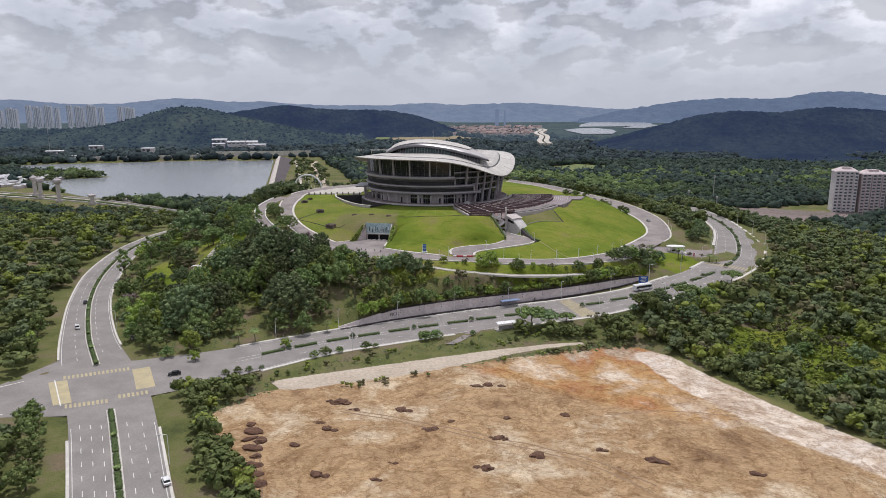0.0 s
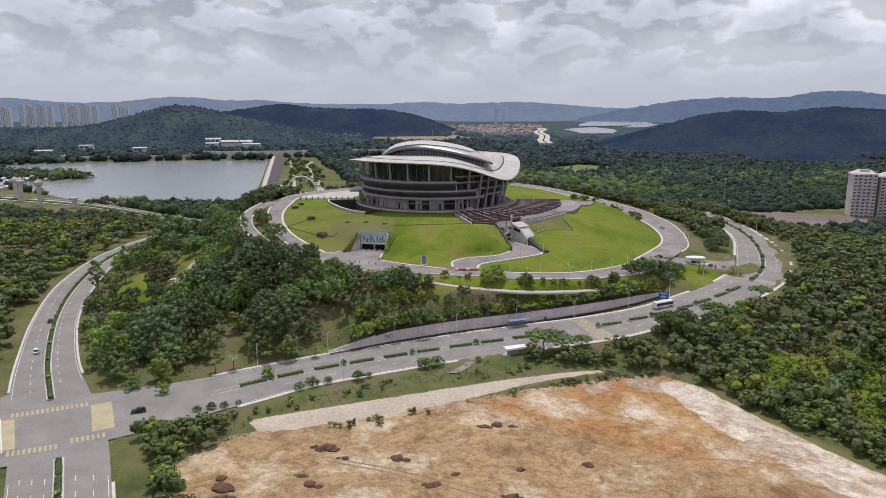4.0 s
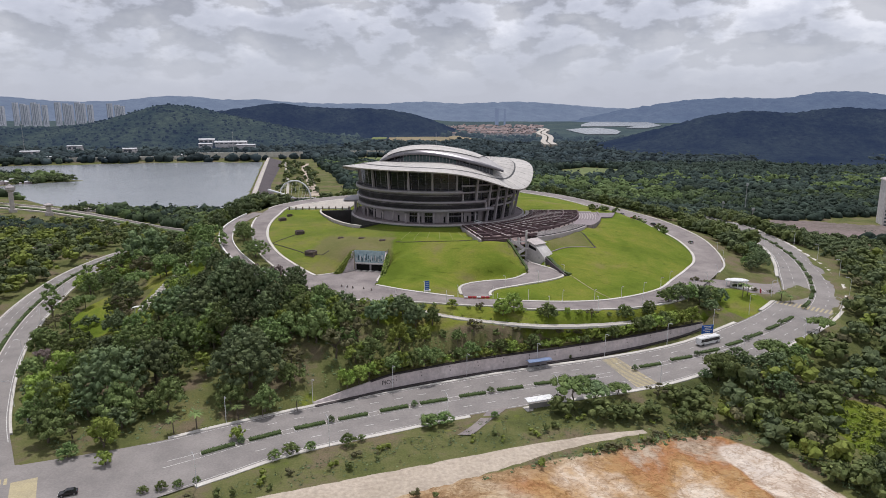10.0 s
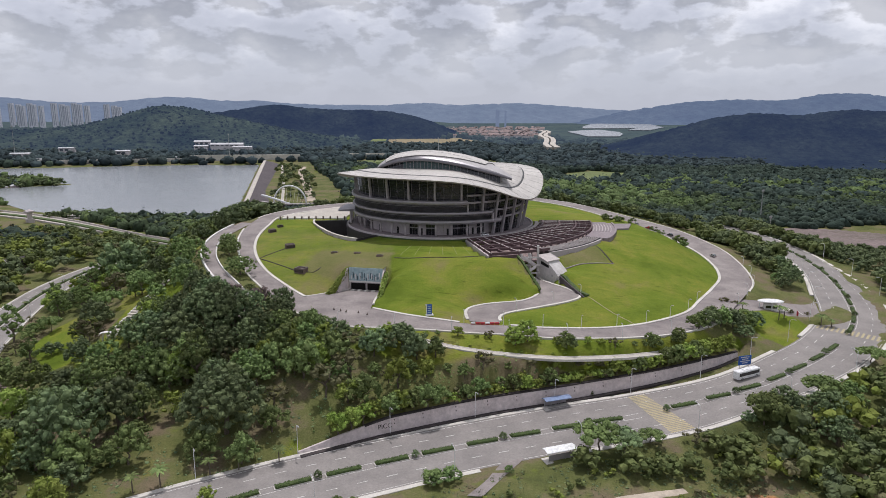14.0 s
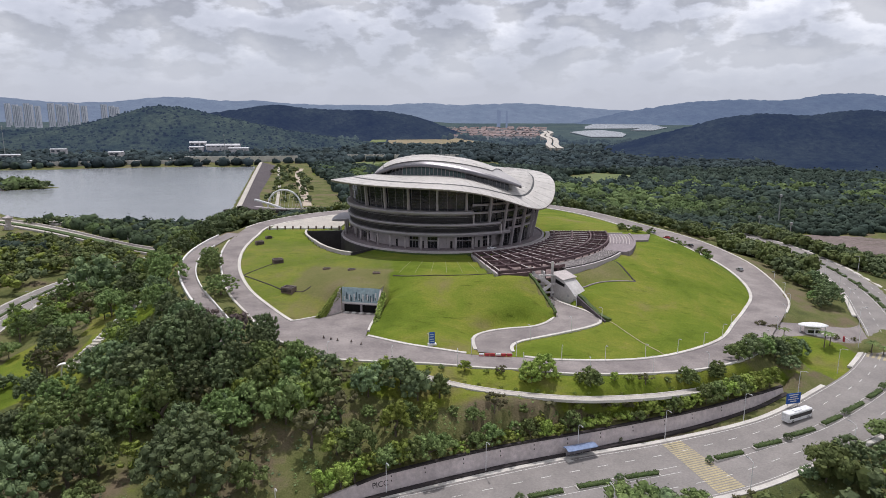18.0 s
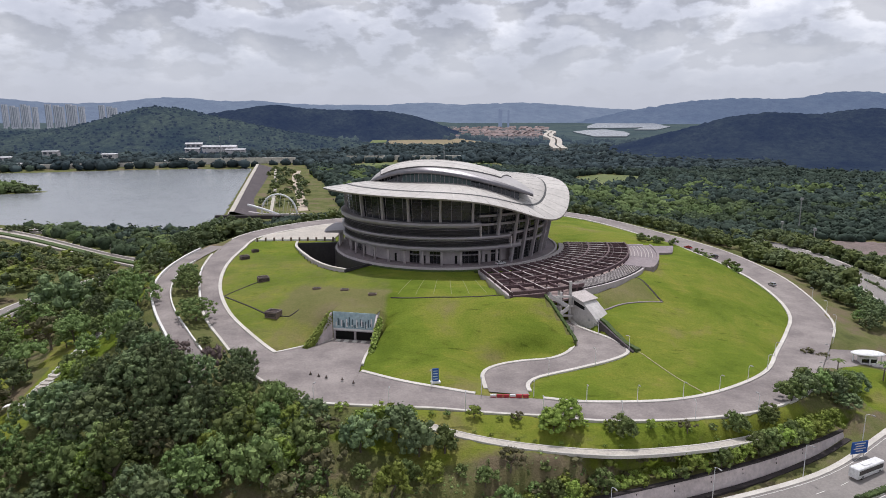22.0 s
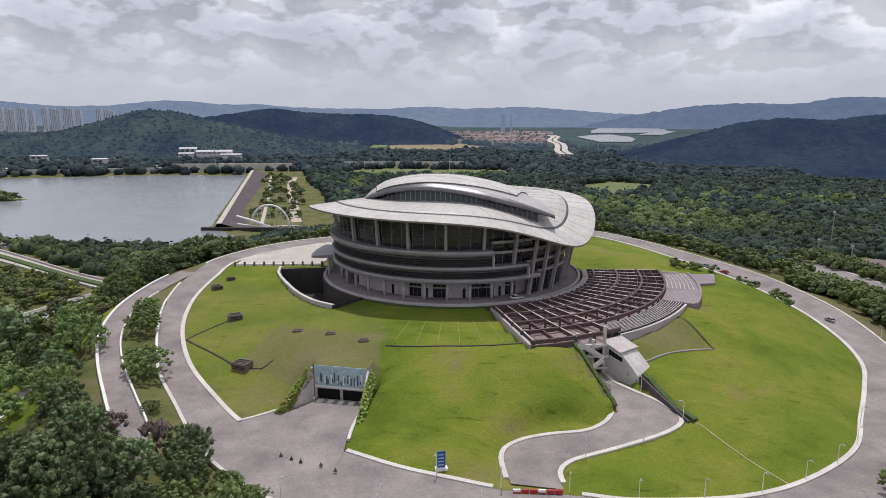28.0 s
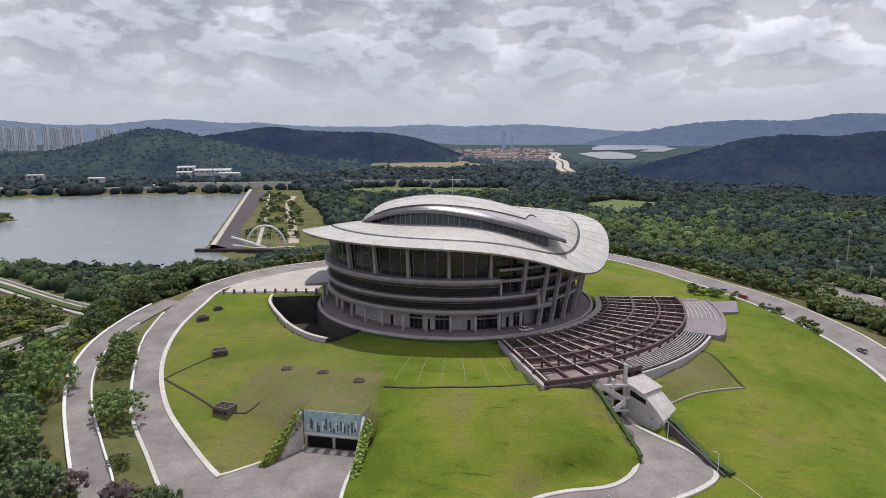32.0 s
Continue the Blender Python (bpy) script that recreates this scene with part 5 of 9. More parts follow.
_mb = MB().loft([[_stp(s, w, z + 0.05) for s, z in ((-0.5, 30.6), (_len * 0.45, 28.9), (_len * 0.5, 29.2), (-0.5, 31.0))] for w in (-0.8, 7.5)], caps=True)
_o = outward(part("roof_slab", _mb, BEAM_LT, _st))
_o.matrix_parent_inverse = _si
_mb = MB().loft([[_stp(s, w, z) for s, z in ((_len * 0.12, 27.2), (_len * 0.52, 26.2), (_len * 0.52, 27.4), (_len * 0.12, 28.8))] for w in (-0.06, 0.4)], caps=True)
_o = outward(part("slot_window", _mb, BLACK, _st, "dark slot window"))
_o.matrix_parent_inverse = _si
for _s, _z, _h, _w in ((_len * 0.66, 22.8, 0.8, 1.0), (_len * 0.9, 20.6, 2.1, 1.5)):
    _mb = MB().loft([[_stp(s, w, z) for s, z in ((_s, _z), (_s + _w, _z), (_s + _w, _z + _h), (_s, _z + _h))] for w in (-0.07, 0.3)], caps=True)
    _o = outward(part("louvre_vent" if _h < 1 else "door", _mb, STEEL_G, _st))
    _o.matrix_parent_inverse = _si
for _x, _y, _t in ((54.2, -25.6, 35.5), (50.5, -24.0, 33), (46.5, -24.5, 33)):
    _o = part("white_post", MB().bevel_box((_x - 0.45, _y - 0.45, 20), (_x + 0.45, _y + 0.45, _t), 0.08), RENDER_W, _st)
    _o.matrix_parent_inverse = _si
for _x, _y in ((46.6, -27.0), (50.6, -27)):
    _o = part("column", MB().tube([(_x, _y, 20), (_x, _y, 31.9)], 0.5, 8), RENDER_W, _st)
    _o.matrix_parent_inverse = _si
_mb = MB().loft([[(45.4 + u, -27, 20.0), (51.7 + u, -49.5, 19.8), (51.7 + u, -49.5, 21.6), (45.4 + u, -27, 31.5)] for u in (-0.5, 0.0)], caps=True)
_o = outward(part("retaining_wall", _mb, SHOTCRETE, _st, "stained retaining wall below the lawn"))
_o.matrix_parent_inverse = _si
_mb = MB().loft([[(45.4 + u, -27 + 0.1 * u, 31.45), (48.2 + u, -37, 26.9), (51.7 + u, -49.5, 21.6), (51.7 + u, -49.5, 19.0), (45.4 + u, -27, 19.0)] for u in (-3.6, -0.5)], caps=True)
_o = outward(part("turf_bank", _mb, GROUND, _st, "turf bank behind the retaining wall"))
_o.matrix_parent_inverse = _si
# open concrete stair flights between the lawn and the stair house
for _x0, _y0, _z0, _x1, _y1, _z1 in ((46.4, -27.2, 30.6, 52.6, -29.6, 27.2), (52.6, -31.2, 27.2, 47.6, -33.2, 24.4), (47.6, -34.8, 24.4, 53.2, -37.4, 21.4)):
    for _i in range(10):
        _f0, _f1 = _i / 10, (_i + 1) / 10
        _q = [(_x0 + (_x1 - _x0) * f, _y0 + (_y1 - _y0) * f) for f in (_f0, _f1)]
        _z = _z0 + (_z1 - _z0) * _f0
        _o = outward(part("stair_tread", MB().loft([[(x, y + w, _z - 0.45), (x, y + w, _z)] + [(x, y + w + 1.5, _z), (x, y + w + 1.5, _z - 0.45)] for (x, y), w in ((_q[0], 0), (_q[1], 0))], caps=True), RENDER_W, _st))
        _o.matrix_parent_inverse = _si
    _o = outward(part("stair_parapet", MB().loft([[(x, y - 0.12, z - 0.6), (x, y + 0.12, z - 0.6), (x, y + 0.12, z + 1.0), (x, y - 0.12, z + 1.0)] for x, y, z in ((_x0, _y0, _z0), (_x1, _y1, _z1))], caps=True), RENDER_W, _st, "pale stair parapet"))
    _o.matrix_parent_inverse = _si
for _z in (23.0, 26.5, 30.0):
    _o = outward(part("cross_beam", MB().box((46.0, -27.6, _z), (55.0, -26.9, _z + 0.6)), RENDER_W, _st))
    _o.matrix_parent_inverse = _si
_mb = MB().loft([[(62.0 + u, -35.4, 20), (64.9 + u, -46, 20), (67.4 + u, -57, 19.6), (67.4 + u, -57, 20.8), (64.9 + u, -46, 22.2), (62.0 + u, -35.4, 24.2)] for u in (-0.3, 0.3)], caps=True)
_o = outward(part("side_wall", _mb, RIPRAP, _st, "dark rubble wall beside the drive"))
_o.matrix_parent_inverse = _si

# car park entrance with its banner
_ep = holder("car_park_portal", (-22, -36, 20.3), "concrete car park entrance under a long printed pale blue banner", "portal")
_ei = _ep.matrix_basis.inverted()


def _pp(name, mb, material, label="", parent=None):
    ob = outward(part(name, mb, material, parent or _ep, label))
    if parent is None:
        ob.matrix_parent_inverse = _ei
    return ob


_pm = Matrix.Translation((-21.3, -37.3, 0)) @ pose(0, 0, 0, 0, 0, -14.0)
_pp("lintel_wall", MB().box((-7.6, 0.1, 21.9), (7.6, 5, 28.5), _pm), CLAD_LT)
_pp("turf_cover", MB().box((-7.8, 0.1, 28.5), (7.8, 6.2, 28.66), _pm), GROUND, "turf over the lintel")
# a solid near-black block stands in for the shade inside the mouth
_pp("dark_mouth", MB().box((-6.9, 0.6, 18.4), (6.9, 6, 21.9), _pm), BLACK, "dark car park mouth")
for _x in (-7.6, -0.3, 6.9):
    _pp("pier", MB().box((_x, 0.1, 18.4), (_x + 0.7, 5, 21.9), _pm), CLAD_LT)
_bn = _pp("banner", MB().box((-7.45, -0.15, 22.3), (7.45, 0.06, 28.6), _pm), BOARD, "pale blue printed banner")
for _i in range(22):
    _x = -6.6 + _i * 0.6 + 0.2 * math.sin(_i * 2.3)
    _hh = 0.6 + 2.3 * abs(math.sin(_i * 1.7 + 0.4))
    part("banner_motif", MB().box((_x, -0.2, 23.6 + 0.4 * math.sin(_i)), (_x + 0.42, -0.155, 23.6 + _hh + 0.4 * math.sin(_i)), _pm), BOARD_DK if _i % 3 else WHITE, _bn)
part("banner_strip", MB().box((-7.4, -0.19, 22.3), (7.4, -0.155, 22.9), _pm), WHITE, _bn)
for _s, _x, _y0, _x1, _y1 in ((-1, -29.2, -35.4, -33.0, -43.0), (1, -13.6, -39.2, -15.2, -50.0)):
    _mb = MB().loft([[(_x + u, _y0, 18), (_x1 + u, _y1, 18.6), (_x1 + u, _y1, 20.3), (_x + u, _y0, 28.2)] for u in (-0.3, 0.3)], caps=True)
    _pp("wing_wall", _mb, SHOTCRETE)
for _i in range(4):
    _pp("speed_hump", MB().bevel_box((-6.0 + _i * 3.0, -3.4, 19.1), (-4.4 + _i * 3.0, -1.4, 19.5), 0.1, _pm), CONCRETE)

# vent housings and small hatches on the lawn
for _x, _y, _t, _s in ((-61, 6.8, 24, 0.9), (-50.2, -27.4, -22, 1.0), (-76, 38.5, 30, 0.8), (-74, 50, 32, 0.6)):
    _z = ground_z(_x, _y)
    _v = holder("vent_housing", (_x, _y, _z), "small brown open vent housing set in the lawn", "vent", "lawn vents", turn=_t)
    part("body", MB().bevel_box((-2.4 * _s, -1.9 * _s, -1.2), (2.4 * _s, 1.9 * _s, 1.5 * _s), 0.1), MAROON_D, _v)
    # flat dark sheet on the closed top stands in for shade in the shaft
    part("shaft", MB().box((-1.9 * _s, -1.5 * _s, 1.5 * _s), (1.9 * _s, 1.5 * _s, 1.55 * _s + 0.02)), DRAIN, _v, "dark sheet standing for the shaded open shaft")
    for _a, _b in (((-2.4, -1.9), (2.4, -1.55)), ((-2.4, 1.55), (2.4, 1.9)), ((-2.4, -1.55), (-2.05, 1.55)), ((2.05, -1.55), (2.4, 1.55))):
        part("rim", MB().bevel_box((_a[0] * _s, _a[1] * _s, 1.5 * _s), (_b[0] * _s, _b[1] * _s, 1.95 * _s), 0.06), VENT_RIM, _v)
    for _k in range(2):
        part("grating_bar", MB().box((-2.05 * _s, (-0.6 + _k * 1.1) * _s, 1.6 * _s), (2.05 * _s, (-0.45 + _k * 1.1) * _s, 1.75 * _s)), MAROON_D, _v)
    for _k in range(3):
        part("slat", MB().box((-2.2 * _s, -1.98 * _s, 0.2 + _k * 0.4), (2.2 * _s, -1.9 * _s, 0.42 + _k * 0.4)), DRAIN, _v)
    part("ditch", MB().box((2.3 * _s, 0.3, -1), (6.5 * _s if _t > 0 else 3.2, 0.9, 0.12)), DRAIN, _v, "dark ditch")
for _x, _y in ((-37.8, -7.8), (-26.8, -13.5), (-16.1, -21.2)):
    _z = ground_z(_x, _y)
    _v = holder("hatch", (_x, _y, _z), "low brown hatch box in the lawn", "hatch", "lawn hatches", turn=-6)
    part("frame", MB().bevel_box((-1.5, -0.9, -0.8), (1.5, 0.9, 0.55), 0.08), MAROON_D, _v)
    part("grille", MB().box((-1.2, -0.6, 0.55), (1.2, 0.6, 0.6)), DRAIN, _v)


def drape(name, pts, width, material, label, dz=0.06, lift=0.1):
    """A thin strip laid over the ground."""
    ln = even(spline([(x, y, 0) for x, y in pts], 2.0), max(3, int(sum(math.dist(a, b) for a, b in zip(pts, pts[1:])) / 1.5)))
    for q in ln:
        q[2] = ground_z(q[0], q[1]) + dz
    return outward(thing(name, MB().sweep(ln, [(-width / 2, -0.4), (-width / 2, lift), (width / 2, lift), (width / 2, -0.4)]), material, label, "drain", kind="structure"))


drape("lawn_drain", [(-9.5, -25.6), (6, -28.4), (22, -28.6), (33, -27.8)], 0.55, DRAIN, "dark stone drain along the lawn fold")
drape("lawn_drain", [(-77, -3.5), (-69.5, -10.5), (-60, -19), (-53.5, -25.5)], 0.6, DRAIN, "dark open drain across the lawn")
drape("lawn_drain", [(-72.5, -7.5), (-67.5, -0.5), (-63, 5)], 0.5, DRAIN, "dark open drain across the lawn")
drape("lawn_drain", [(-47, -28), (-44.5, -28.2), (-42, -24.5)], 0.4, DRAIN, "dark shallow drain")
drape("lawn_path", [(84.4, 5.5), (91, -17)], 0.7, DRAIN, "dark edging of a lawn patch")
drape("lawn_path", [(91, -17), (78, -23), (66, -27.5)], 0.8, TERRACE, "greyish edging of a lawn patch")
drape("lawn_path", [(68, -56.5), (76, -71), (82, -78.5)], 0.28, PAINT_Y, "thin yellowish strip down the lawn")
_hl = even(spline([(44.8, -28, 31.2), (47.8, -37, 27.1), (51.2, -49.5, 21.5)], 1.0), 26)
_hl[:, :2] += np.random.default_rng(8).normal(size=(26, 2)) * 0.12
outward(thing("lawn_hedge", MB().sweep(_hl, [(-0.6, -0.6), (-0.55, 0.55), (0.0, 0.75), (0.5, 0.5), (0.55, -0.6)]), HEDGE, "dark hedge along the lawn's broken edge", "hedge"))
drape("lawn_edge", [(63.2, -34.8), (64.6, -40), (66.2, -46), (67.6, -52), (68.8, -57.5)], 1.5, HEDGE, "dark hedge along the lawn's broken edge", 0.1, 0.8)
TURF_LINE = mat("pale_turf_joint", (0.24, 0.25, 0.12), (0.18, 0.20, 0.07), big=0.3, fine=2.0)
for _i in range(9):
    _a = -104 + _i * 4.2
    _q0, _q1 = polar(66, _a), polar(86 if _i < 8 else 84, _a)
    drape("lawn_strip", [_q0[:2], polar(76, _a)[:2], _q1[:2]], 0.2, TURF_LINE, "thin pale joint line in the turf", 0.0, 0.05)

# ---------------------------------------------------------------- trees


def ico(sub):
    bm = bmesh.new()
    bmesh.ops.create_icosphere(bm, subdivisions=sub, radius=1.0)
    v = np.array([tuple(q.co) for q in bm.verts])
    f = np.array([[q.index for q in g.verts] for g in bm.faces])
    bm.free()
    return v, f


ICO0, ICO2 = ico(1), ico(2)


def tri_quad_mesh(name, verts, tris, quads, material, smooth_tris=True):
    """A mesh from arrays of triangles and quads."""
    me = bpy.data.meshes.new(name)
    me.vertices.add(len(verts))
    me.vertices.foreach_set("co", np.asarray(verts, np.float32).ravel())
    loops = np.concatenate([np.asarray(tris, np.int32).ravel(), np.asarray(quads, np.int32).ravel()])
    nt, nq = len(tris), len(quads)
    me.loops.add(len(loops))
    me.loops.foreach_set("vertex_index", loops)
    me.polygons.add(nt + nq)
    me.polygons.foreach_set("loop_start", np.r_[np.arange(nt) * 3, nt * 3 + np.arange(nq) * 4].astype(np.int32))
    me.update(calc_edges=True)
    me.polygons.foreach_set("use_smooth", np.r_[np.full(nt, smooth_tris), np.zeros(nq, bool)])
    me.materials.append(material)
    return me


def crown_mesh(name, rng, clumps, material, leaves=16, leaf=0.55, core=0.66):
    """Leaf clumps (x, y, z, r): a rough dark core with a close coat of loose leaves."""
    V, T, Q, o = [], [], [], 0
    for x, y, z, r in clumps:
        v, f = ICO0
        k = v * (r * core * (0.6 + 0.8 * rng.random((len(v), 1))))
        k[:, 2] *= 0.8
        V.append(k + (x, y, z))
        T.append(f + o)
        o += len(v)
        n = leaves
        d = rng.normal(size=(n, 3))
        d[:, 2] = np.abs(d[:, 2]) * 1.05 - 0.3
        d /= np.linalg.norm(d, axis=1, keepdims=True)
        c = d * r * rng.uniform(0.6, 1.18, (n, 1)) * (1, 1, 0.82) + (x, y, z)
        u = np.cross(d, rng.normal(size=(n, 3)))
        u /= np.linalg.norm(u, axis=1, keepdims=True)
        w = np.cross(d, u) + d * rng.uniform(-0.7, 0.7, (n, 1))
        s = leaf * rng.uniform(0.55, 1.25, (n, 1)) * min(1.35, max(0.6, r / 1.6))
        q = np.stack([c - u * s, c + w * s * 0.6, c + u * s, c - w * s * 0.6], 1).reshape(-1, 3)
        V.append(q)
        Q.append(np.arange(n * 4).reshape(n, 4) + o)
        o += n * 4
    return tri_quad_mesh(name, np.concatenate(V), np.concatenate(T), np.concatenate(Q), material, False)


def dome_clumps(rng, R, H, base, n, flat=1.0, lobes=3, size=(0.19, 0.32)):
    """Clumps over a lobed dome of radius R and height H that starts at height base."""
    out = []
    lob = [(rng.uniform(-0.26, 0.26) * R, rng.uniform(-0.26, 0.26) * R, rng.uniform(0.7, 0.95)) for _ in range(lobes)]
    for i in range(n):
        lx, ly, ls = lob[i % lobes]
        a, e = rng.uniform(0, 2 * math.pi), math.asin(rng.uniform(-0.15, 1.0))
        rr = R * ls * rng.uniform(0.8, 1.0)
        x, y, z = lx + rr * math.cos(e) * math.cos(a), ly + rr * math.cos(e) * math.sin(a), base + H * (0.25 + 0.75 * ls * math.sin(e) * rng.uniform(0.85, 1.05)) * flat
        out.append((x, y, z, R * rng.uniform(*size)))
    out.append((0, 0, base + H * 0.40, R * (0.56 if n > 30 else 0.45)))
    return out


def trunk_mesh(name, rng, h, r, limbs, spread):
    mb = MB()
    bend = [(rng.uniform(-.2, .2) * i, rng.uniform(-.2, .2) * i, h * i / 4) for i in range(5)]
    bend[0] = (0, 0, -0.6)
    mb.tube(bend, r, 7, r * 0.6)
    for i in range(limbs):
        a = 2 * math.pi * i / limbs + rng.uniform(-.4, .4)
        z0 = h * rng.uniform(0.55, 0.9)
        mb.tube([(0, 0, z0), (math.cos(a) * spread * 0.5, math.sin(a) * spread * 0.5, z0 + h * 0.25), (math.cos(a) * spread, math.sin(a) * spread, z0 + h * 0.42)], r * 0.5, 5, r * 0.15)
    return mb.mesh(name)


KIND = {}


def make_kind(key, seed, R, H, base, n, leaf_i, label, flat=1.0, leaves=25, leaf=0.36, trunk=0.28, lobes=3, limbs=4, name="tree", size=(0.19, 0.32)):
    rng = np.random.default_rng(seed)
    cl = dome_clumps(rng, R, H, base, n, flat, lobes, size)
    cm = crown_mesh("crown", rng, cl, LEAF[leaf_i], leaves, leaf)
    lo = crown_mesh("crown_far", rng, [(a, b, c, d * 1.65) for a, b, c, d in cl[:-1:5]] + cl[-1:], LEAF[leaf_i], 11, leaf * 1.7, 0.8)
    tm = trunk_mesh("trunk", rng, base + H * 0.35, trunk, limbs, R * 0.6)
    tm.materials.append(BARK)
    KIND[key] = (name, cm, tm, label, R, lo, leaf_i)


for _i in range(3):
    make_kind(f"dark{_i}", 10 + _i, 5.2, 7.0, 1.2, 50, 0, "dense dark green broadleaf tree with a domed crown", lobes=3 + _i % 2)
    make_kind(f"mid{_i}", 20 + _i, 4.4, 6.0, 1.2, 42, 1, "mid green leafy tree with a rounded uneven crown", lobes=3)
for _i in range(3):
    make_kind(f"dome{_i}", 50 + _i, 8.0, 9.5, 1.5, 150, 0, "very large dark green tree with a broad dense dome", lobes=3 + _i % 2, size=(0.095, 0.165), leaves=24, leaf=0.34, trunk=0.5, limbs=6)
make_kind("dome3", 53, 7.4, 9.0, 1.5, 140, 1, "large mid green tree with a broad dense dome", lobes=3, size=(0.095, 0.165), leaves=24, leaf=0.34, trunk=0.45, limbs=6)
make_kind("round0", 60, 4.6, 6.8, 0.4, 80, 1, "rounded dense mid green tree with a full crown", lobes=2, size=(0.17, 0.27), leaves=30, leaf=0.34)
make_kind("round1", 61, 4.4, 7.6, 0.6, 80, 2, "rounded dense bright green tree with a full crown", lobes=2, size=(0.17, 0.27), leaves=30, leaf=0.34)
make_kind("light0", 30, 3.6, 5.2, 1.0, 36, 2, "bright green leafy tree with a loose crown")
make_kind("light1", 31, 3.4, 5.8, 1.0, 34, 2, "bright green leafy tree with an upright crown", lobes=2)
make_kind("olive0", 32, 3.8, 5.0, 1.8, 16, 3, "thin olive-brown dry tree on a slender trunk", leaves=20, leaf=0.36)
make_kind("purple0", 33, 3.8, 4.6, 1.8, 16, 4, "purplish brown half-bare tree among green ones", leaves=18, leaf=0.32)
make_kind("flat0", 34, 6.2, 3.0, 5.0, 44, 1, "wide umbrella-shaped shade tree on a bare trunk", flat=0.9, limbs=6)
make_kind("flat1", 35, 6.0, 2.8, 5.0, 42, 0, "wide dark umbrella-shaped shade tree on a bare trunk", flat=0.9, limbs=6)
make_kind("cone0", 36, 2.6, 8.5, 0.8, 34, 1, "tall narrow mid green tree", lobes=2)
make_kind("bush0", 37, 1.8, 2.2, 0.0, 10, 1, "rounded mid green leafy shrub", leaves=26, leaf=0.30, trunk=0.1, name="bush")
make_kind("bush1", 38, 1.7, 2.0, 0.0, 10, 2, "bright green rounded leafy shrub", leaves=26, leaf=0.30, trunk=0.1, name="bush")
make_kind("bush2", 39, 1.9, 1.9, 0.0, 9, 3, "dry olive-brown low shrub", leaves=18, leaf=0.3, trunk=0.1, name="bush")

TREE_RNG = np.random.default_rng(7)
ROAD_MID = {n: ((a + b) / 2, np.linalg.norm(a[:, :2] - b[:, :2], axis=1) / 2) for n, (a, b) in EDGES.items()}


def plant(key, x, y, r=None, z=None, group="woodland trees", h=1.0, label=""):
    name, cm, tm, lab, R, lo, li = KIND[key]
    s = (r or R) / R
    t = new(name)
    t.matrix_basis = Matrix.LocRotScale((x, y, ground_z(x, y) if z is None else z), Euler((0, 0, TREE_RNG.uniform(0, 6.28))), (s, s, s * h))
    tagged(t, label or lab, "bush" if name == "bush" else "tree", group)
    for n, me in (("trunk", tm), ("crown", cm)):
        o = new(n, me)
        o.parent = t
    return t


MASS = {}                                 # trees of the joined woods, by leaf colour


def plant_far(key, x, y, r, h=1.0):
    name, cm, tm, lab, R, lo, li = KIND[key]
    MASS.setdefault(key, []).append((x, y, ground_z(x, y), r / R, TREE_RNG.uniform(0, 6.28), h))


def grow_mass():
    """Joins the woods that nobody could count, one mesh for each leaf colour."""
    by = {}
    for key, rows in MASS.items():
        lo, tm, li = KIND[key][5], KIND[key][2], KIND[key][6]
        n = len(lo.vertices)
        v = np.zeros(n * 3)
        lo.vertices.foreach_get("co", v)
        v = v.reshape(-1, 3)
        li_idx = np.zeros(len(lo.loops), int)
        lo.loops.foreach_get("vertex_index", li_idx)
        nt = sum(1 for q in lo.polygons if len(q.vertices) == 3)
        tri, quad = li_idx[:nt * 3].reshape(-1, 3), li_idx[nt * 3:].reshape(-1, 4)
        for x, y, z, s, a, h in rows:
            c, d = math.cos(a), math.sin(a)
            k = np.stack([(v[:, 0] * c - v[:, 1] * d) * s + x, (v[:, 0] * d + v[:, 1] * c) * s + y, v[:, 2] * s * h + z], 1)
            V, T, Q, o = by.setdefault(li, ([], [], [], [0]))
            V.append(k)
            T.append(tri + o[0])
            Q.append(quad + o[0])
            o[0] += n
    words = {0: "dark green", 1: "mid green", 2: "bright green", 3: "dry olive", 4: "purplish"}
    for li, (V, T, Q, o) in by.items():
        me = tri_quad_mesh("tree_canopy", np.concatenate(V), np.concatenate(T), np.concatenate(Q), LEAF[li], False)
        tagged(new("tree_canopy", me), f"{words[li]} leafy crowns of the closed woods", "woods", kind="stuff")


def on_road(x, y, margin=2.5):
    for n, (mid, half) in ROAD_MID.items():
        d = np.hypot(mid[:, 0] - x, mid[:, 1] - y)
        k = int(d.argmin())
        if d[k] < half[k] + margin:
            return True
    return False


def spread_points(poly, spacing, jitter=0.42, rng=TREE_RNG):
    p = np.array(poly, float)
    out, row, y = [], 0, p[:, 1].min()
    while y < p[:, 1].max():
        x = p[:, 0].min() + (row % 2) * spacing / 2
        while x < p[:, 0].max():
            out.append((x + rng.uniform(-jitter, jitter) * spacing, y + rng.uniform(-jitter, jitter) * spacing))
            x += spacing
        y += spacing * 0.87
        row += 1
    out = np.array(out)
    return out[inside(out[:, 0], out[:, 1], poly)]


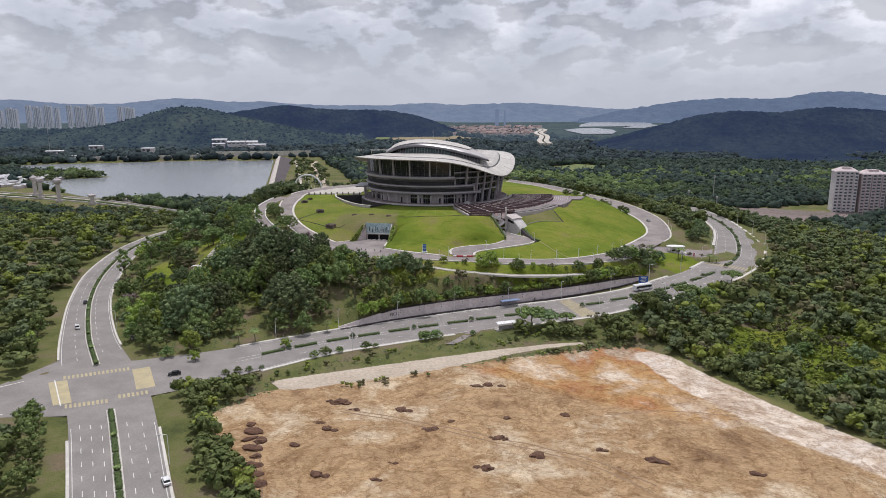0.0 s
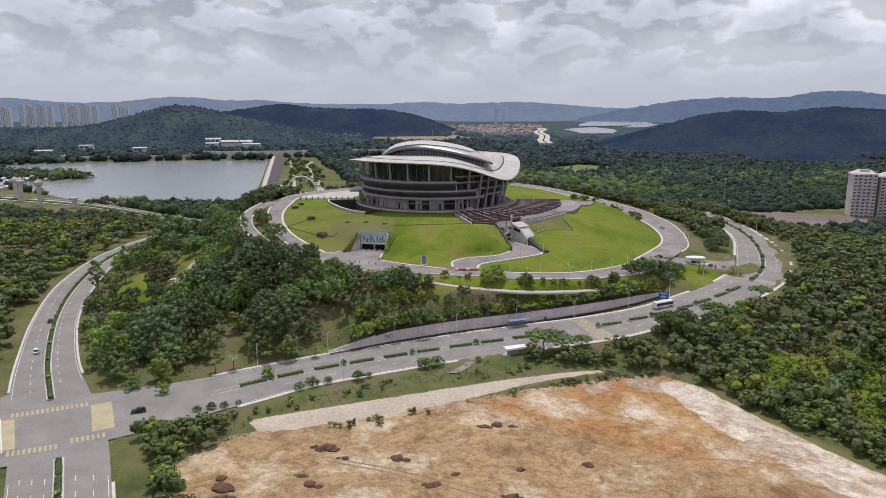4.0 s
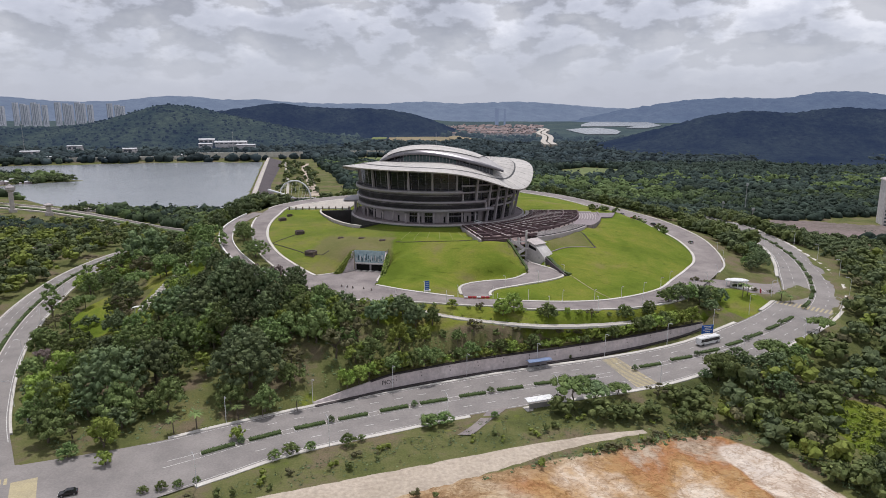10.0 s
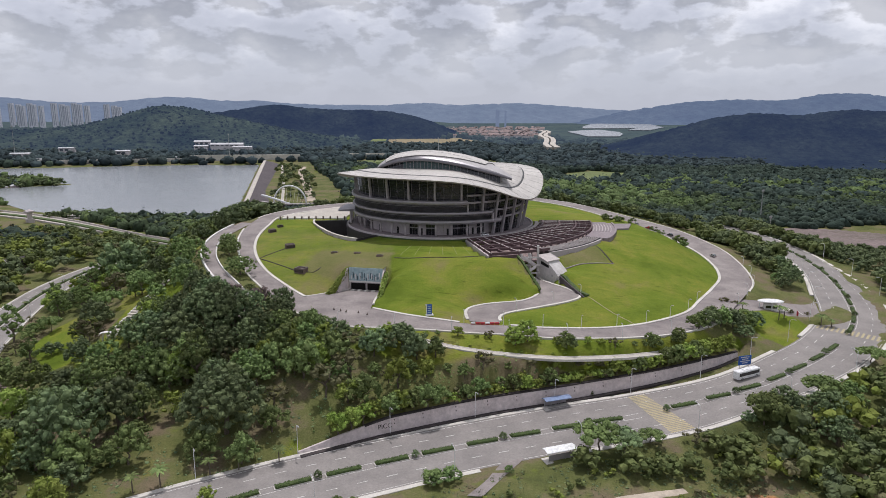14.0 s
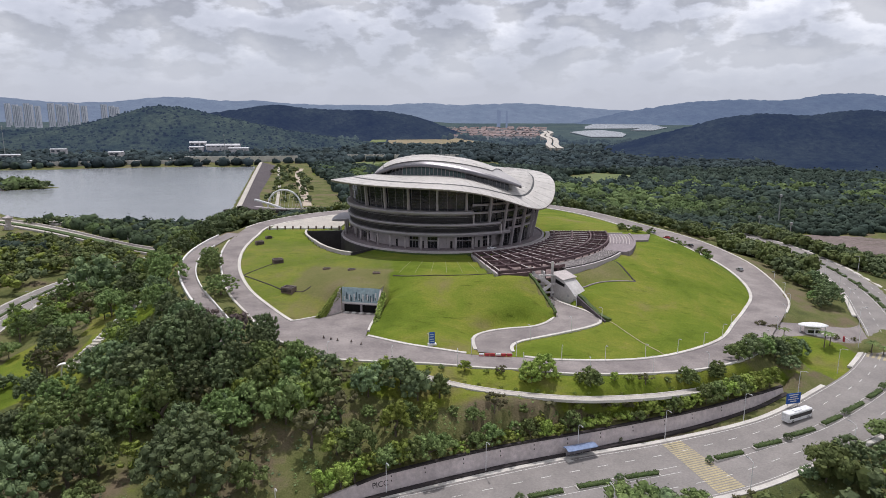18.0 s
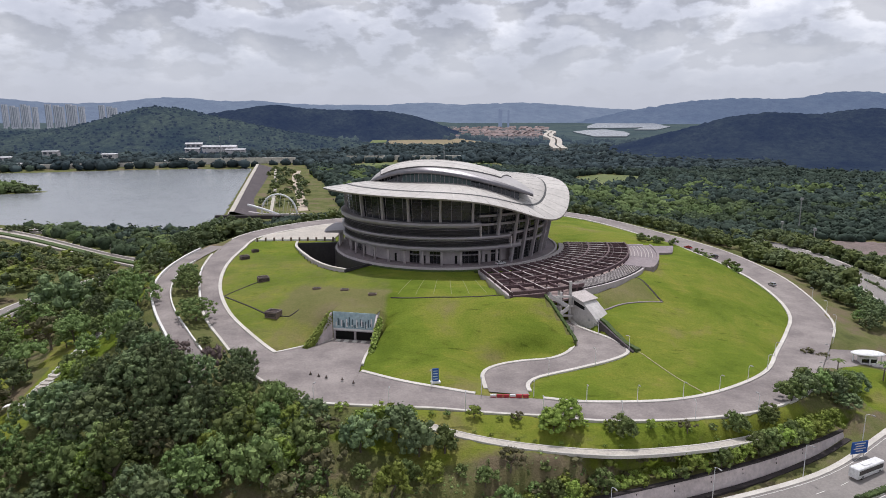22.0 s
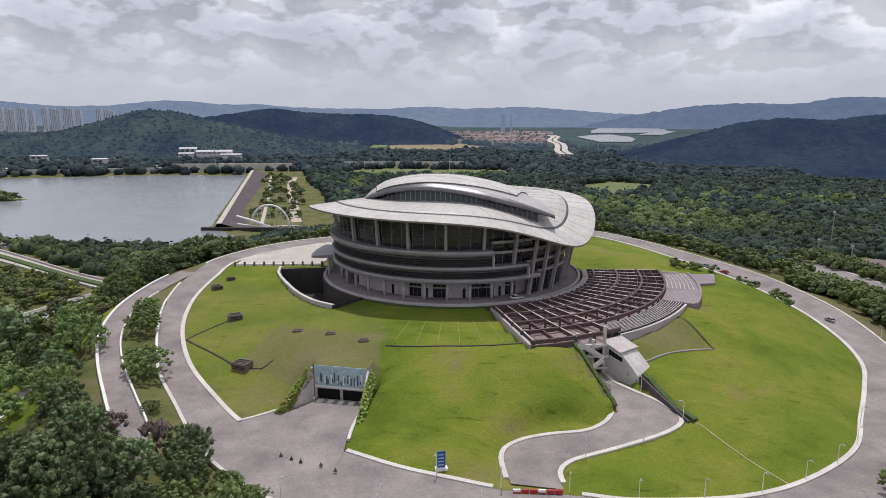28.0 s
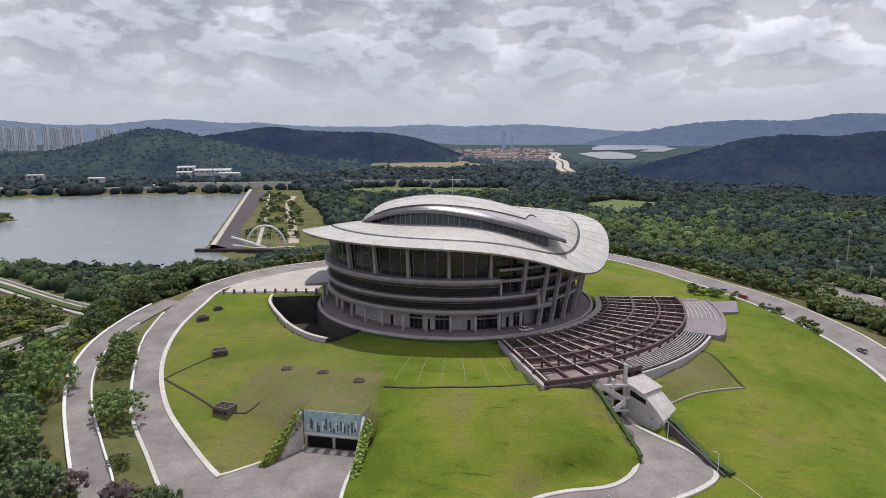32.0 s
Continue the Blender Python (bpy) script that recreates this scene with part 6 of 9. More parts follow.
def wood(poly, spacing, kinds, size, gaps=(), skip=0.0, margin=3.0, group="woodland trees", near=0):
    n = 0
    for x, y in spread_points(poly, spacing):
        if TREE_RNG.random() < skip or any(math.hypot(x - a, y - b) < r for a, b, r in gaps):
            continue
        if x < -0.72 * (y + 420) - 22 or x > 0.78 * (y + 420) + 22 or on_road(x, y, margin):
            continue
        d = np.hypot(WALL_LINE[:, 0] - x, WALL_LINE[:, 1] - y).min()
        if d < 3.2:
            continue
        key = kinds[TREE_RNG.integers(len(kinds))]
        r, h = TREE_RNG.uniform(*size) * (0.45 if key.startswith("bush") else 1), TREE_RNG.uniform(0.85, 1.15)
        if n < near:
            plant(key, x, y, r, h=h, group=group)
        else:
            plant_far(key, x, y, r, h)
        n += 1
    return n


D3, M3 = ["dark0", "dark1", "dark2"], ["mid0", "mid1", "mid2"]
GLADES = [(-67, -133, 7), (-70, -142, 8), (-74, -152, 8), (-66, -122, 6), (-38, -142, 8), (-34, -139, 7), (-29, -130, 6), (-50, -150, 6), (-95, -160, 6), (-84, -160, 6)]
# woods on the hill's south-west foot
STAND = []
for _k, _x, _y, _r in (("dome0", -99, -137, 11.9), ("dome1", -88, -128, 9.4), ("dome3", -103, -107, 8.2), ("dome2", -55, -134, 12.6), ("dome0", -59, -121, 8.2), ("dome1", -81, -93, 10.3), ("dome2", -96, -82, 9.2), ("dome0", -74, -80, 9.1), ("dome1", -57, -97, 7.0), ("mid0", -43, -102, 5.7), ("cone0", -70, -110, 5.2), ("mid1", -36, -114, 6.0), ("mid2", -50, -116, 5.8), ("olive0", -28, -122, 5.6), ("mid0", -28, -107, 5.3), ("dark0", -14, -106, 5.0), ("dark1", -5, -103, 5.6), ("dark2", 0, -107, 4.7), ("mid1", -16, -125, 5.0), ("olive0", -21, -114, 4.6), ("mid2", -141, -96, 6.2), ("light0", -120, -140, 6.1), ("light1", -110, -147, 5.6), ("mid0", -106, -163, 6.1), ("dome3", -127, -102, 7.3), ("light0", -89, -166, 4.6), ("olive0", -100, -161, 3.0), ("purple0", -136, -107, 4.4), ("mid1", -78, -146, 5.1), ("mid2", -82, -124, 5.3), ("dark0", -146, 23, 10.9), ("dome3", -101, -16, 7.5), ("dome3", -128, -63, 5.6), ("olive0", -132, -19, 6.7), ("dark1", -123, -78, 3.0), ("dome2", -76, -100, 5.9), ("mid0", -82, -106, 5.9), ("mid1", -46, -109, 5.0), ("light1", -6, -119, 4.3), ("mid2", 6, -107, 3.6), ("dome0", -114, -107, 6.9), ("dome3", -116, -120, 6.6), ("light0", -122, -121, 5.6), ("mid0", -91, -150, 6.4), ("dome1", -102, -147, 6.0), ("mid1", -133, -119, 5.2), ("mid2", -117, -152, 4.0), ("mid0", -42, -134, 4.6), ("mid1", -59, -145, 4.6), ("mid2", -48, -146, 5.0), ("dome1", -60, -82, 6.6), ("dome2", -68, -88, 7), ("dome0", -86, -74, 7), ("dome3", -46, -92, 6), ("purple0", -70, -66, 4.4), ("mid1", -36, -92, 4.2), ("dark1", -26, -97, 4.2)):
    plant(_k, _x, _y, _r, h=TREE_RNG.uniform(1.1, 1.35), group="woodland trees")
    STAND.append((_x, _y, _r * 0.85))
wood([(-103, -167), (-70, -158), (-36, -141), (-22, -128), (-14, -108), (-34, -96), (-60, -82), (-72, -70), (-92, -50), (-110, -70), (-138, -104), (-124, -140)], 7.5, D3 + M3 + ["cone0", "light1", "mid1", "olive0"], (3.2, 5.2), GLADES + STAND, 0.3, near=70)
wood([(-30, -96), (-14, -110), (0, -112), (6, -104), (-6, -95)], 6.0, ["mid0", "light0", "olive0"], (2.4, 3.8), STAND, near=20)
# garden slope west of the hill
wood([(-148, -104), (-112, -70), (-104, -20), (-108, 40), (-112, 70), (-176, 60), (-175, 0), (-162, -60)], 7.4, M3 + ["dark0", "olive0", "light0", "light1", "cone0", "flat0"], (2.6, 4.6), [(-143, -62, 7), (-150, -30, 7), (-138, -20, 7), (-116, -14, 8), (-113, 10, 7), (-122, -52, 7), (-132, -76, 8), (-112, 36, 6), (-120, -34, 6), (-124, -62, 6), (-130, -12, 6), (-141, -45, 11), (-145, -58, 10), (-134, -34, 7), (-112, -34, 6), (-114, -48, 6), (-116, -62, 6), (-115, -76, 6)] + STAND, 0.3, near=60, margin=2.2)
# west of the avenue
wood([(-142, -186), (-161, -131), (-181, -83), (-198, -20), (-205, 40), (-199, 100), (-260, 150), (-370, 150), (-370, -60), (-240, -230)], 9.8, M3 + D3 + ["light0", "light1", "flat0", "flat1"], (3.6, 6.2), [(-190, -130, 12), (-200, -112, 10), (-178, -152, 9), (-262, 30, 18), (-240, 48, 10), (-270, 158, 12), (-310, 160, 14)], 0.08)
wood([(-118, -236), (-104, -262), (-80, -316), (-170, -316), (-190, -262), (-150, -238)], 7.5, M3 + D3, (3.4, 5.2))
wood([(-84, -201), (-70, -228), (-50, -268), (-30, -310), (-22, -310), (-42, -264), (-64, -226), (-56, -203)], 5.6, M3 + ["mid0", "light0"], (2.6, 4.0), margin=1.5)
# east of the clearing
EAST = [(138, -165, 13), (150, -150, 12), (164, -142, 11), (157, -180, 13), (148, -201, 11), (172, -164, 13), (178, -190, 13), (194, -174, 12), (205, -190, 12), (168, -214, 11), (190, -208, 11), (230, -190, 12), (214, -160, 9)]
wood([(108, -124), (140, -106), (170, -86), (196, -58), (216, -26), (232, 10), (290, 60), (350, 60), (350, -230), (150, -262), (141, -250), (121, -208), (107, -170), (93, -153), (97, -140)], 8.4, M3 + D3 + ["light1", "mid1", "olive0"], (3.4, 5.4), EAST, 0.05, margin=5.0)
for _k, _x, _y, _r in (("round0", 139, -172, 4.6), ("dark1", 147, -176, 4.2), ("round0", 158, -168, 3.6), ("mid1", 166, -160, 3.8), ("olive0", 160, -152, 4.4), ("olive0", 170, -168, 4.4), ("dark0", 176, -178, 4.6), ("mid2", 150, -206, 4.0), ("flat0", 103, -134, 6.0), ("dome1", 112, -130, 6.4), ("dome0", 124, -130, 6.2), ("dome3", 135, -124, 5.8), ("dome1", 122, -140, 6.0)):
    plant(_k, _x, _y, _r, h=1.15, group="wood edge trees")
wood([(96, -146), (108, -168), (122, -208), (142, -250), (152, -262), (160, -250), (132, -200), (116, -160), (106, -142)], 4.6, ["bush0", "bush1", "mid0", "light0"], (2.4, 3.8), margin=1.5)
wood([(132, -196), (130, -152), (160, -132), (200, -130), (235, -160), (200, -220), (150, -240)], 3.6, ["bush0", "bush1", "bush1", "bush1"], (2.2, 4.8), (), 0.15)
wood([(236, 20), (248, 120), (252, 160), (300, 160), (350, 125), (350, 66), (292, 62)], 8.0, D3, (2.8, 4.2), (), 0.05)
# behind the hill
wood([(-106, 78), (-96, 100), (-72, 132), (-62, 152), (-106, 182), (-150, 140), (-140, 90)], 8.0, D3 + ["dome0", "dome1", "flat0"], (4.6, 7.0), [(-75, 148, 24), (-88, 165, 24), (-66, 132, 14)])
wood([(-58, 156), (60, 188), (128, 168), (176, 118), (205, 180), (110, 250), (-60, 250), (-110, 190)], 10.5, D3 + M3, (3.6, 5.2), [(-105, 262, 34), (-92, 230, 20), (-80, 250, 24)])
# between the drive and the boulevard on the east
wood([(180, 8), (184, 30), (203, 50), (194, 16)], 5.0, ["mid0", "dark1", "dark0", "bush1", "mid2"], (3.0, 4.4), margin=1.2)
wood([(183, 28), (190, 80), (182, 104), (202, 120), (209, 96), (205, 46)], 5.2, ["mid0", "dark1", "dark0", "mid1", "mid2"], (4.4, 5.8), margin=1.2)
wood([(222, 128), (216, 200), (262, 210), (262, 120), (246, 60), (238, 60)], 6.0, ["mid0", "dark1", "dark0", "mid2"], (4.2, 5.6), margin=0.4)
wood([(176, 118), (160, 140), (150, 150), (190, 160), (210, 130)], 7, M3, (3, 4.5))
# shrubs and small trees along the top of the retaining wall
for _i in range(0, len(WALL_LINE) - 2, 2):
    _p, _s = WALL_LINE[_i], left_of(WALL_LINE)[_i]
    if _p[0] < -22:
        continue
    _k = TREE_RNG.uniform(2.0, 3.4)
    _big = _p[0] > 84 or _p[0] < 6
    plant_far(["bush0", "bush1", "olive0", "bush2", "light0"][TREE_RNG.integers(5)], _p[0] + _s[0] * (_k + 3.2), _p[1] + _s[1] * (_k + 3.2), TREE_RNG.uniform(1.6, 2.6))
    plant(["light0", "mid1", "light1", "light0", "mid0"][TREE_RNG.integers(5)] if _big else ["bush1", "bush0", "light0", "bush1", "mid1"][TREE_RNG.integers(5)], _p[0] + _s[0] * _k, _p[1] + _s[1] * _k, TREE_RNG.uniform(2.8, 3.7) * (1.1 if _big else 0.9), z=WALL_TOP[_i], group="shrubs on the wall top", h=1.15)
# rough scrub between the boulevard and the clearing
wood([(-66, -200), (-40, -184), (0, -166), (-2, -172), (-38, -192), (-56, -204)], 4.2, ["bush0", "bush1", "bush2"], (3.0, 5.4), (), 0.45, 1.0)
wood([(-30, -203), (14, -189.5), (42, -175), (70, -164), (88, -160), (70, -168), (36, -179), (10, -192), (-20, -206)], 3.4, ["bush0", "bush1", "bush0", "bush2"], (2.8, 5.0), (), 0.2, 1.0)
wood([(40, -152), (60, -148), (86, -143), (98, -146), (90, -158), (72, -160), (50, -160)], 4.2, ["bush0", "bush1", "mid1"], (2.6, 4.2), (), 0.15, 1.5)
wood([(12, -168), (44, -156), (44, -162), (16, -172)], 4, ["bush0", "bush1"], (3.0, 4.8), (), 0.3, 1.0)
# single trees that stand out
for _k, _x, _y, _r, _h in (("dome3", -75.5, -31.5, 6.6, 0.95), ("dome3", -87.3, -4, 5.6, 0.95), ("round0", -89.5, 4.5, 4.4, 0.95), ("dome3", -91.8, 13, 4.4, 0.95), ("dome3", -66.5, -51.5, 2.5, 0.8), ("round0", 50.5, -102.2, 3.4, 1.15), ("round1", 33, -101.5, 3.6, 1.0), ("round1", 37.5, -99.5, 3.8, 1.1), ("round0", 82.2, -96, 3.3, 1.1), ("round0", 92.5, -91.5, 3.2, 1.1),
                           ("olive0", 68, -99, 2.2, 1.0), ("olive0", 25, -97.5, 1.8, 1.0), ("mid0", 104, -83, 4.0, 1.2), ("dark1", 109, -80, 4.2, 1.2), ("mid2", 115, -77, 4.2, 1.2), ("dark0", 121, -74, 4.4, 1.2), ("mid1", 127, -71, 4.2, 1.15), ("dark2", 133, -68, 3.6, 1.1), ("mid0", 113, -73, 3.6, 1.2), ("dark0", 124, -78, 3.4, 1.0),
                           ("flat0", 50, -146.5, 6.4, 1.0), ("flat1", 57, -147.5, 5.6, 0.95), ("flat0", 66, -142, 3.8, 0.8), ("olive0", 79, -142.5, 3.2, 0.8), ("bush0", 84, -141, 2.2, 1.0), ("dark0", 99, -133.5, 2.4, 0.9), ("flat0", 127, -121, 5.6, 0.9), ("flat0", 160, -98, 5.0, 0.9),
                           ("dome0", 180, -9, 6.4, 1.15), ("dome2", 187, 6, 5.6, 1.1), ("dome1", 191, 22, 5.6, 1.1), ("dark1", 174, -14, 3.6, 1.0), ("mid0", 186, 4, 3.6, 1.0), ("mid1", 175, -6, 3.0, 1.0), ("light0", -52, -163, 2.6, 1.0), ("light1", -84, -176, 2.4, 1.0), ("mid2", -96, -172, 3.0, 1.0), ("purple0", -58, -71, 4.4, 1.5), ("dome0", -50.3, -73.5, 5.7, 1.5), ("dome2", -48, -83, 5.6, 1.3), ("round0", -39.8, -81.5, 3.0, 0.9), ("dome3", -33.5, -89, 4.0, 0.9), ("dome1", -74, -68, 5.8, 1.4), ("mid0", 4, -158.5, 3.4, 0.8), ("mid1", 8.5, -156.5, 2.8, 0.8)):
    plant(_k, _x, _y, _r, h=_h, group="single trees")
for _k, _x, _y, _r in (("dome0", -112, 92, 8.5), ("dome1", -115, 76, 7.5), ("dome2", -108, 106, 8.5), ("dome1", -104, 120, 8), ("dome0", -122, 104, 7.5), ("dome3", -116, 52, 6.5), ("dark0", -113, 38, 5)):
    plant(_k, _x, _y, _r, h=1.35, group="trees behind the hill")
for _x, _y in spread_points([(-150, 400), (-104, 400), (-132, 600), (-196, 790), (-222, 790)], 21):
    plant_far(["dark0", "mid1", "dark2"][int(abs(_x)) % 3], _x, _y, TREE_RNG.uniform(3.2, 5.4))
# scrubby trees before the lakeside road
wood([(-199, 100), (-172, 128), (-186, 156), (-285, 212), (-300, 200), (-190, 126)], 6.5, M3 + ["light0", "dark0"], (2.4, 4.2), (), 0.1, 2.0)
wood([(-420, 190), (-340, 120), (-205, 96), (-188, 126), (-300, 200), (-400, 246)], 7.2, M3 + ["light0", "olive0", "bush0"], (2.4, 4.0), (), 0.18)
for _k, _x, _y, _r, _h in (("dome0", -64, -85, 7.2, 1.6), ("dome1", -74, -77, 7, 1.6), ("dome2", -54, -93, 6.4, 1.45), ("dome0", -77, -67, 6.6, 1.5), ("dome1", -86, -57, 6.8, 1.45), ("dome3", -95, -44, 6.2, 1.4), ("dome2", -100, -31, 6, 1.3), ("mid0", -107, -12, 5.2, 1.2), ("dome3", -131, 36, 6.5, 1.2), ("mid1", -113, 7, 5.5, 1.2), ("dome0", -122, -2, 6.2, 1.2), ("dome1", -150, 66, 7, 1.2), ("dome3", -140, 20, 6, 1.2), ("mid0", -126, 52, 5.5, 1.2),
                           ("mid0", -116.5, -227, 4.2, 1.2), ("mid1", -110, -240, 4.4, 1.2), ("mid2", -104, -252, 4.4, 1.1), ("mid0", -98, -264, 4.2, 1.2), ("mid1", -150, -172, 4.8, 1.2), ("light0", -155, -160, 4.2, 1.1), ("mid2", -161, -143, 5, 1.2)):
    plant(_k, _x, _y, _r, h=_h, group="slope trees")
for _i, (_x, _y) in enumerate(((-9, -117), (-3, -114), (3, -115), (9, -113), (15, -115), (21, -112.5), (27, -113), (34, -111.5), (6, -119), (-14, -113), (42, -111.5))):
    plant(["olive0", "mid1", "light0", "bush0", "mid0"][_i % 5], _x, _y, 2.3 + 0.5 * (_i % 3), group="bank trees", h=1.15)
# lakeside trees
for _i, (_x, _y) in enumerate(spread_points([(-128, 262), (-165, 245), (-225, 258), (-320, 272), (-322, 282), (-225, 268), (-162, 256), (-130, 276)], 7.5)):
    plant_far(D3[_i % 3], _x, _y, TREE_RNG.uniform(3.0, 4.8), 0.9)
for _x, _y in spread_points([(-520, 492), (-440, 532), (-437, 545), (-520, 566), (-560, 540)], 9):
    plant_far("dark1", _x, _y, TREE_RNG.uniform(4, 6))
wood([(-130, 150), (-180, 170), (-240, 225), (-300, 262), (-310, 270), (-200, 250), (-130, 240), (-110, 190)], 10, ["mid0", "dark0", "flat0", "light0"], (2.6, 4.2), (), 0.4)

for _k, _x, _y, _r, _h in (("round1", -43, -101, 4.0, 1.4), ("round0", -37, -97, 4.4, 1.2), ("round1", -31, -99, 3.8, 1.1), ("dome3", -55, -110, 5.4, 1.3), ("round1", -49.5, -107, 3.2, 1.6), ("round0", -39, -112, 4.6, 1.2), ("round1", -32, -110, 4.0, 1.2), ("dome3", -25, -115, 4.8, 1.0),
                           ("dome1", -64, -99, 6.4, 1.4), ("round1", -76, -106, 5.4, 1.2), ("dome3", -88, -100, 6.4, 1.3), ("dome3", -94, -68, 6.2, 1.3), ("light0", -103, -62, 5.0, 1.1), ("dome3", -105, -78, 6.2, 1.2), ("dome3", -108, -92, 6.2, 1.3), ("dome2", -119, -84, 5.6, 1.3), ("mid0", -108, -42, 4.0, 1.2), ("round0", -107, -52, 4.2, 1.1), ("flat0", -120, -26, 6.4, 1.2), ("flat0", -131, -36, 6.0, 1.2), ("dark1", -128, -50, 5.6, 1.2), ("olive0", -124, -68, 5.2, 1.2)):
    plant(_k, _x, _y, _r, h=_h, group="trees below the drive")

grow_mass()


def undergrowth(name, poly, spacing, size, material, label, seed, keep=1.0, margin=0.6):
    """Low tufts and creepers, too many to count, over rough ground."""
    rng = np.random.default_rng(seed)
    q = spread_points(poly, spacing, 0.5, rng)
    tuft = np.array([noise.noise((x * 0.11, y * 0.11, seed)) for x, y in q])
    q = q[(rng.random(len(q)) < keep) & (tuft > -0.22)]
    ok = [not on_road(x, y, margin) and not (inside(x, y, CLEARING) and inside(x, y + 2.5, CLEARING)) and not inside(x, y, TRACK_BOX) and np.hypot(WALL_LINE[:, 0] - x, WALL_LINE[:, 1] - y).min() > 1.8 for x, y in q]
    q = q[np.array(ok, bool)]
    p = np.array([(x, y, ground_z(x, y) - 0.15) for x, y in q])
    far_wood(name, p, rng.uniform(*size, len(p)), material, label, seed, 13, 0, 0.6, 0.5)


# ---------------------------------------------------------------- far woods
def far_wood(name, pts, sizes, material, label, seed, leaves=0, lobes=4, flat=0.9, core=1.0, soft=False):
    """Crowns that nobody could count: a ragged body, smaller lobes on it and loose leaf tufts."""
    rng = np.random.default_rng(seed)
    V, T, o = [], [], 0
    for rows, rad, (v0, f0) in ((pts, sizes * core, ICO0), (None, None, ICO0)):
        if rows is None:
            if not lobes:
                continue
            own = np.repeat(np.arange(len(pts)), lobes)
            a, e = rng.uniform(0, 2 * math.pi, len(own)), rng.uniform(0.0, 1.3, len(own))
            rad = sizes[own] * rng.uniform(0.38, 0.62, len(own))
            rows = pts[own] + (sizes[own] * rng.uniform(0.55, 0.8, len(own)))[:, None] * np.stack([np.cos(a) * np.cos(e), np.sin(a) * np.cos(e), np.sin(e)], -1)
        n = len(rows)
        k = v0[None] * (0.62 + 0.7 * rng.random((n, len(v0), 1)))
        k = np.einsum("nij,nvj->nvi", np.linalg.qr(rng.normal(size=(n, 3, 3)))[0], k)
        k = k * np.stack([rad, rad, rad * rng.uniform(0.75, 1.1, n) * flat], -1)[:, None]
        k[:, :, 2] += rad[:, None] * 0.35
        V.append((k + rows[:, None]).reshape(-1, 3))
        T.append((f0[None] + (np.arange(n) * len(v0))[:, None, None]).reshape(-1, 3) + o)
        o += n * len(v0)
    V, T, Q = np.concatenate(V), np.concatenate(T), np.zeros((0, 4), int)
    if leaves:
        m = len(pts) * leaves
        own = np.repeat(np.arange(len(pts)), leaves)
        d = rng.normal(size=(m, 3))
        d[:, 2] = np.abs(d[:, 2])
        d /= np.linalg.norm(d, axis=1, keepdims=True)
        c = pts[own] + d * sizes[own, None] * rng.uniform(0.75, 1.2, (m, 1)) + np.stack([0 * sizes[own], 0 * sizes[own], sizes[own] * 0.4], -1)
        u = np.cross(d, rng.normal(size=(m, 3)))
        u /= np.linalg.norm(u, axis=1, keepdims=True)
        w = np.cross(d, u) + d * rng.uniform(-0.7, 0.7, (m, 1))
        q = (sizes[own] * rng.uniform(0.10, 0.24, m))[:, None]
        Q = np.arange(m * 4).reshape(m, 4) + len(V)
        V = np.concatenate([V, np.stack([c - u * q, c + w * q * 0.7, c + u * q, c - w * q * 0.7], 1).reshape(-1, 3)])
    me = tri_quad_mesh(name, V, T, Q, material, soft)
    return tagged(new(name, me), label, "woods", kind="stuff")


VERGE = [(-70, -200), (-40, -183), (0, -164), (30, -152), (80, -140), (106, -130), (98, -150), (90, -161), (62, -171), (36, -180), (14, -188), (-10, -196), (-36, -201), (-52, -208)]
TRACK_BOX = [(-54, -196), (-36, -190), (14, -174), (40, -166.5), (70, -159.5), (70, -163), (40, -174), (13, -189), (-27, -203), (-48, -206)]
undergrowth("verge_scrub", VERGE, 1.7, (0.35, 1.0), LEAF[0], "rough green scrub and creepers on the verge", 81, 0.62)
undergrowth("verge_scrub", VERGE, 2.6, (0.3, 0.8), LEAF[3], "dry brownish weeds on the verge", 82, 0.5)
undergrowth("clearing_scrub", [(-66, -226), (-44, -205), (14, -190), (64, -172), (92, -160), (106, -170), (122, -208), (142, -250), (150, -246), (128, -196), (108, -152), (92, -150), (60, -166), (10, -184), (-40, -198), (-72, -214)], 1.9, (0.5, 1.3), LEAF[0], "green creepers along the cleared plot's rim", 83, 0.7)
undergrowth("glade_scrub", [(132, -196), (128, -156), (150, -132), (180, -128), (200, -150), (190, -215), (152, -236)], 2.0, (0.6, 1.4), LEAF[2], "bright green low creepers in the glade", 84, 0.8)
undergrowth("bank_scrub", [(-30, -134), (-8, -122), (20, -116), (50, -110), (84, -100), (80, -97), (50, -106), (20, -110), (-10, -112), (-34, -128)], 1.6, (0.4, 1.0), LEAF[1], "bright shrubs and weeds on the bank above the wall", 85, 0.6)
undergrowth("wood_floor", [(-104, -170), (-60, -155), (-34, -142), (-20, -130), (-16, -112), (-50, -100), (-90, -90), (-125, -110), (-118, -145)], 2.4, (0.4, 1.2), LEAF[0], "patchy undergrowth between the trees", 86, 0.6)


def far_points(seed, y0, y1, x0, x1, spacing, keep):
    rng = np.random.default_rng(seed)
    gx, gy = np.meshgrid(np.arange(x0, x1, spacing), np.arange(y0, y1, spacing * 0.87))
    x = gx.ravel() + rng.uniform(-.5, .5, gx.size) * spacing
    y = gy.ravel() + rng.uniform(-.5, .5, gx.size) * spacing
    ok = keep(x, y)
    x, y = x[ok], y[ok]
    return np.stack([x, y, height(x, y)], -1), spacing * rng.uniform(0.5, 0.85, len(x))


MEADOW_A = [(205, 632), (250, 610), (330, 690), (352, 740), (290, 790), (235, 740)]
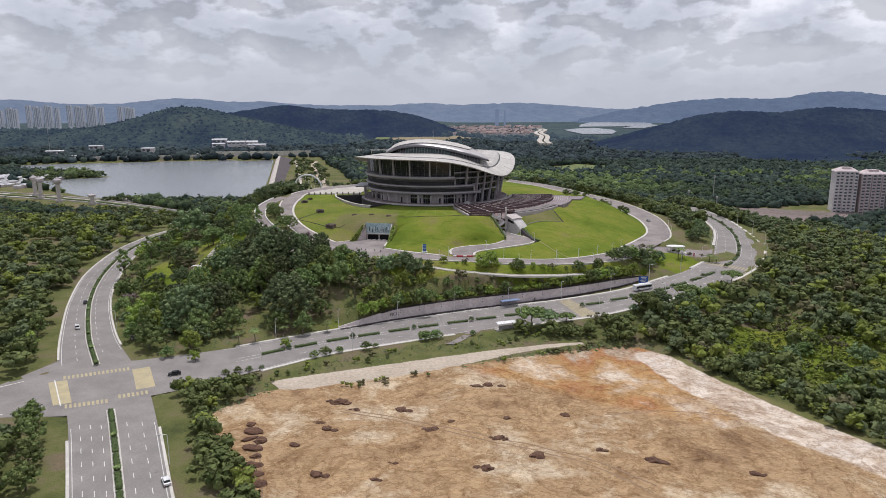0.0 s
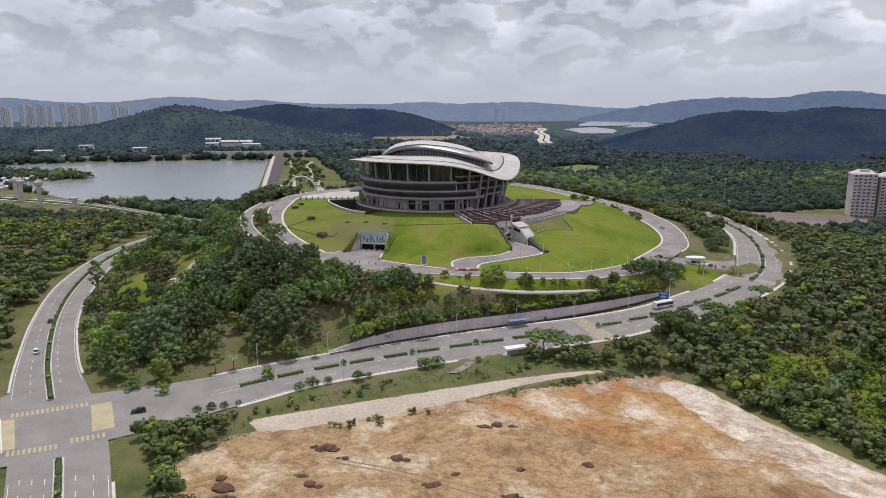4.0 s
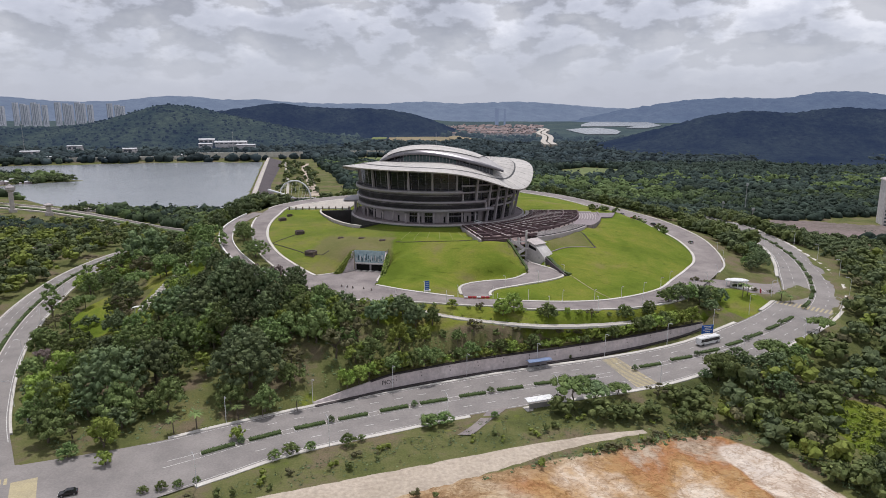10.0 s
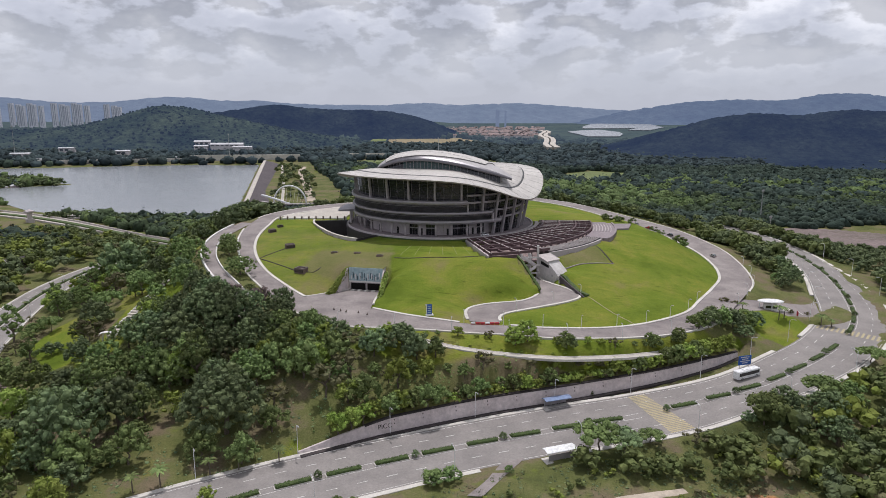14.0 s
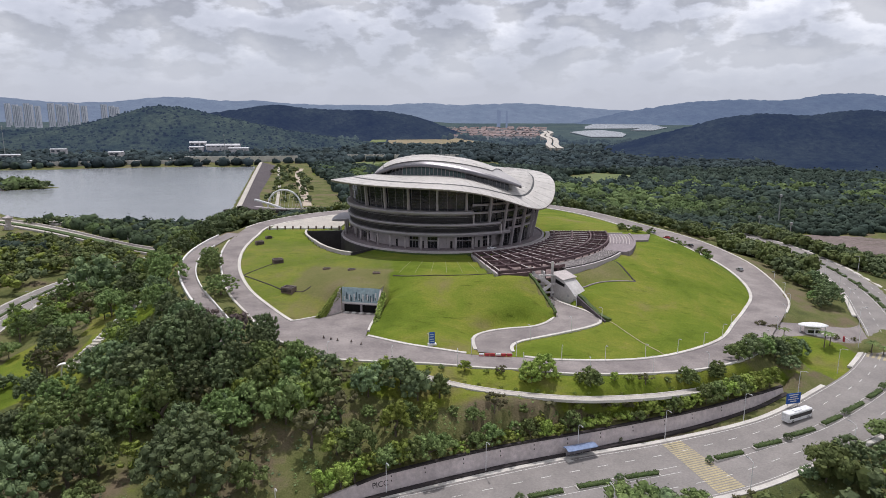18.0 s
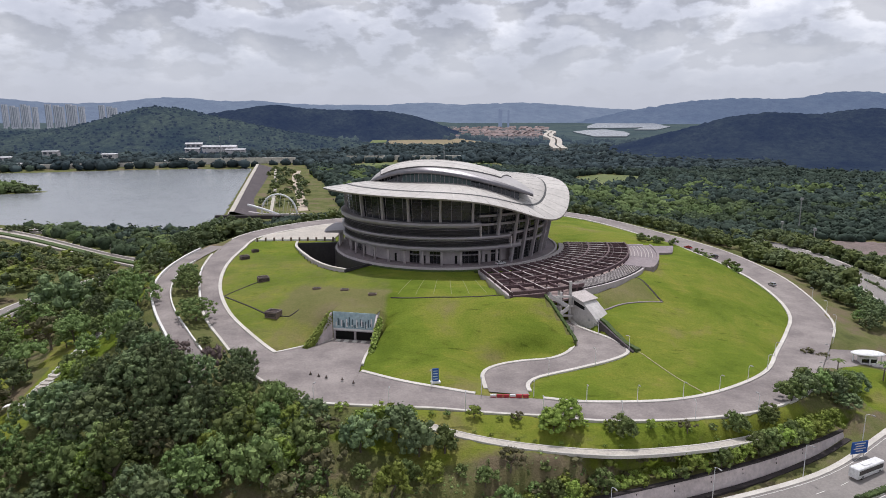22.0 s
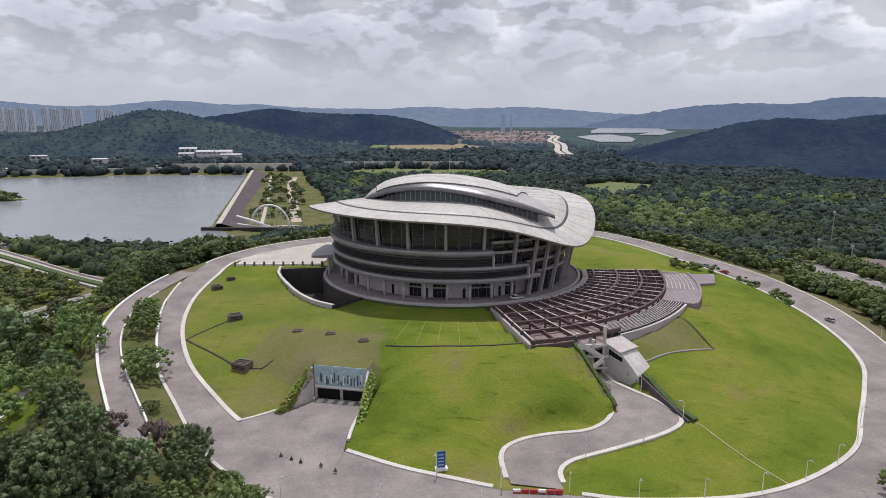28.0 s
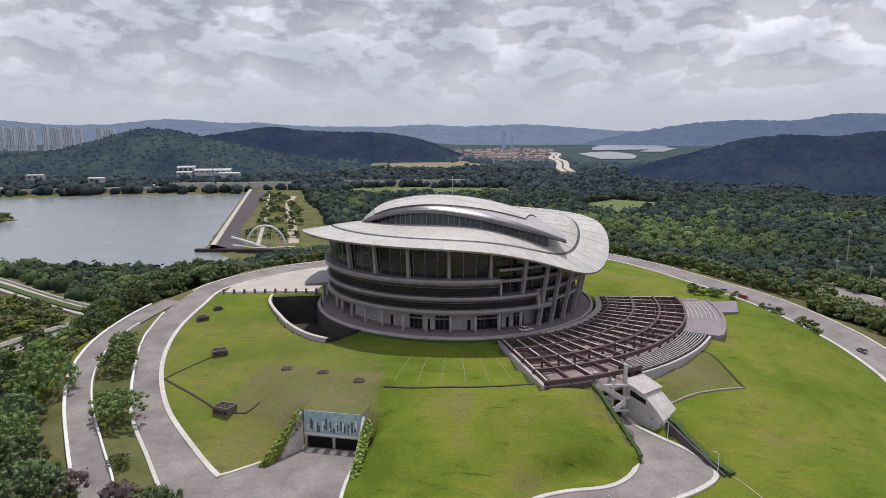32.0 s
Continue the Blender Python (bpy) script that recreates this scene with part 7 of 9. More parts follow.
MEADOW_B = [(-120, 770), (-60, 752), (60, 760), (150, 800), (150, 880), (-30, 900), (-100, 880)]
TAN_A = [(-110, 1300), (40, 1290), (225, 1372), (215, 1440), (110, 1590), (20, 1700), (-60, 1600)]
TAN_B = [(-135, 1310), (-100, 1340), (-50, 1600), (-40, 1800), (-85, 1900), (-130, 1600)]
TAN_C = [(600, 785), (720, 722), (860, 760), (850, 900), (705, 965), (640, 900)]


def keep_far(x, y):
    ok = ~inside(x, y, LAKE) & (dist_line(x, y, LAKE_LINE[::2])[0] > 9)
    ok &= ~inside(x, y, [(-185, 330), (-120, 300), (-60, 360), (-110, 560), (-180, 860), (-270, 860)])
    ok &= ~inside(x, y, [(215, 160), (400, 160), (480, 235), (300, 262), (236, 225)])
    ok &= ~inside(x, y, [(-700, 520), (-560, 330), (-400, 240), (-300, 196), (-190, 128), (-150, 140), (-200, 190), (-330, 300), (-470, 400), (-560, 520)])
    ok &= ~((x > 380) & (x < 480) & (y > 195) & (y < 262))
    ok &= np.hypot(x - 20, y - 60) > 185
    ok &= ~((x > -420) & (x < -190) & (y > 866) & (y < 912)) & ~((x > -130) & (x < 90) & (y > 925) & (y < 966))
    for poly in (MEADOW_A, MEADOW_B, TAN_A, TAN_B, TAN_C):
        ok &= ~inside(x, y, poly)
    mid, half = ROAD_MID["boulevard"]
    ok &= dist_line(x, y, mid[::3])[0] > 16
    ok &= dist_line(x, y, FAR_ROAD)[0] > 16
    return ok


FAR_ROAD = spline([(470, 2150, 4), (455, 2000, 4), (415, 1850, 4), (385, 1700, 4), (375, 1560, 3), (350, 1420, 2), (322, 1290, 1), (310, 1180, 0)], 12.0)


def wide(x, y):
    """The wedge of plain that opens before the walk."""
    return (x > -0.80 * (y + 420) - 60) & (x < 0.86 * (y + 420) + 60)


_p1, _s1 = far_points(51, 165, 430, -480, 720, 9.0, lambda x, y: keep_far(x, y) & wide(x, y) & ~((x < 350) & (x > 228) & (y < 205)) & ~((x < 210) & (y < 250) & (x > -112)) & ~((x > -160) & (x < -100) & (y < 190)))
_p1b, _s1b = far_points(52, -240, 165, 350, 620, 9.5, lambda x, y: wide(x, y) & keep_far(x, y))
_p1c, _s1c = far_points(53, -60, 165, -620, -372, 10, lambda x, y: wide(x, y) & keep_far(x, y))
_p2, _s2 = far_points(54, 430, 800, -760, 1180, 12.0, lambda x, y: keep_far(x, y) & wide(x, y))
_pm, _sm = np.concatenate([_p1, _p1b, _p1c, _p2]), np.concatenate([_s1, _s1b, _s1c, _s2])
# groves coloured as sunlit, ordinary woods and dark stands coloured as shaded alternate
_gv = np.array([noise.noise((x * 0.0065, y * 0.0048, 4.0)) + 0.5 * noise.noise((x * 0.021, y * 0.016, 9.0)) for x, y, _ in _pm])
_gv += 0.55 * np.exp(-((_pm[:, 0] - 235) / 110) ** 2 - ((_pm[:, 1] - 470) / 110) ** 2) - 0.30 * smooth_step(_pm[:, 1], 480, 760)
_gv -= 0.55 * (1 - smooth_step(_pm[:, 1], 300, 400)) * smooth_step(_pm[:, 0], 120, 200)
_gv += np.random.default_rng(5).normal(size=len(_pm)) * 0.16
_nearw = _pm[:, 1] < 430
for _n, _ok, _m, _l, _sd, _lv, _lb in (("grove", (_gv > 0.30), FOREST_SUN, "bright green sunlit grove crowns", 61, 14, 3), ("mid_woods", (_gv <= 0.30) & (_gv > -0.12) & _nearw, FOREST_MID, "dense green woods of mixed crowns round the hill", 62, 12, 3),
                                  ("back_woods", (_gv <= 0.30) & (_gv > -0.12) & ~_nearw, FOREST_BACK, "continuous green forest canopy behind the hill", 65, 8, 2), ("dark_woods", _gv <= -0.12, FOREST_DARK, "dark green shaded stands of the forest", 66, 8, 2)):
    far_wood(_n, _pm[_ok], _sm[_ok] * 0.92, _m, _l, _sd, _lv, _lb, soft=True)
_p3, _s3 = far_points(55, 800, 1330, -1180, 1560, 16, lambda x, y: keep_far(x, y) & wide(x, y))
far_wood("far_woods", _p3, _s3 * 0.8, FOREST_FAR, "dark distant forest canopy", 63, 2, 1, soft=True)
_p4, _s4 = far_points(56, 1330, 2500, -1750, 1900, 36, lambda x, y: keep_far(x, y) & wide(x, y) & ~((x > 440) & (x < 1300) & (y > 1620)))
# haze over the plain is put in as a faint blue emission
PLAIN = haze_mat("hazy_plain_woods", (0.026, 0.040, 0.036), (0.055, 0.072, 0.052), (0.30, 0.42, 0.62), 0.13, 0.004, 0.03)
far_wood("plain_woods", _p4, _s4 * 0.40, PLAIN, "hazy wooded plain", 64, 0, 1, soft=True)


# ---------------------------------------------------------------- hills
def hill_row(name, knots, y0, depth, material, label, step=14.0, rough=5.0, seed=1, trees=0.0):
    """A wooded ridge: crest heights at (x, z) knots, along y = y0."""
    xs, zs = [k[0] for k in knots], [k[1] for k in knots]
    gx = np.arange(xs[0], xs[-1], step)
    gy = np.linspace(-2.2, 2.2, max(12, int(depth * 4.4 / step / 1.6)))
    rng = np.random.default_rng(seed)
    crest = np.interp(gx, xs, zs)
    crest = np.convolve(np.pad(crest, 3, mode="edge"), np.ones(7) / 7, "valid")
    Z = np.zeros((len(gy), len(gx)))
    for j, v in enumerate(gy):
        prof = math.exp(-v * v * 0.9)
        for i, x in enumerate(gx):
            spur = 0.22 * noise.noise((x * 0.006, v * 1.1, seed)) * (1 - prof) * 2
            Z[j, i] = max(-6.0, (crest[i] + 12) * (prof + spur * prof) - 12)
    Z += rng.uniform(-0.5, 0.5, Z.shape) * rough * np.clip(Z / 20, 0.2, 1)
    mb = MB()
    n = len(gx)
    vs = [(x + rng.uniform(-.3, .3) * step, y0 + v * depth, Z[j, i]) for j, v in enumerate(gy) for i, x in enumerate(gx)]
    mb.add(vs, [(j * n + i, j * n + i + 1, (j + 1) * n + i + 1, (j + 1) * n + i) for j in range(len(gy) - 1) for i in range(n - 1)])
    ob = thing(name, mb, material, label, "hill", kind="structure")
    if trees:
        p = np.array(mb.v)
        p = p[(p[:, 2] > 0) & (p[:, 1] < y0 + 0.25 * depth)]
        p = p[rng.random(len(p)) < trees]
        far_wood("hill_trees", p, rng.uniform(2.0, 3.8, len(p)), material, "single crowns standing out of the wooded hill", seed + 70, 2, 0, 0.75)
    return ob


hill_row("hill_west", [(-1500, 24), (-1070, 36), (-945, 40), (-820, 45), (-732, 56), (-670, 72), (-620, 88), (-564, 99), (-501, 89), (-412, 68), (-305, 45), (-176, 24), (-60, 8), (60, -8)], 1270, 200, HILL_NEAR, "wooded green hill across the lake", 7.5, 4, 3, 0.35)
hill_row("hill_north", [(-900, 10), (-700, 60), (-586, 80), (-500, 92), (-423, 102), (-360, 95), (-302, 89), (-220, 86), (-147, 86), (-80, 82), (-22, 75), (64, 48), (117, 26), (200, -6)], 1790, 170, HILL_DARK, "dark wooded ridge with cloud shade in its colour", 9, 5, 4, 0.0)
hill_row("hill_east", [(360, -6), (407, 2), (470, 16), (573, 45), (640, 63), (690, 76), (771, 83), (815, 80), (863, 77), (920, 85), (985, 91), (1090, 84), (1250, 70), (1500, 50), (1700, 20)], 1180, 190, HILL_DARK, "dark wooded ridge with cloud shade in its colour", 7.5, 5, 5, 0.0)


def crest_from(pix, dist, eye=(-0.4, 95.2), yaw=2.45, level=189.0, focal=1184.5):
    """Crest knots for a ridge that far off, from its bearing and rise along the skyline."""
    return [(eye[0] + dist * math.tan(math.atan((x - 784) / focal) + radians(yaw)), eye[1] + (level - y) * dist * 1.045 / focal) for x, y in pix]


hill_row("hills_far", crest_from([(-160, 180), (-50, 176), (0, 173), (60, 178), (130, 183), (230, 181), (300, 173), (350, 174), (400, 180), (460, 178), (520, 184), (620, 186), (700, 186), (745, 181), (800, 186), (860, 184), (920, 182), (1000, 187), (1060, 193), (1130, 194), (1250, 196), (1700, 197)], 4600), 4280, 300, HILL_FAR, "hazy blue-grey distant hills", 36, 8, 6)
# mountain haze comes from blue emission in the material
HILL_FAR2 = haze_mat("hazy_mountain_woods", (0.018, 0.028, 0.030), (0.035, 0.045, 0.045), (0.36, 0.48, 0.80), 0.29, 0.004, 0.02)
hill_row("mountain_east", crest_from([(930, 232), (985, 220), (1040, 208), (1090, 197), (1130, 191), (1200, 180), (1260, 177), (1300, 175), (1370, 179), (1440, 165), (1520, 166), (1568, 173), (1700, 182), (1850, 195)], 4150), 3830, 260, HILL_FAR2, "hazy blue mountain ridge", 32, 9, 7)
# the plain past the near woods takes the hazy cover, its haze put in as emission
_gm = bpy.data.objects["ground"].data
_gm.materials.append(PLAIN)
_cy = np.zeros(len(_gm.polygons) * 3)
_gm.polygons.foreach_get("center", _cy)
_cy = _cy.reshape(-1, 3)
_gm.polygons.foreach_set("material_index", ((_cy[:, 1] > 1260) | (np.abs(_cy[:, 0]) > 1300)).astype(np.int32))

# ---------------------------------------------------------------- road furniture


def strip_along(line, width, dz, name, material, parent):
    ln = np.array(line, float)
    ln[:, 2] += dz
    nl = left_of(ln)
    mb = MB().loft([[(p[0] + s[0] * u, p[1] + s[1] * u, p[2]) for u in (-width / 2, width / 2)] for p, s in zip(ln, nl)], closed=False)
    ob = part(name, mb, material, parent)
    if sum(q.normal.z for q in ob.data.polygons) < 0:
        ob.data.flip_normals()
    return ob


DASH = MB().add([(-1.5, -0.09, 0), (1.5, -0.09, 0), (1.5, 0.09, 0), (-1.5, 0.09, 0)], [(0, 1, 2, 3)]).mesh("dash")
DASH.materials.append(PAINT_W)


def dashes(road, frac, a=0.0, b=1.0, gap=8.0):
    l, r = EDGES[road]
    ln = l * (1 - frac) + r * frac
    n = int(np.linalg.norm(np.diff(ln, axis=0), axis=1).sum() / gap)
    ev = even(ln, n)
    for i in range(int(a * n), int(b * n) - 1):
        d = ev[i + 1] - ev[i]
        if math.hypot(ev[i][0] + 100, ev[i][1] + 195) < 34:
            continue
        o = new("lane_mark", DASH)
        o.parent = ROAD_OBJ[road]
        o.matrix_basis = Matrix.Translation((*ev[i][:2], ev[i][2] + 0.045)) @ pose(0, 0, 0, 0, -math.degrees(math.atan2(d[2], math.hypot(d[0], d[1]))), math.degrees(math.atan2(d[1], d[0])))


dashes("boulevard", 0.22, 0.1, 0.72)
dashes("boulevard", 0.76, 0.1, 0.72)
for _f in (0.13, 0.25, 0.37):
    dashes("avenue", _f, 0.02, 0.30 if _f != 0.25 else 0.85)
for _f in (0.66, 0.83):
    dashes("avenue", _f, 0.02, 0.30 if _f > 0.7 else 0.85)
for _rd, _fr in (("boulevard", (0.03, 0.45, 0.55, 0.97)), ("avenue", (0.03, 0.46, 0.54, 0.97))):
    for _f in _fr:
        _l = EDGES[_rd][0] * (1 - _f) + EDGES[_rd][1] * _f
        for _run in near_cut(_l[:int(len(_l) * 0.8)], [(-100, -195, 36), (78, -124, 8 if _f in (0.45, 0.55) else 0), (168, -78, 12 if _f in (0.45, 0.55) else 0)]):
            strip_along(_run, 0.16, 0.04, "edge_line", PAINT_W, ROAD_OBJ[_rd])

PL_K = MB().loft([[(-5, -0.95, -0.3), (5, -0.95, -0.3), (5, 0.95, -0.3), (-5, 0.95, -0.3)], [(-5, -0.95, 0.25), (5, -0.95, 0.25), (5, 0.95, 0.25), (-5, 0.95, 0.25)]], caps=True).mesh("planter_kerb")
PL_K.materials.append(CONCRETE)


def slope_hedge(a, b, w, drop, seed):
    """A ragged creeper hedge that follows a sloping wall top from a to b."""
    rng = np.random.default_rng(seed)
    a, b = Vector(a), Vector(b)
    d = b - a
    side = Vector((-d.y, d.x, 0)).normalized()
    mb = MB().loft([[a + d * u + side * (w * k * (0.42 + 0.1 * math.sin(u * 31 + k))) + Vector((0, 0, z + 0.16 * math.sin(u * 23 + k * 2))) for k, z in ((-1, -drop), (1, -drop), (0.8, -0.25), (-0.8, -0.25))] for u in np.linspace(0, 1, 15)], caps=True)
    for _ in range(int(d.length * 46)):
        k = rng.uniform(-0.62, 0.62)
        c = a + d * rng.uniform(-0.01, 1.01) + side * (w * k) + Vector((0, 0, rng.normal(0.0, 0.22) if abs(k) < 0.42 else rng.uniform(-drop, 0.1)))
        t, s = rng.uniform(0, 6.28), rng.uniform(0.2, 0.42)
        u, v = Vector((math.cos(t), math.sin(t), rng.uniform(-0.6, 0.6))) * s, Vector((-math.sin(t), math.cos(t), rng.uniform(-0.6, 0.6))) * s
        mb.add([c - u, c + v, c + u, c - v], [(0, 1, 2, 3)])
    return mb


def hedge_mesh(length, w, h, seed, tops=0.0):
    """A clipped hedge: a rough box with loose leaves over it."""
    rng = np.random.default_rng(seed)
    n = int(length * w * 14)
    mb = MB().bevel_box((-length / 2, -w / 2, 0), (length / 2, w / 2, h * 0.85), min(0.2, w * 0.2))
    for _ in range(n):
        x, y, z = rng.uniform(-length / 2, length / 2), rng.uniform(-w / 2, w / 2), h * rng.uniform(0.7, 1.08)
        if rng.random() < 0.4:
            y, z = math.copysign(w / 2, y) * rng.uniform(0.95, 1.1), rng.uniform(0.1, h)
        a, t, s = rng.uniform(0, 6.28), rng.uniform(-0.6, 0.6), rng.uniform(0.12, 0.26)
        u, v = Vector((math.cos(a), math.sin(a), t)) * s, Vector((-math.sin(a), math.cos(a), rng.uniform(-0.5, 0.5))) * s
        c = Vector((x, y, z))
        mb.add([c - u, c + v, c + u, c - v], [(0, 1, 2, 3)])
    return mb


PL_H = [hedge_mesh(9.4, 1.5, 0.75, 5 + k).mesh("hedge") for k in range(3)]
for _m in PL_H:
    _m.materials.append(HEDGE)


def median_planters():
    l, r = EDGES["boulevard"]
    ln = (l + r) / 2
    ev = even(ln, int(np.linalg.norm(np.diff(ln, axis=0), axis=1).sum() / 13.0))
    for i in range(len(ev) - 1):
        x, y, z = (ev[i] + ev[i + 1]) / 2
        if math.hypot(x + 100, y + 195) < 40 or math.hypot(x - 75, y + 124) < 9 or math.hypot(x - 170, y + 76) < 10 or y > 110:
            continue
        d = ev[i + 1] - ev[i]
        a = math.degrees(math.atan2(d[1], d[0]))
        h = holder("median_planter", (x, y, z), "long clipped dark hedge in a concrete median kerb", "planter", "median planters", turn=a)
        for nm, me in (("kerb", PL_K), ("hedge", PL_H[i % 3])):
            o = new(nm, me)
            o.parent = h
            if nm == "hedge":
                o.location = (0, 0, 0.2)
        if i % 2 == 0:
            plant("dark1", ev[i][0], ev[i][1], 1.15, ev[i][2] - 0.1, "clipped median trees", 1.25, "small dark clipped tree in the median")


median_planters()


def avenue_median():
    l, r = EDGES["avenue"]
    ln = (l + r) / 2
    for run in near_cut(ln, [(-104, -197, 22)]):
        k = part("median_kerb", MB().sweep(run, [(-1.3, -0.3), (-1.3, 0.2), (1.3, 0.2), (1.3, -0.3)]), CONCRETE, ROAD_OBJ["avenue"], "concrete median kerb")
        outward(k)
        ev = even(run, max(2, int(np.linalg.norm(np.diff(run, axis=0), axis=1).sum() / 9.6)))
        for i in range(len(ev) - 1):
            x, y, z = (ev[i] + ev[i + 1]) / 2
            d = ev[i + 1] - ev[i]
            o = new("median_hedge", PL_H[i % 3])
            o.matrix_basis = pose(x, y, z + 0.15, 0, 0, math.degrees(math.atan2(d[1], d[0])))
            tagged(o, "low dark green hedge along the avenue median", "hedge", "median hedges")
            if i % 2 == 0:
                palm(ev[i][0], ev[i][1], ev[i][2], 1.6, 0.55)


def frond_mesh(seed, n=12, length=2.4):
    rng = np.random.default_rng(seed)
    mb = MB()
    for k in range(n):
        a = 2 * math.pi * k / n + rng.uniform(-.2, .2)
        up = rng.uniform(0.1, 0.9)
        pts = []
        for t in np.linspace(0, 1, 5):
            rr = length * t
            pts.append((math.cos(a) * rr, math.sin(a) * rr, up * rr - 0.55 * length * t * t * (0.6 + up)))
        sx, sy = -math.sin(a), math.cos(a)
        w = [0.08, 0.36, 0.4, 0.28, 0.03]
        mb.loft([[(p[0] - sx * q, p[1] - sy * q, p[2] - 0.12), p, (p[0] + sx * q, p[1] + sy * q, p[2] - 0.12)] for p, q in zip(pts, w)], closed=False)
    return mb.mesh("fronds")


FROND = [frond_mesh(3), frond_mesh(4)]
for _m in FROND:
    _m.materials.append(LEAF[1])
PALM_T = MB().tube([(0, 0, -0.4), (0.08, 0, 2), (0.05, 0.1, 4)], 0.2, 7, 0.13).mesh("palm_trunk")
PALM_T.materials.append(BARK)


def palm(x, y, z, h=5.0, s=1.0):
    p = holder("palm", (x, y, z), "small feather palm with arching green fronds", "palm", "palms", turn=float(TREE_RNG.uniform(0, 360)))
    t = new("trunk", PALM_T)
    t.parent, t.scale = p, (s, s, h / 4)
    f = new("fronds", FROND[int(TREE_RNG.integers(2))])
    f.parent, f.location, f.scale = p, (0.05 * s, 0.1 * s, h), (s, s, s)
    return p


avenue_median()
for _x, _y, _h, _s in ((131, -61, 5, 1.0), (147, -60, 5.5, 1.1), (150, -58.5, 4.5, 1.0), (165, -60, 4, 1.1), (168, -62, 3.4, 1.0), (-72, -158.5, 4.5, 1.0), (-66, -156, 5, 1.1), (-55, -151, 4.4, 1.0), (-48, -149, 5, 1.0), (-90, -163, 4.2, 1.0), (-38, -145, 4.5, 1.0)):
    palm(_x, _y, ground_z(_x, _y), _h, _s)

# painted crossings
def quad_stripes(a, b, c, d, n, z, name, material, parent, fill=0.5):
    """n stripes between the edges a-b and d-c."""
    a, b, c, d = (np.array((*q, z), float) for q in (a, b, c, d))
    for i in range(n):
        t0, t1 = i / n, (i + fill) / n
        mb = MB().add([a + (b - a) * t0, a + (b - a) * t1, d + (c - d) * t1, d + (c - d) * t0], [(0, 1, 2, 3)])
        ob = part(name, mb, material, parent)
        if ob.data.polygons[0].normal.z < 0:
            ob.data.flip_normals()


_J = bpy.data.objects["junction"]
quad_stripes((-126.5, -189.5), (-106, -181.5), (-104.5, -184.5), (-125, -192.5), 16, 0.06, "crossing_bar", PAINT_Y, _J, 0.55)
quad_stripes((-114, -213.5), (-101.5, -209.5), (-100, -212.5), (-112.5, -216.5), 10, 0.06, "crossing_bar", PAINT_Y, _J, 0.55)
quad_stripes((-100, -206.5), (-91, -203), (-89.5, -206), (-98.5, -209.5), 7, 0.06, "crossing_bar", PAINT_Y, _J, 0.55)
quad_stripes((-129, -195), (-117.5, -214), (-112.5, -212), (-123.5, -193), 1, 0.05, "yellow_field", PAINT_Y, _J, 1.0)
quad_stripes((-104.5, -184), (-95.5, -202.5), (-90, -200), (-99, -181.5), 1, 0.05, "yellow_field", PAINT_Y, _J, 1.0)
quad_stripes((-128, -193), (-115, -214.5), (-114.7, -214.3), (-127.7, -192.8), 1, 0.062, "stop_line", PAINT_W, _J, 1.0)


def road_quad(frac0, frac1, s0, s1, n, name, material, fill, road="boulevard"):
    """A painted band across a road between two places along it, following its slope."""
    l, r = EDGES[road]
    i0, i1 = int(np.hypot(*(l[:, :2] - s0).T).argmin()), int(np.hypot(*(l[:, :2] - s1).T).argmin())
    for k in range(n):
        f0, f1 = frac0 + (frac1 - frac0) * k / n, frac0 + (frac1 - frac0) * (k + fill) / n
        across = {i: r[int(np.hypot(*(r[:, :2] - l[i, :2]).T).argmin())] for i in (i0, i1)}
        q = [l[i] * (1 - f) + across[i] * f + (0, 0, 0.06) for i, f in ((i0, f0), (i1, f0), (i1, f1), (i0, f1))]
        ob = part(name, MB().add(q, [(0, 1, 2, 3)]), material, ROAD_OBJ[road])
        if ob.data.polygons[0].normal.z < 0:
            ob.data.flip_normals()


road_quad(0.03, 0.97, (69, -113), (74.2, -111.4), 26, "crossing_bar", PAINT_Y, 0.66)
for _e in ((68.4, 68.8), (74.6, 75.0)):
    road_quad(0.03, 0.97, (_e[0], -113.1 + (_e[0] - 68.4) * 0.28), (_e[1], -113.0 + (_e[1] - 68.4) * 0.28), 1, "stop_line", PAINT_W, 1.0)
road_quad(0.04, 0.44, (80, -110), (80.4, -109.9), 1, "stop_line", PAINT_W, 1.0)
road_quad(0.56, 0.96, (63, -114.5), (63.5, -114.4), 1, "stop_line", PAINT_W, 1.0)
road_quad(0.05, 0.95, (160, -62), (163, -58.5), 13, "crossing_bar", PAINT_Y, 0.5)

# paved exit from the boulevard towards the track
_o = ribbon("verge_exit", even(spline([(22.8, -148.6, 0.62), (20.5, -152.5, 0.6), (16.8, -158.3, 0.5), (12, -164, 0.45)], 1.5), 14), even(spline([(29.5, -146.6, 0.72), (25.7, -151.5, 0.6), (21.2, -157.3, 0.5), (16, -164.5, 0.45)], 1.5), 14), ASPHALT_LOOP, "short paved exit across the grass verge", 0.1)
# the sand track beside the clearing
_tl, _tr = spline([(-52, -197, 0), (-36, -190.5, 0), (14, -174.5, 0), (40, -167, 0), (68, -160.2, 0)], 3), spline([(-46, -205, 0), (-27, -202, 0), (13, -188, 0), (40, -173.5, 0), (69, -162.6, 0)], 3)
_k = max(len(_tl), len(_tr))
_tl, _tr = even(_tl, _k), even(_tr, _k)
_mb = MB()
_rows = []
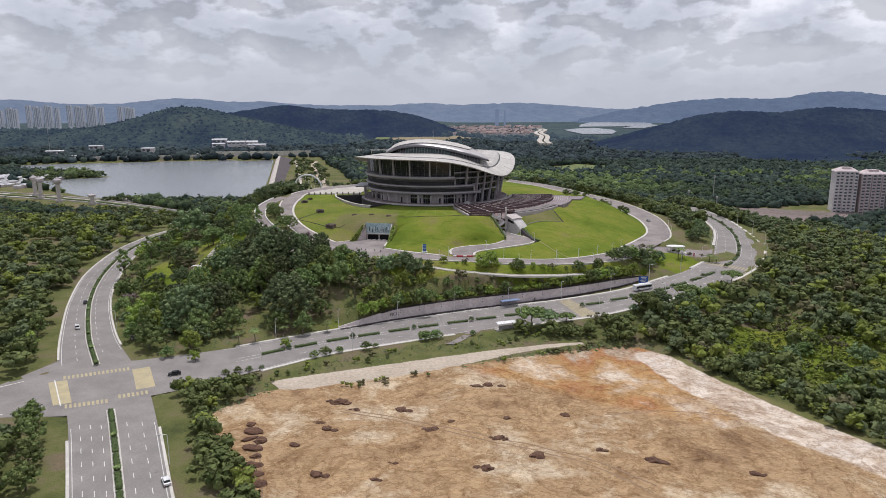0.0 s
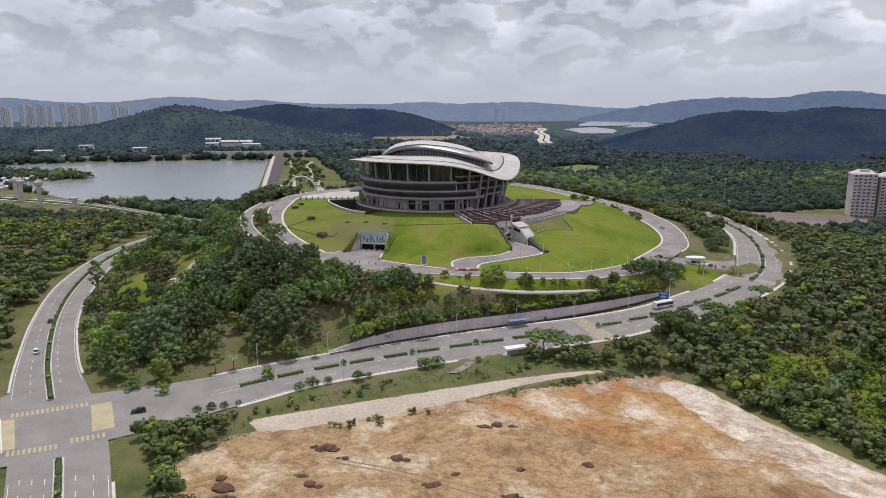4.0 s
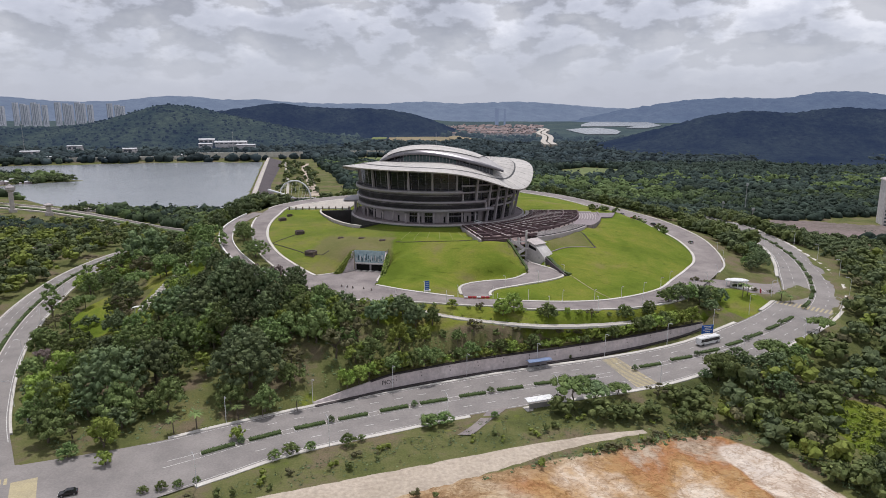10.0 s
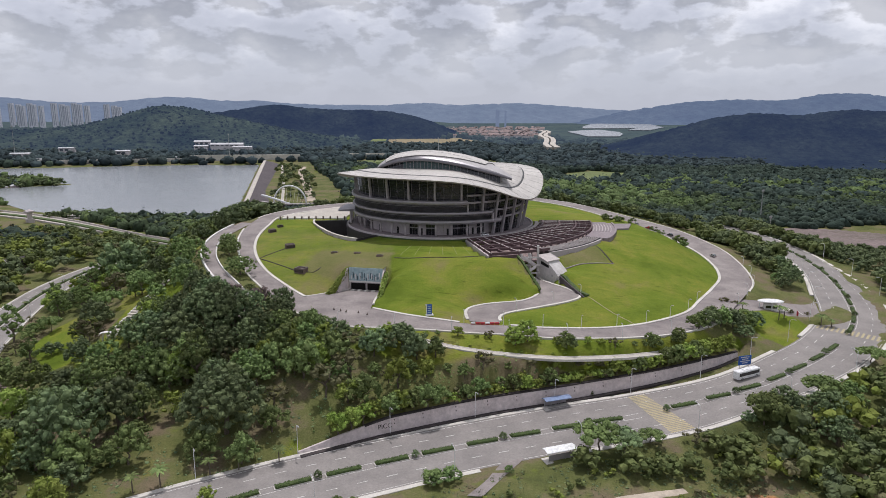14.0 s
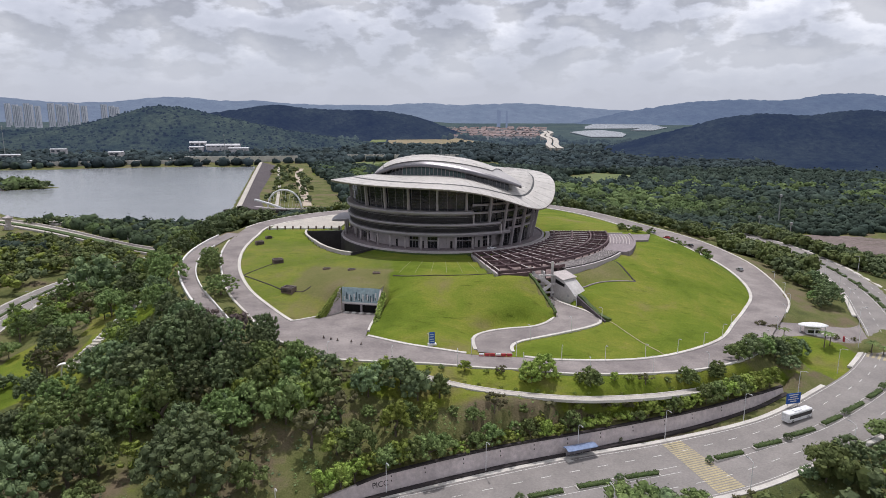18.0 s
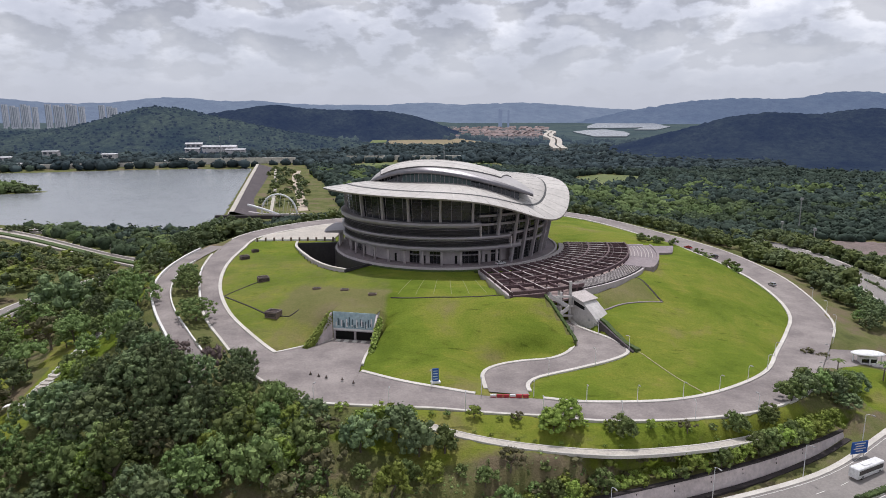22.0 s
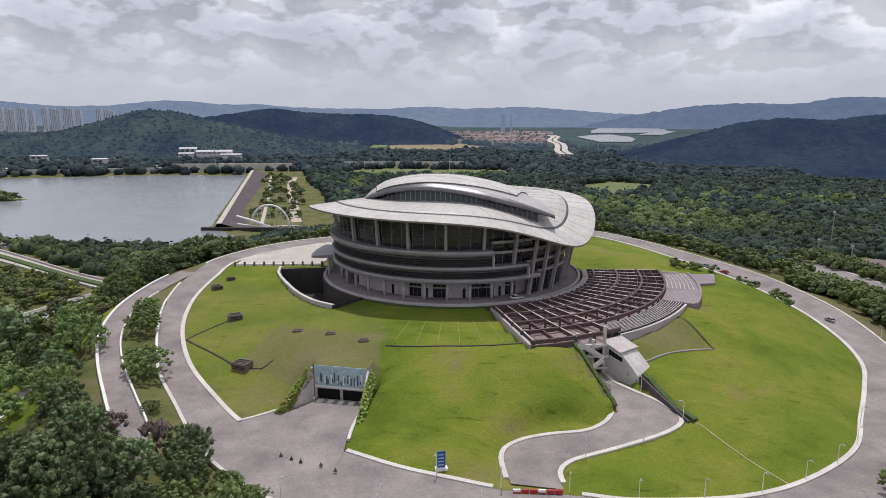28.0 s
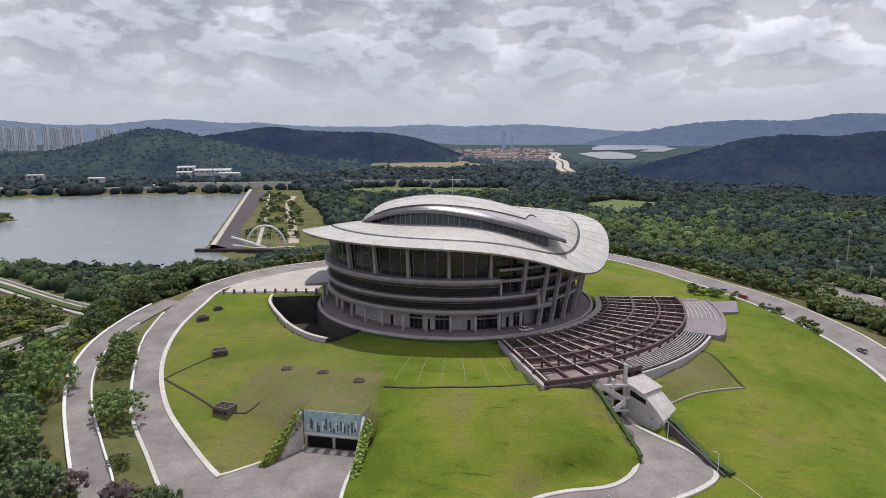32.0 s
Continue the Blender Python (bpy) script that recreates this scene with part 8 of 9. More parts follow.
for _f in np.linspace(0, 1, 6):
    _row = _tl * (1 - _f) + _tr * _f
    _rows.append([(q[0] + 0.5 * noise.noise((q[0] * 0.2, q[1] * 0.2, _f)), q[1] + (0.9 if _f in (0, 1) else 0) * noise.noise((q[0] * 0.15, q[1] * 0.15, 3 + _f)), ground_z(q[0], q[1]) + (0.12 if 0 < _f < 1 else -0.1)) for q in _row])
_mb.loft(_rows, closed=False)
_o = thing("sand_track", _mb, SANDROAD, "pale bare sand track beside the cleared plot", "track", kind="structure", smooth=True)
if sum(q.normal.z for q in _o.data.polygons) < 0:
    _o.data.flip_normals()

# mounds of dark earth, stumps and wheel ruts on the cleared plot
SOIL = mat("dark_turned_earth", (0.085, 0.045, 0.032), (0.15, 0.085, 0.055), big=0.5, fine=2.0, rough=0.98, bump=0.8, fine_amt=0.4)


def mound(x, y, r, seed):
    rng = np.random.default_rng(seed)
    v, f = ICO2
    k = v * (0.75 + 0.5 * rng.random((len(v), 1))) * (r * rng.uniform(0.9, 1.6), r * rng.uniform(0.7, 1.0), r * 0.42)
    me = tri_quad_mesh("soil_mound", k, f, np.zeros((0, 4), int), SOIL, False)
    o = tagged(new("soil_mound", me), "rough mound of dark turned earth on bare sand", "mound", "soil mounds")
    o.matrix_basis = pose(x, y, ground_z(x, y) + 0.05, 0, 0, rng.uniform(-30, 30))


_mounds = [(-29.7, -229.3), (-34.5, -243.1), (-26.2, -259.3), (-18.9, -221.2), (-4.6, -221.6), (10.9, -230.0), (24.3, -240.9), (33.9, -251.3), (52.1, -248.4), (19.2, -257.5), (-10.5, -262.5), (47.0, -226.0), (-25.1, -215.3), (28.4, -228.2), (-26.6, -233.8), (-5.5, -254.3), (90.8, -261.0), (-44.9, -240.9), (21.1, -203.3), (25.2, -202.4), (29.5, -203.3), (4.7, -235.1), (65.3, -254.8)]
for _i, (_x, _y) in enumerate(_mounds):
    _r = 0.9 + 1.1 * ((_i * 7) % 5) / 4
    mound(_x, _y, _r, 100 + _i)
    if _i % 2 == 0:
        mound(_x + _r * 1.3, _y - _r * 0.5, _r * 0.6, 200 + _i)
    if _i % 3 == 0:
        mound(_x - _r * 1.6, _y + _r * 0.4, _r * 0.45, 300 + _i)
RUT = mat("damp_wheel_rut", (0.22, 0.145, 0.09), (0.30, 0.21, 0.135), big=0.3, fine=1.5, rough=0.98, bump=0.4)
for _pts in ([(-24, -222), (-6, -229), (16, -240), (44, -254), (60, -270)], [(-22.5, -221), (-4.5, -227.5), (17.5, -238), (46, -252), (62, -267)], [(-48, -236), (-44, -252), (-40, -268), (-38, -282)], [(-46.5, -236), (-42.4, -252), (-38.3, -268), (-36.4, -282)], [(60, -226), (84, -222), (104, -226)]):
    drape("wheel_rut", _pts, 0.5, RUT, "damp wheel rut pressed into the sand", -0.02, 0.06)
for _i in range(11):
    _f = _i / 10
    mound(-50 + 13 * _f + 0.8 * math.sin(_i * 2.1), -230 - 48 * _f, 1.5 + 0.7 * math.sin(_i * 1.7) ** 2, 400 + _i)


# ---------------------------------------------------------------- lamps, signs, shelters, vehicles
def lamp_parts(h, arm):
    pole = MB().tube([(0, 0, -0.3), (0, 0, h)], 0.11, 6, 0.07).mesh("pole")
    a = MB().tube([(0, 0, h - 0.1), (arm * 0.5, 0, h + 0.35), (arm, 0, h + 0.4)], 0.06, 5).mesh("arm")
    hd = MB().bevel_box((arm - 0.2, -0.16, h + 0.32), (arm + 0.75, 0.16, h + 0.52), 0.06).mesh("lamp_head")
    for m in (pole, a, hd):
        m.materials.append(STEEL_W if m is not hd else STEEL_G)
    return (("pole", pole), ("arm", a), ("lamp_head", hd))


LAMP_T, LAMP_S = lamp_parts(8.5, 1.6), lamp_parts(4.6, 0.5)


def lamp(x, y, z, turn, kind=LAMP_T, label="tall pale street lamp with a single arm"):
    h = holder("street_lamp", (x, y, z), label, "street lamp", "street lamps", turn=turn)
    for n, me in kind:
        o = new(n, me)
        o.parent = h


def lamps_along(line, every, off, side_turn, a=0.0, b=1.0, kind=LAMP_T, label="tall pale street lamp with a single arm"):
    n = max(2, int(np.linalg.norm(np.diff(line, axis=0), axis=1).sum() / every))
    ev, nl = even(line, n), left_of(even(line, n))
    for i in range(int(a * n), int(b * n)):
        d = math.degrees(math.atan2(nl[i][1], nl[i][0]))
        if math.hypot(ev[i][0] + 100, ev[i][1] + 195) > 36:
            lamp(ev[i][0] + nl[i][0] * off, ev[i][1] + nl[i][1] * off, ev[i][2] + 0.1, d + side_turn, kind, label)


lamps_along(EDGES["boulevard"][0], 25, 1.9, 180, 0.05, 0.8)
lamps_along(EDGES["boulevard"][1], 34, -1.9, 0, 0.1, 0.8)
lamps_along(EDGES["avenue"][1], 40, -1.2, 0, 0.2, 0.9)
lamps_along(EDGES["loop"][0], 14, 0.7, 180, 0.42, 0.62, LAMP_S, "short slim pale lamp post by the drive")
lamps_along(EDGES["loop"][1], 19, -0.6, 0, 0.37, 0.75, LAMP_S, "short slim pale lamp post by the drive")
lamps_along(EDGES["spur"][1], 12, -0.9, 0, 0.3, 0.9, LAMP_S, "short slim pale lamp post by the drive")


def shelter(x, y, z, turn, roof_mat, label, bench=True):
    s = holder("bus_shelter", (x, y, z), label, "bus shelter", turn=turn)
    part("roof", MB().loft([[(-4.6, yy, zz), (4.6, yy, zz), (4.6, yy, zz + 0.18), (-4.6, yy, zz + 0.18)] for yy, zz in ((-1.7, 3.0), (0, 3.35), (1.5, 2.9))], caps=True), roof_mat, s, "curved roof sheet")
    for px in (-3.8, -1.3, 1.3, 3.8):
        part("post", MB().tube([(px, 0.9, -0.3), (px, 0.9, 3.0)], 0.09, 6), STEEL_G, s)
    part("back_panel", MB().box((-3.8, 0.98, 0.5), (3.8, 1.05, 2.2)), CLAD, s)
    part("bench", MB().bevel_box((-3, 0.2, 0.38), (3, 0.65, 0.48), 0.03), STEEL_G, s)
    part("floor_slab", MB().box((-4.8, -1.8, -0.3), (4.8, 1.6, 0.12)), CONCRETE, s)


shelter(44.3, -117.2, 1.75, 17, mat("blue_grey_roof_sheet", (0.16, 0.22, 0.36), (0.2, 0.26, 0.4), rough=0.4, bump=0), "bus shelter with a blue-grey curved roof")
shelter(38.8, -147.8, 0.9, 197, STEEL_W, "bus shelter with a white curved roof")

# guard house under an oval white canopy
_g = holder("guard_house", (150, -47.5, ground_z(150, -47.5)), "small glazed guard house under an oval white canopy", "guard house", turn=-8)
_n = 28
_mb = MB().loft([[(5.4 * k * math.cos(2 * math.pi * i / _n), 2.9 * k * math.sin(2 * math.pi * i / _n), z) for i in range(_n)] for k, z in ((0.9, 3.6), (1.0, 3.75), (1.0, 3.9), (0.8, 4.25), (0.4, 4.5), (0.05, 4.55))], caps=True)
part("canopy", _mb, STEEL_W, _g, "oval white canopy", True)
for _x, _y in ((-4.5, 0), (4.5, 0), (0, 1.8), (0, -1.8)):
    part("column", MB().tube([(_x, _y, -1.5), (_x, _y, 3.7)], 0.22, 8), STEEL_W, _g)
_bd = part("booth", MB().bevel_box((-2.6, -1.4, -1.2), (2.6, 1.4, 2.7), 0.1), WHITE, _g)
part("window", MB().box((-2.3, -1.43, 1.0), (2.3, -1.40, 2.2)), GLASS, _bd)
part("island", MB().bevel_box((-8.5, -2.4, -1.5), (8.5, 2.4, 0.15), 0.1), CONCRETE, _g)
for _x in (-9.5, 9.5):
    _br = part("barrier_post", MB().bevel_box((_x - 0.3, -4.6, -1.2), (_x + 0.3, -4.0, 1.1), 0.06), RED, _g)
    part("barrier_arm", MB().box((_x - 0.06, -9.5, 0.9), (_x + 0.06, -4.6, 1.05)), STEEL_W, _br)
for _x, _y, _r in ((132, -44, 3.4), (136, -46, 2.6), (157, -51, 2.4), (164, -51.5, 2.0), (174, -12, 3)):
    _v = plant("bush2", _x, _y, _r * 0.8, group="ornamental beds", label="yellow-green ornamental shrub bed by the gate")

# blue direction board
_s = holder("direction_sign", (115, -97, ground_z(115, -97)), "large blue direction board on two posts", "road sign", turn=12)
_bp = part("board", MB().bevel_box((-2.6, -0.08, 1.5), (2.6, 0.08, 4.9), 0.04), BLUE, _s)
for _z, _w in ((4.2, 3.4), (3.5, 2.6), (2.8, 3.8), (2.1, 2.2)):
    part("text_bar", MB().box((-_w / 2, -0.1, _z), (_w / 2, -0.085, _z + 0.3)), PAINT_W, _bp)
for _x in (-1.8, 1.8):
    part("post", MB().tube([(_x, 0.12, -0.4), (_x, 0.12, 4.6)], 0.08, 6), STEEL_G, _s)
# upright banner board on the lawn
_s = holder("banner_board", (4.8, -75.2, ground_z(4.8, -75.2)), "tall narrow blue and white board on a pale base", "sign", turn=8)
_bp = part("board", MB().bevel_box((-0.9, -0.1, 0.4), (0.9, 0.1, 4.2), 0.05), BLUE, _s)
for _z in (0.9, 1.7, 2.5, 3.3):
    part("stripe", MB().box((-0.7, -0.12, _z), (0.6, -0.105, _z + 0.28)), BOARD, _bp)
part("base", MB().bevel_box((-1.4, -0.8, -0.3), (1.4, 0.8, 0.4), 0.1), WHITE, _s)
# red plastic barriers across the spur
for _i in range(6):
    _x = 20.3 + _i * 1.75
    _s = holder("road_barrier", (_x, -83.4 - _i * 0.12, 18.55), "low red plastic road barrier", "barrier", "red barriers", turn=-3)
    part("body", MB().bevel_box((-0.8, -0.25, 0), (0.8, 0.25, 0.75), 0.1), RED if _i % 3 else STEEL_W, _s)
    part("foot", MB().bevel_box((-0.8, -0.4, -0.05), (0.8, 0.4, 0.18), 0.05), RED, _s)
for _x, _y in ((-31.2, -69.8), (-28.6, -71.3), (-26.3, -72.6), (-21.6, -74.4), (-18.2, -76.8)):
    _s = holder("road_cone", (_x, _y, 20.45), "small dark red bollard on the drive", "bollard", "drive bollards")
    part("cone", MB().tube([(0, 0, 0), (0, 0, 0.8)], 0.26, 8, 0.08), MAROON_D, _s)
    part("base", MB().bevel_box((-0.35, -0.35, -0.05), (0.35, 0.35, 0.06), 0.03), TYRE, _s)

# painted letters on the retaining wall
_fc = bpy.data.curves.new("wall_letters", "FONT")
_fc.body, _fc.size, _fc.extrude = "PICC", 2.0, 0.03
_tmp = new("wall_letters", _fc)
bpy.context.view_layer.update()
_lm = bpy.data.meshes.new_from_object(_tmp.evaluated_get(bpy.context.evaluated_depsgraph_get()))
bpy.data.objects.remove(_tmp)
_lm.materials.clear()
_lm.materials.append(DRAIN)
_i = int(np.abs(WALL_LINE[:, 0] + 12.0).argmin())
_d = WALL_LINE[_i + 3] - WALL_LINE[_i]
_lean = math.degrees(math.atan2(0.9, WALL_TOP[_i] - WALL_LINE[_i][2] + 0.8))
_lo = tagged(new("wall_lettering", _lm), "dark painted capital letters on the concrete wall", "lettering")
_q = WALL_LINE[_i][:2] + left_of(WALL_LINE)[_i] * (0.9 * 2.4 / (WALL_TOP[_i] - WALL_LINE[_i][2] + 0.8) - 0.06)
_lo.matrix_basis = Matrix.Translation((_q[0], _q[1], WALL_LINE[_i][2] + 1.6)) @ pose(0, 0, 0, 0, 0, math.degrees(math.atan2(_d[1], _d[0]))) @ pose(0, 0, 0, 90 - _lean, 0, 0)
for _i in range(14, len(WALL_LINE) - 10, 5):
    _p, _s = WALL_LINE[_i], left_of(WALL_LINE)[_i]
    _h = WALL_TOP[_i] - _p[2]
    for _k, _f in enumerate((0.55, 0.8)):
        _u = 0.9 * (_f * _h + 0.8) / (_h + 0.8)
        _o = part("weep_stain", MB().box((-0.13, -0.05, -0.9), (0.13, 0.02, 0.15), Matrix.Translation((_p[0] + _s[0] * _u, _p[1] + _s[1] * _u, _p[2] + _f * _h)) @ pose(0, 0, 0, 0, 0, math.degrees(math.atan2(-_s[0], _s[1])))), DRAIN, _wall)


# vehicles
def vehicle(name, x, y, z, turn, paint, label, L=4.4, W=1.8, H=1.5, bus=False):
    c = holder(name, (x, y, z), label, "bus" if bus else "car", turn=turn)
    if bus:
        part("body", MB().bevel_box((-L / 2, -W / 2, 0.45), (L / 2, W / 2, H), 0.18), paint, c)
        for s in (-1, 1):
            part("side_window", MB().box((-L / 2 + 0.5, s * (W / 2 + 0.005) - 0.01, 1.4), (L / 2 - 0.4, s * (W / 2 + 0.005) + 0.01, H - 0.55)), GLASS, c)
        part("windscreen", MB().box((L / 2 - 0.02, -W / 2 + 0.15, 1.3), (L / 2 + 0.02, W / 2 - 0.15, H - 0.35)), GLASS, c)
        part("roof_unit", MB().bevel_box((-2, -0.7, H), (1, 0.7, H + 0.22), 0.06), STEEL_W, c)
    else:
        side = [(-L / 2, 0.35), (-L / 2, 0.85), (-L / 2 + 0.25, 0.98), (L / 2 - 1.1, 0.92), (L / 2 - 0.15, 0.75), (L / 2, 0.55), (L / 2, 0.35)]
        part("body", MB().loft([[(px, w, pz) for px, pz in side] for w in (-W / 2, W / 2)], caps=True), paint, c)
        cab = [(-L / 2 + 0.35, 0.95), (-L / 2 + 0.8, H - 0.08), (0.25, H - 0.06), (L / 2 - 1.15, 0.93)]
        part("cabin", MB().loft([[(px, w * (1 if pz < 1 else 0.86), pz) for px, pz in cab] for w in (-W / 2 + 0.08, W / 2 - 0.08)], caps=True), GLASS, c)
        part("roof", MB().bevel_box((-L / 2 + 0.8, -W / 2 + 0.2, H - 0.1), (0.3, W / 2 - 0.2, H), 0.05), paint, c)
        for px in (-L / 2 + 0.01, L / 2 - 0.01):
            for s in (-1, 1):
                part("lamp", MB().bevel_box((px - 0.04, s * 0.6 - 0.18, 0.6), (px + 0.04, s * 0.6 + 0.18, 0.75), 0.02), STEEL_W if px > 0 else RED, c)
    for px in (-L / 2 + (0.8 if not bus else 2.0), L / 2 - (0.85 if not bus else 1.6)):
        for s in (-1, 1):
            r = 0.32 if not bus else 0.5
            w = part("wheel", MB().tube([(px, s * (W / 2 - 0.2), r), (px, s * (W / 2 + 0.02), r)], r, 12), TYRE, c)
            part("rim", MB().tube([(px, s * (W / 2 + 0.02), r), (px, s * (W / 2 + 0.035), r)], r * 0.6, 10), STEEL_G, w)
    return c


vehicle("car", *polar(48.6, -65, FLOOR_Z), 25, CAR_W, "white saloon car parked on the ring terrace")
vehicle("car", -64, -262, 0.05, 120, CAR_W, "white saloon car on the avenue")
vehicle("car", -148, -135, 0.05, 116, CAR_W, "white van-like car on the avenue", 4.6, 1.8, 1.8)
vehicle("car", -118, -150, 0.05, -62, CAR_S, "silver hatchback on the avenue")
vehicle("car", -87, -190, 0.05, 200, CAR_K, "black saloon car at the junction")
vehicle("car", -163, -96, 0.05, 112, CAR_K, "dark hatchback on the avenue")
vehicle("bus", 112, -104.5, 5.35, 24, CAR_W, "white and dark single-decker bus on the boulevard", 10.5, 2.5, 3.1, True)
for _k, (_x, _y, _z, _t, _m, _l) in enumerate(((158, 88, 17.4, 100, CAR_K, "dark car parked by the drive"), (150, 104, 19.0, 120, CAR_R, "red car parked by the drive"), (144, 112, 20.3, 125, CAR_S, "silver car parked by the drive"), (164, 40, 14.8, 95, CAR_S, "silver car on the drive"))):
    vehicle("car", _x, _y, _z, _t, _m, _l)

# clipped hedges on the east shoulder of the hill
for _x, _y, _t, _l, _w, _h in ((150, 52, 112, 13, 7.0, 5.6), (138, 58, 125, 10, 5.0, 3.6), (120.5, 60, 160, 10, 5.4, 4.2), (113, 62, 165, 8, 5.4, 4.4), (110, 69.5, 130, 7, 6, 4.4)):
    _n = max(1, int(_l / 3.6))
    for _k in range(_n):
        _u = (_k - (_n - 1) / 2) * _l / _n
        plant("bush0", _x + math.cos(radians(_t)) * _u, _y + math.sin(radians(_t)) * _u, _w * 0.62, group="hill hedges", h=_h / (_w * 0.62) * 0.78, label="large rounded dark green clipped bush on the hill shoulder")
# planted strip along the outer side of the drive
for _i in range(26):
    _q = EDGES["loop"][1][int(118 + _i * 2.6)]
    _nq = (_q[:2] - np.array(HALL)) / np.linalg.norm(_q[:2] - np.array(HALL))
    if not on_road(_q[0] + _nq[0] * 3.4, _q[1] + _nq[1] * 3.4, 0.8):
        plant(["bush1", "bush0", "light0", "bush1"][_i % 4], _q[0] + _nq[0] * 3.4, _q[1] + _nq[1] * 3.4, 1.1 + 0.5 * (_i % 3), group="drive shrubs", label="rounded golden-green shrub beside the drive" if _i % 2 else "rounded mid green shrub beside the drive")
# cypress row and golden shrubs in the garden
for _i in range(10):
    _x = 16 + _i * 4.6
    _y = -109.3 - 1.2 * math.sin(_i * 0.9) + 0.02 * (_x - 16)
    plant("cone0", _x, _y - 1.6, 0.55, group="cypress row", h=0.9, label="small dark columnar cypress in the lawn")
for _i in range(16):
    _q = EDGES["garden_path"][0][int(6 + _i * 2.5)]
    plant("bush1", _q[0], _q[1] + 1.4, 0.7, group="golden shrubs", label="small golden-green clipped shrub by the path")
for _x, _y, _r in ((-68.7, -189.8, 1.3), (-64.8, -188.5, 1.5), (-61, -187.3, 1.3), (-57, -185, 1.0), (-39.2, -174.6, 1.8), (-35, -172, 2.2), (-30, -170, 1.6), (-19.6, -168.5, 2.2), (-16, -166, 1.2), (24, -154, 1.3)):
    plant("mid1", _x, _y, _r, group="verge trees", h=1.0, label="small rounded tree on the grass verge")
# creeper hedges along the car park wing walls
for _a, _b, _k in (((-29.4, -34.5, 28.2), (-36.4, -47.8, 20.4), 3), ((-12.8, -39.5, 27.4), (-14.8, -54.5, 20.4), 8)):
    thing("hedge", slope_hedge(_a, _b, 1.9, 2.6, _k), LEAF[2], "bright green creeper hedge beside the entrance ramp", "hedge", "ramp hedges")
# stepped garden walk with a small white gateway on the west slope
_gw = holder("garden_stair", (-120, -40, ground_z(-120, -40)), "pale stepped garden walk with white side walls", "stairs")
_gi = _gw.matrix_basis.inverted()
_gl = even(spline([(-110, -20, 0), (-111.5, -33, 0), (-113, -45, 0), (-115.5, -58, 0), (-116.3, -66, 0)], 2), 26)
for _i in range(25):
    _p, _d = _gl[_i], _gl[_i + 1] - _gl[_i]
    _z = ground_z(_p[0], _p[1])
    _m = Matrix.Translation((_p[0], _p[1], _z)) @ pose(0, 0, 0, 0, 0, math.degrees(math.atan2(_d[1], _d[0])))
    _o = part("tread", MB().box((-0.2, -1.3, -0.9), (2.3, 1.3, 0.5), _m), PAVING, _gw)
    _o.matrix_parent_inverse = _gi
    if _i % 9 < 8:
        for _s in (-1.5, 1.5):
            _o = part("side_wall", MB().box((-0.1, _s - 0.18, -0.5), (2.3, _s + 0.18, 0.7), _m), WHITE, _gw)
            _o.matrix_parent_inverse = _gi
_ga = holder("garden_gateway", (-116.6, -69, ground_z(-116.6, -69)), "small white arched garden gateway", "gateway", turn=10)
for _x in (-1.8, 1.8):
    part("post", MB().tube([(_x, 0, -0.5), (_x * 0.7, 0, 3.4)], 0.25, 6), WHITE, _ga)
part("arched_roof", MB().loft([[(2.8 * math.cos(a), yy, 3.1 + 0.9 * math.sin(a)) for a in np.linspace(0, math.pi, 9)] + [(2.6 * math.cos(a), yy, 2.95 + 0.85 * math.sin(a)) for a in np.linspace(math.pi, 0, 9)] for yy in (-0.9, 0.9)], caps=True), WHITE, _ga)
# covered walk portal beyond the avenue
_tp = holder("walkway_portal", (-235, 68, ground_z(-235, 68)), "dark vaulted walkway portal with a pale path", "portal", turn=-30)
part("vault", MB().loft([[(5.5 * math.cos(a), yy, 6 * math.sin(a) ** 0.8) for a in np.linspace(0.01, math.pi - 0.01, 13)] for yy in (0, 16)], caps=True), DRAIN, _tp)
part("rim_arch", MB().loft([[(5.8 * math.cos(a), yy, 6.3 * max(0, math.sin(a)) ** 0.8) for a in np.linspace(0.01, math.pi - 0.01, 13)] + [(5.2 * math.cos(a), yy, 5.7 * max(0, math.sin(a)) ** 0.8) for a in np.linspace(math.pi - 0.01, 0.01, 13)] for yy in (-0.5, 0.1)], caps=True), CLAD, _tp)
part("path", MB().box((-1.6, -22, -0.6), (1.6, 0, 0.15)), PAVING, _tp)

# ---------------------------------------------------------------- dam, bridge, town and far buildings
# stone-faced dam between the lake and the low park
_cr = even(spline([(-165, 344, 4.5), (-206, 575, 6.5), (-248, 812, 8.2)], 20), 24)
_rows = []
for _off, _dz in ((-6, -6.5), (-1.5, -0.6), (-1.5, 0.35), (2.5, 0.35), (2.5, 0.0), (22, -5.8), (23, -8.0)):
    _t = np.linspace(0, 1, 24)
    _rows.append([(p[0] + _off * (1.0 if _off < 5 else 1 + 0.0 * t), p[1] + 0.18 * _off, p[2] + _dz * (1 if _dz > -5 else 1)) for p, t in zip(_cr, _t)])
_dm = holder("dam", (-165, 344, 0), "earth dam with a dark stone face and a pale crest path", "dam", kind="structure")
_di = _dm.matrix_basis.inverted()
for _n, _r0, _r1, _m in (("wet_face", 0, 1, SHOTCRETE), ("crest_path", 1, 4, PAVING), ("stone_face", 4, 6, RIPRAP)):
    _mb = MB().loft(_rows[_r0:_r1 + 1], closed=False)
    _o = part(_n, _mb, _m, _dm)
    _o.matrix_parent_inverse = _di
    if sum(q.normal.z for q in _o.data.polygons) < 0:
        _o.data.flip_normals()
drape("toe_path", [(-136, 372), (-160, 510), (-190, 660), (-216, 790)], 3.2, PAVING, "pale path along the dam foot", 0.1)
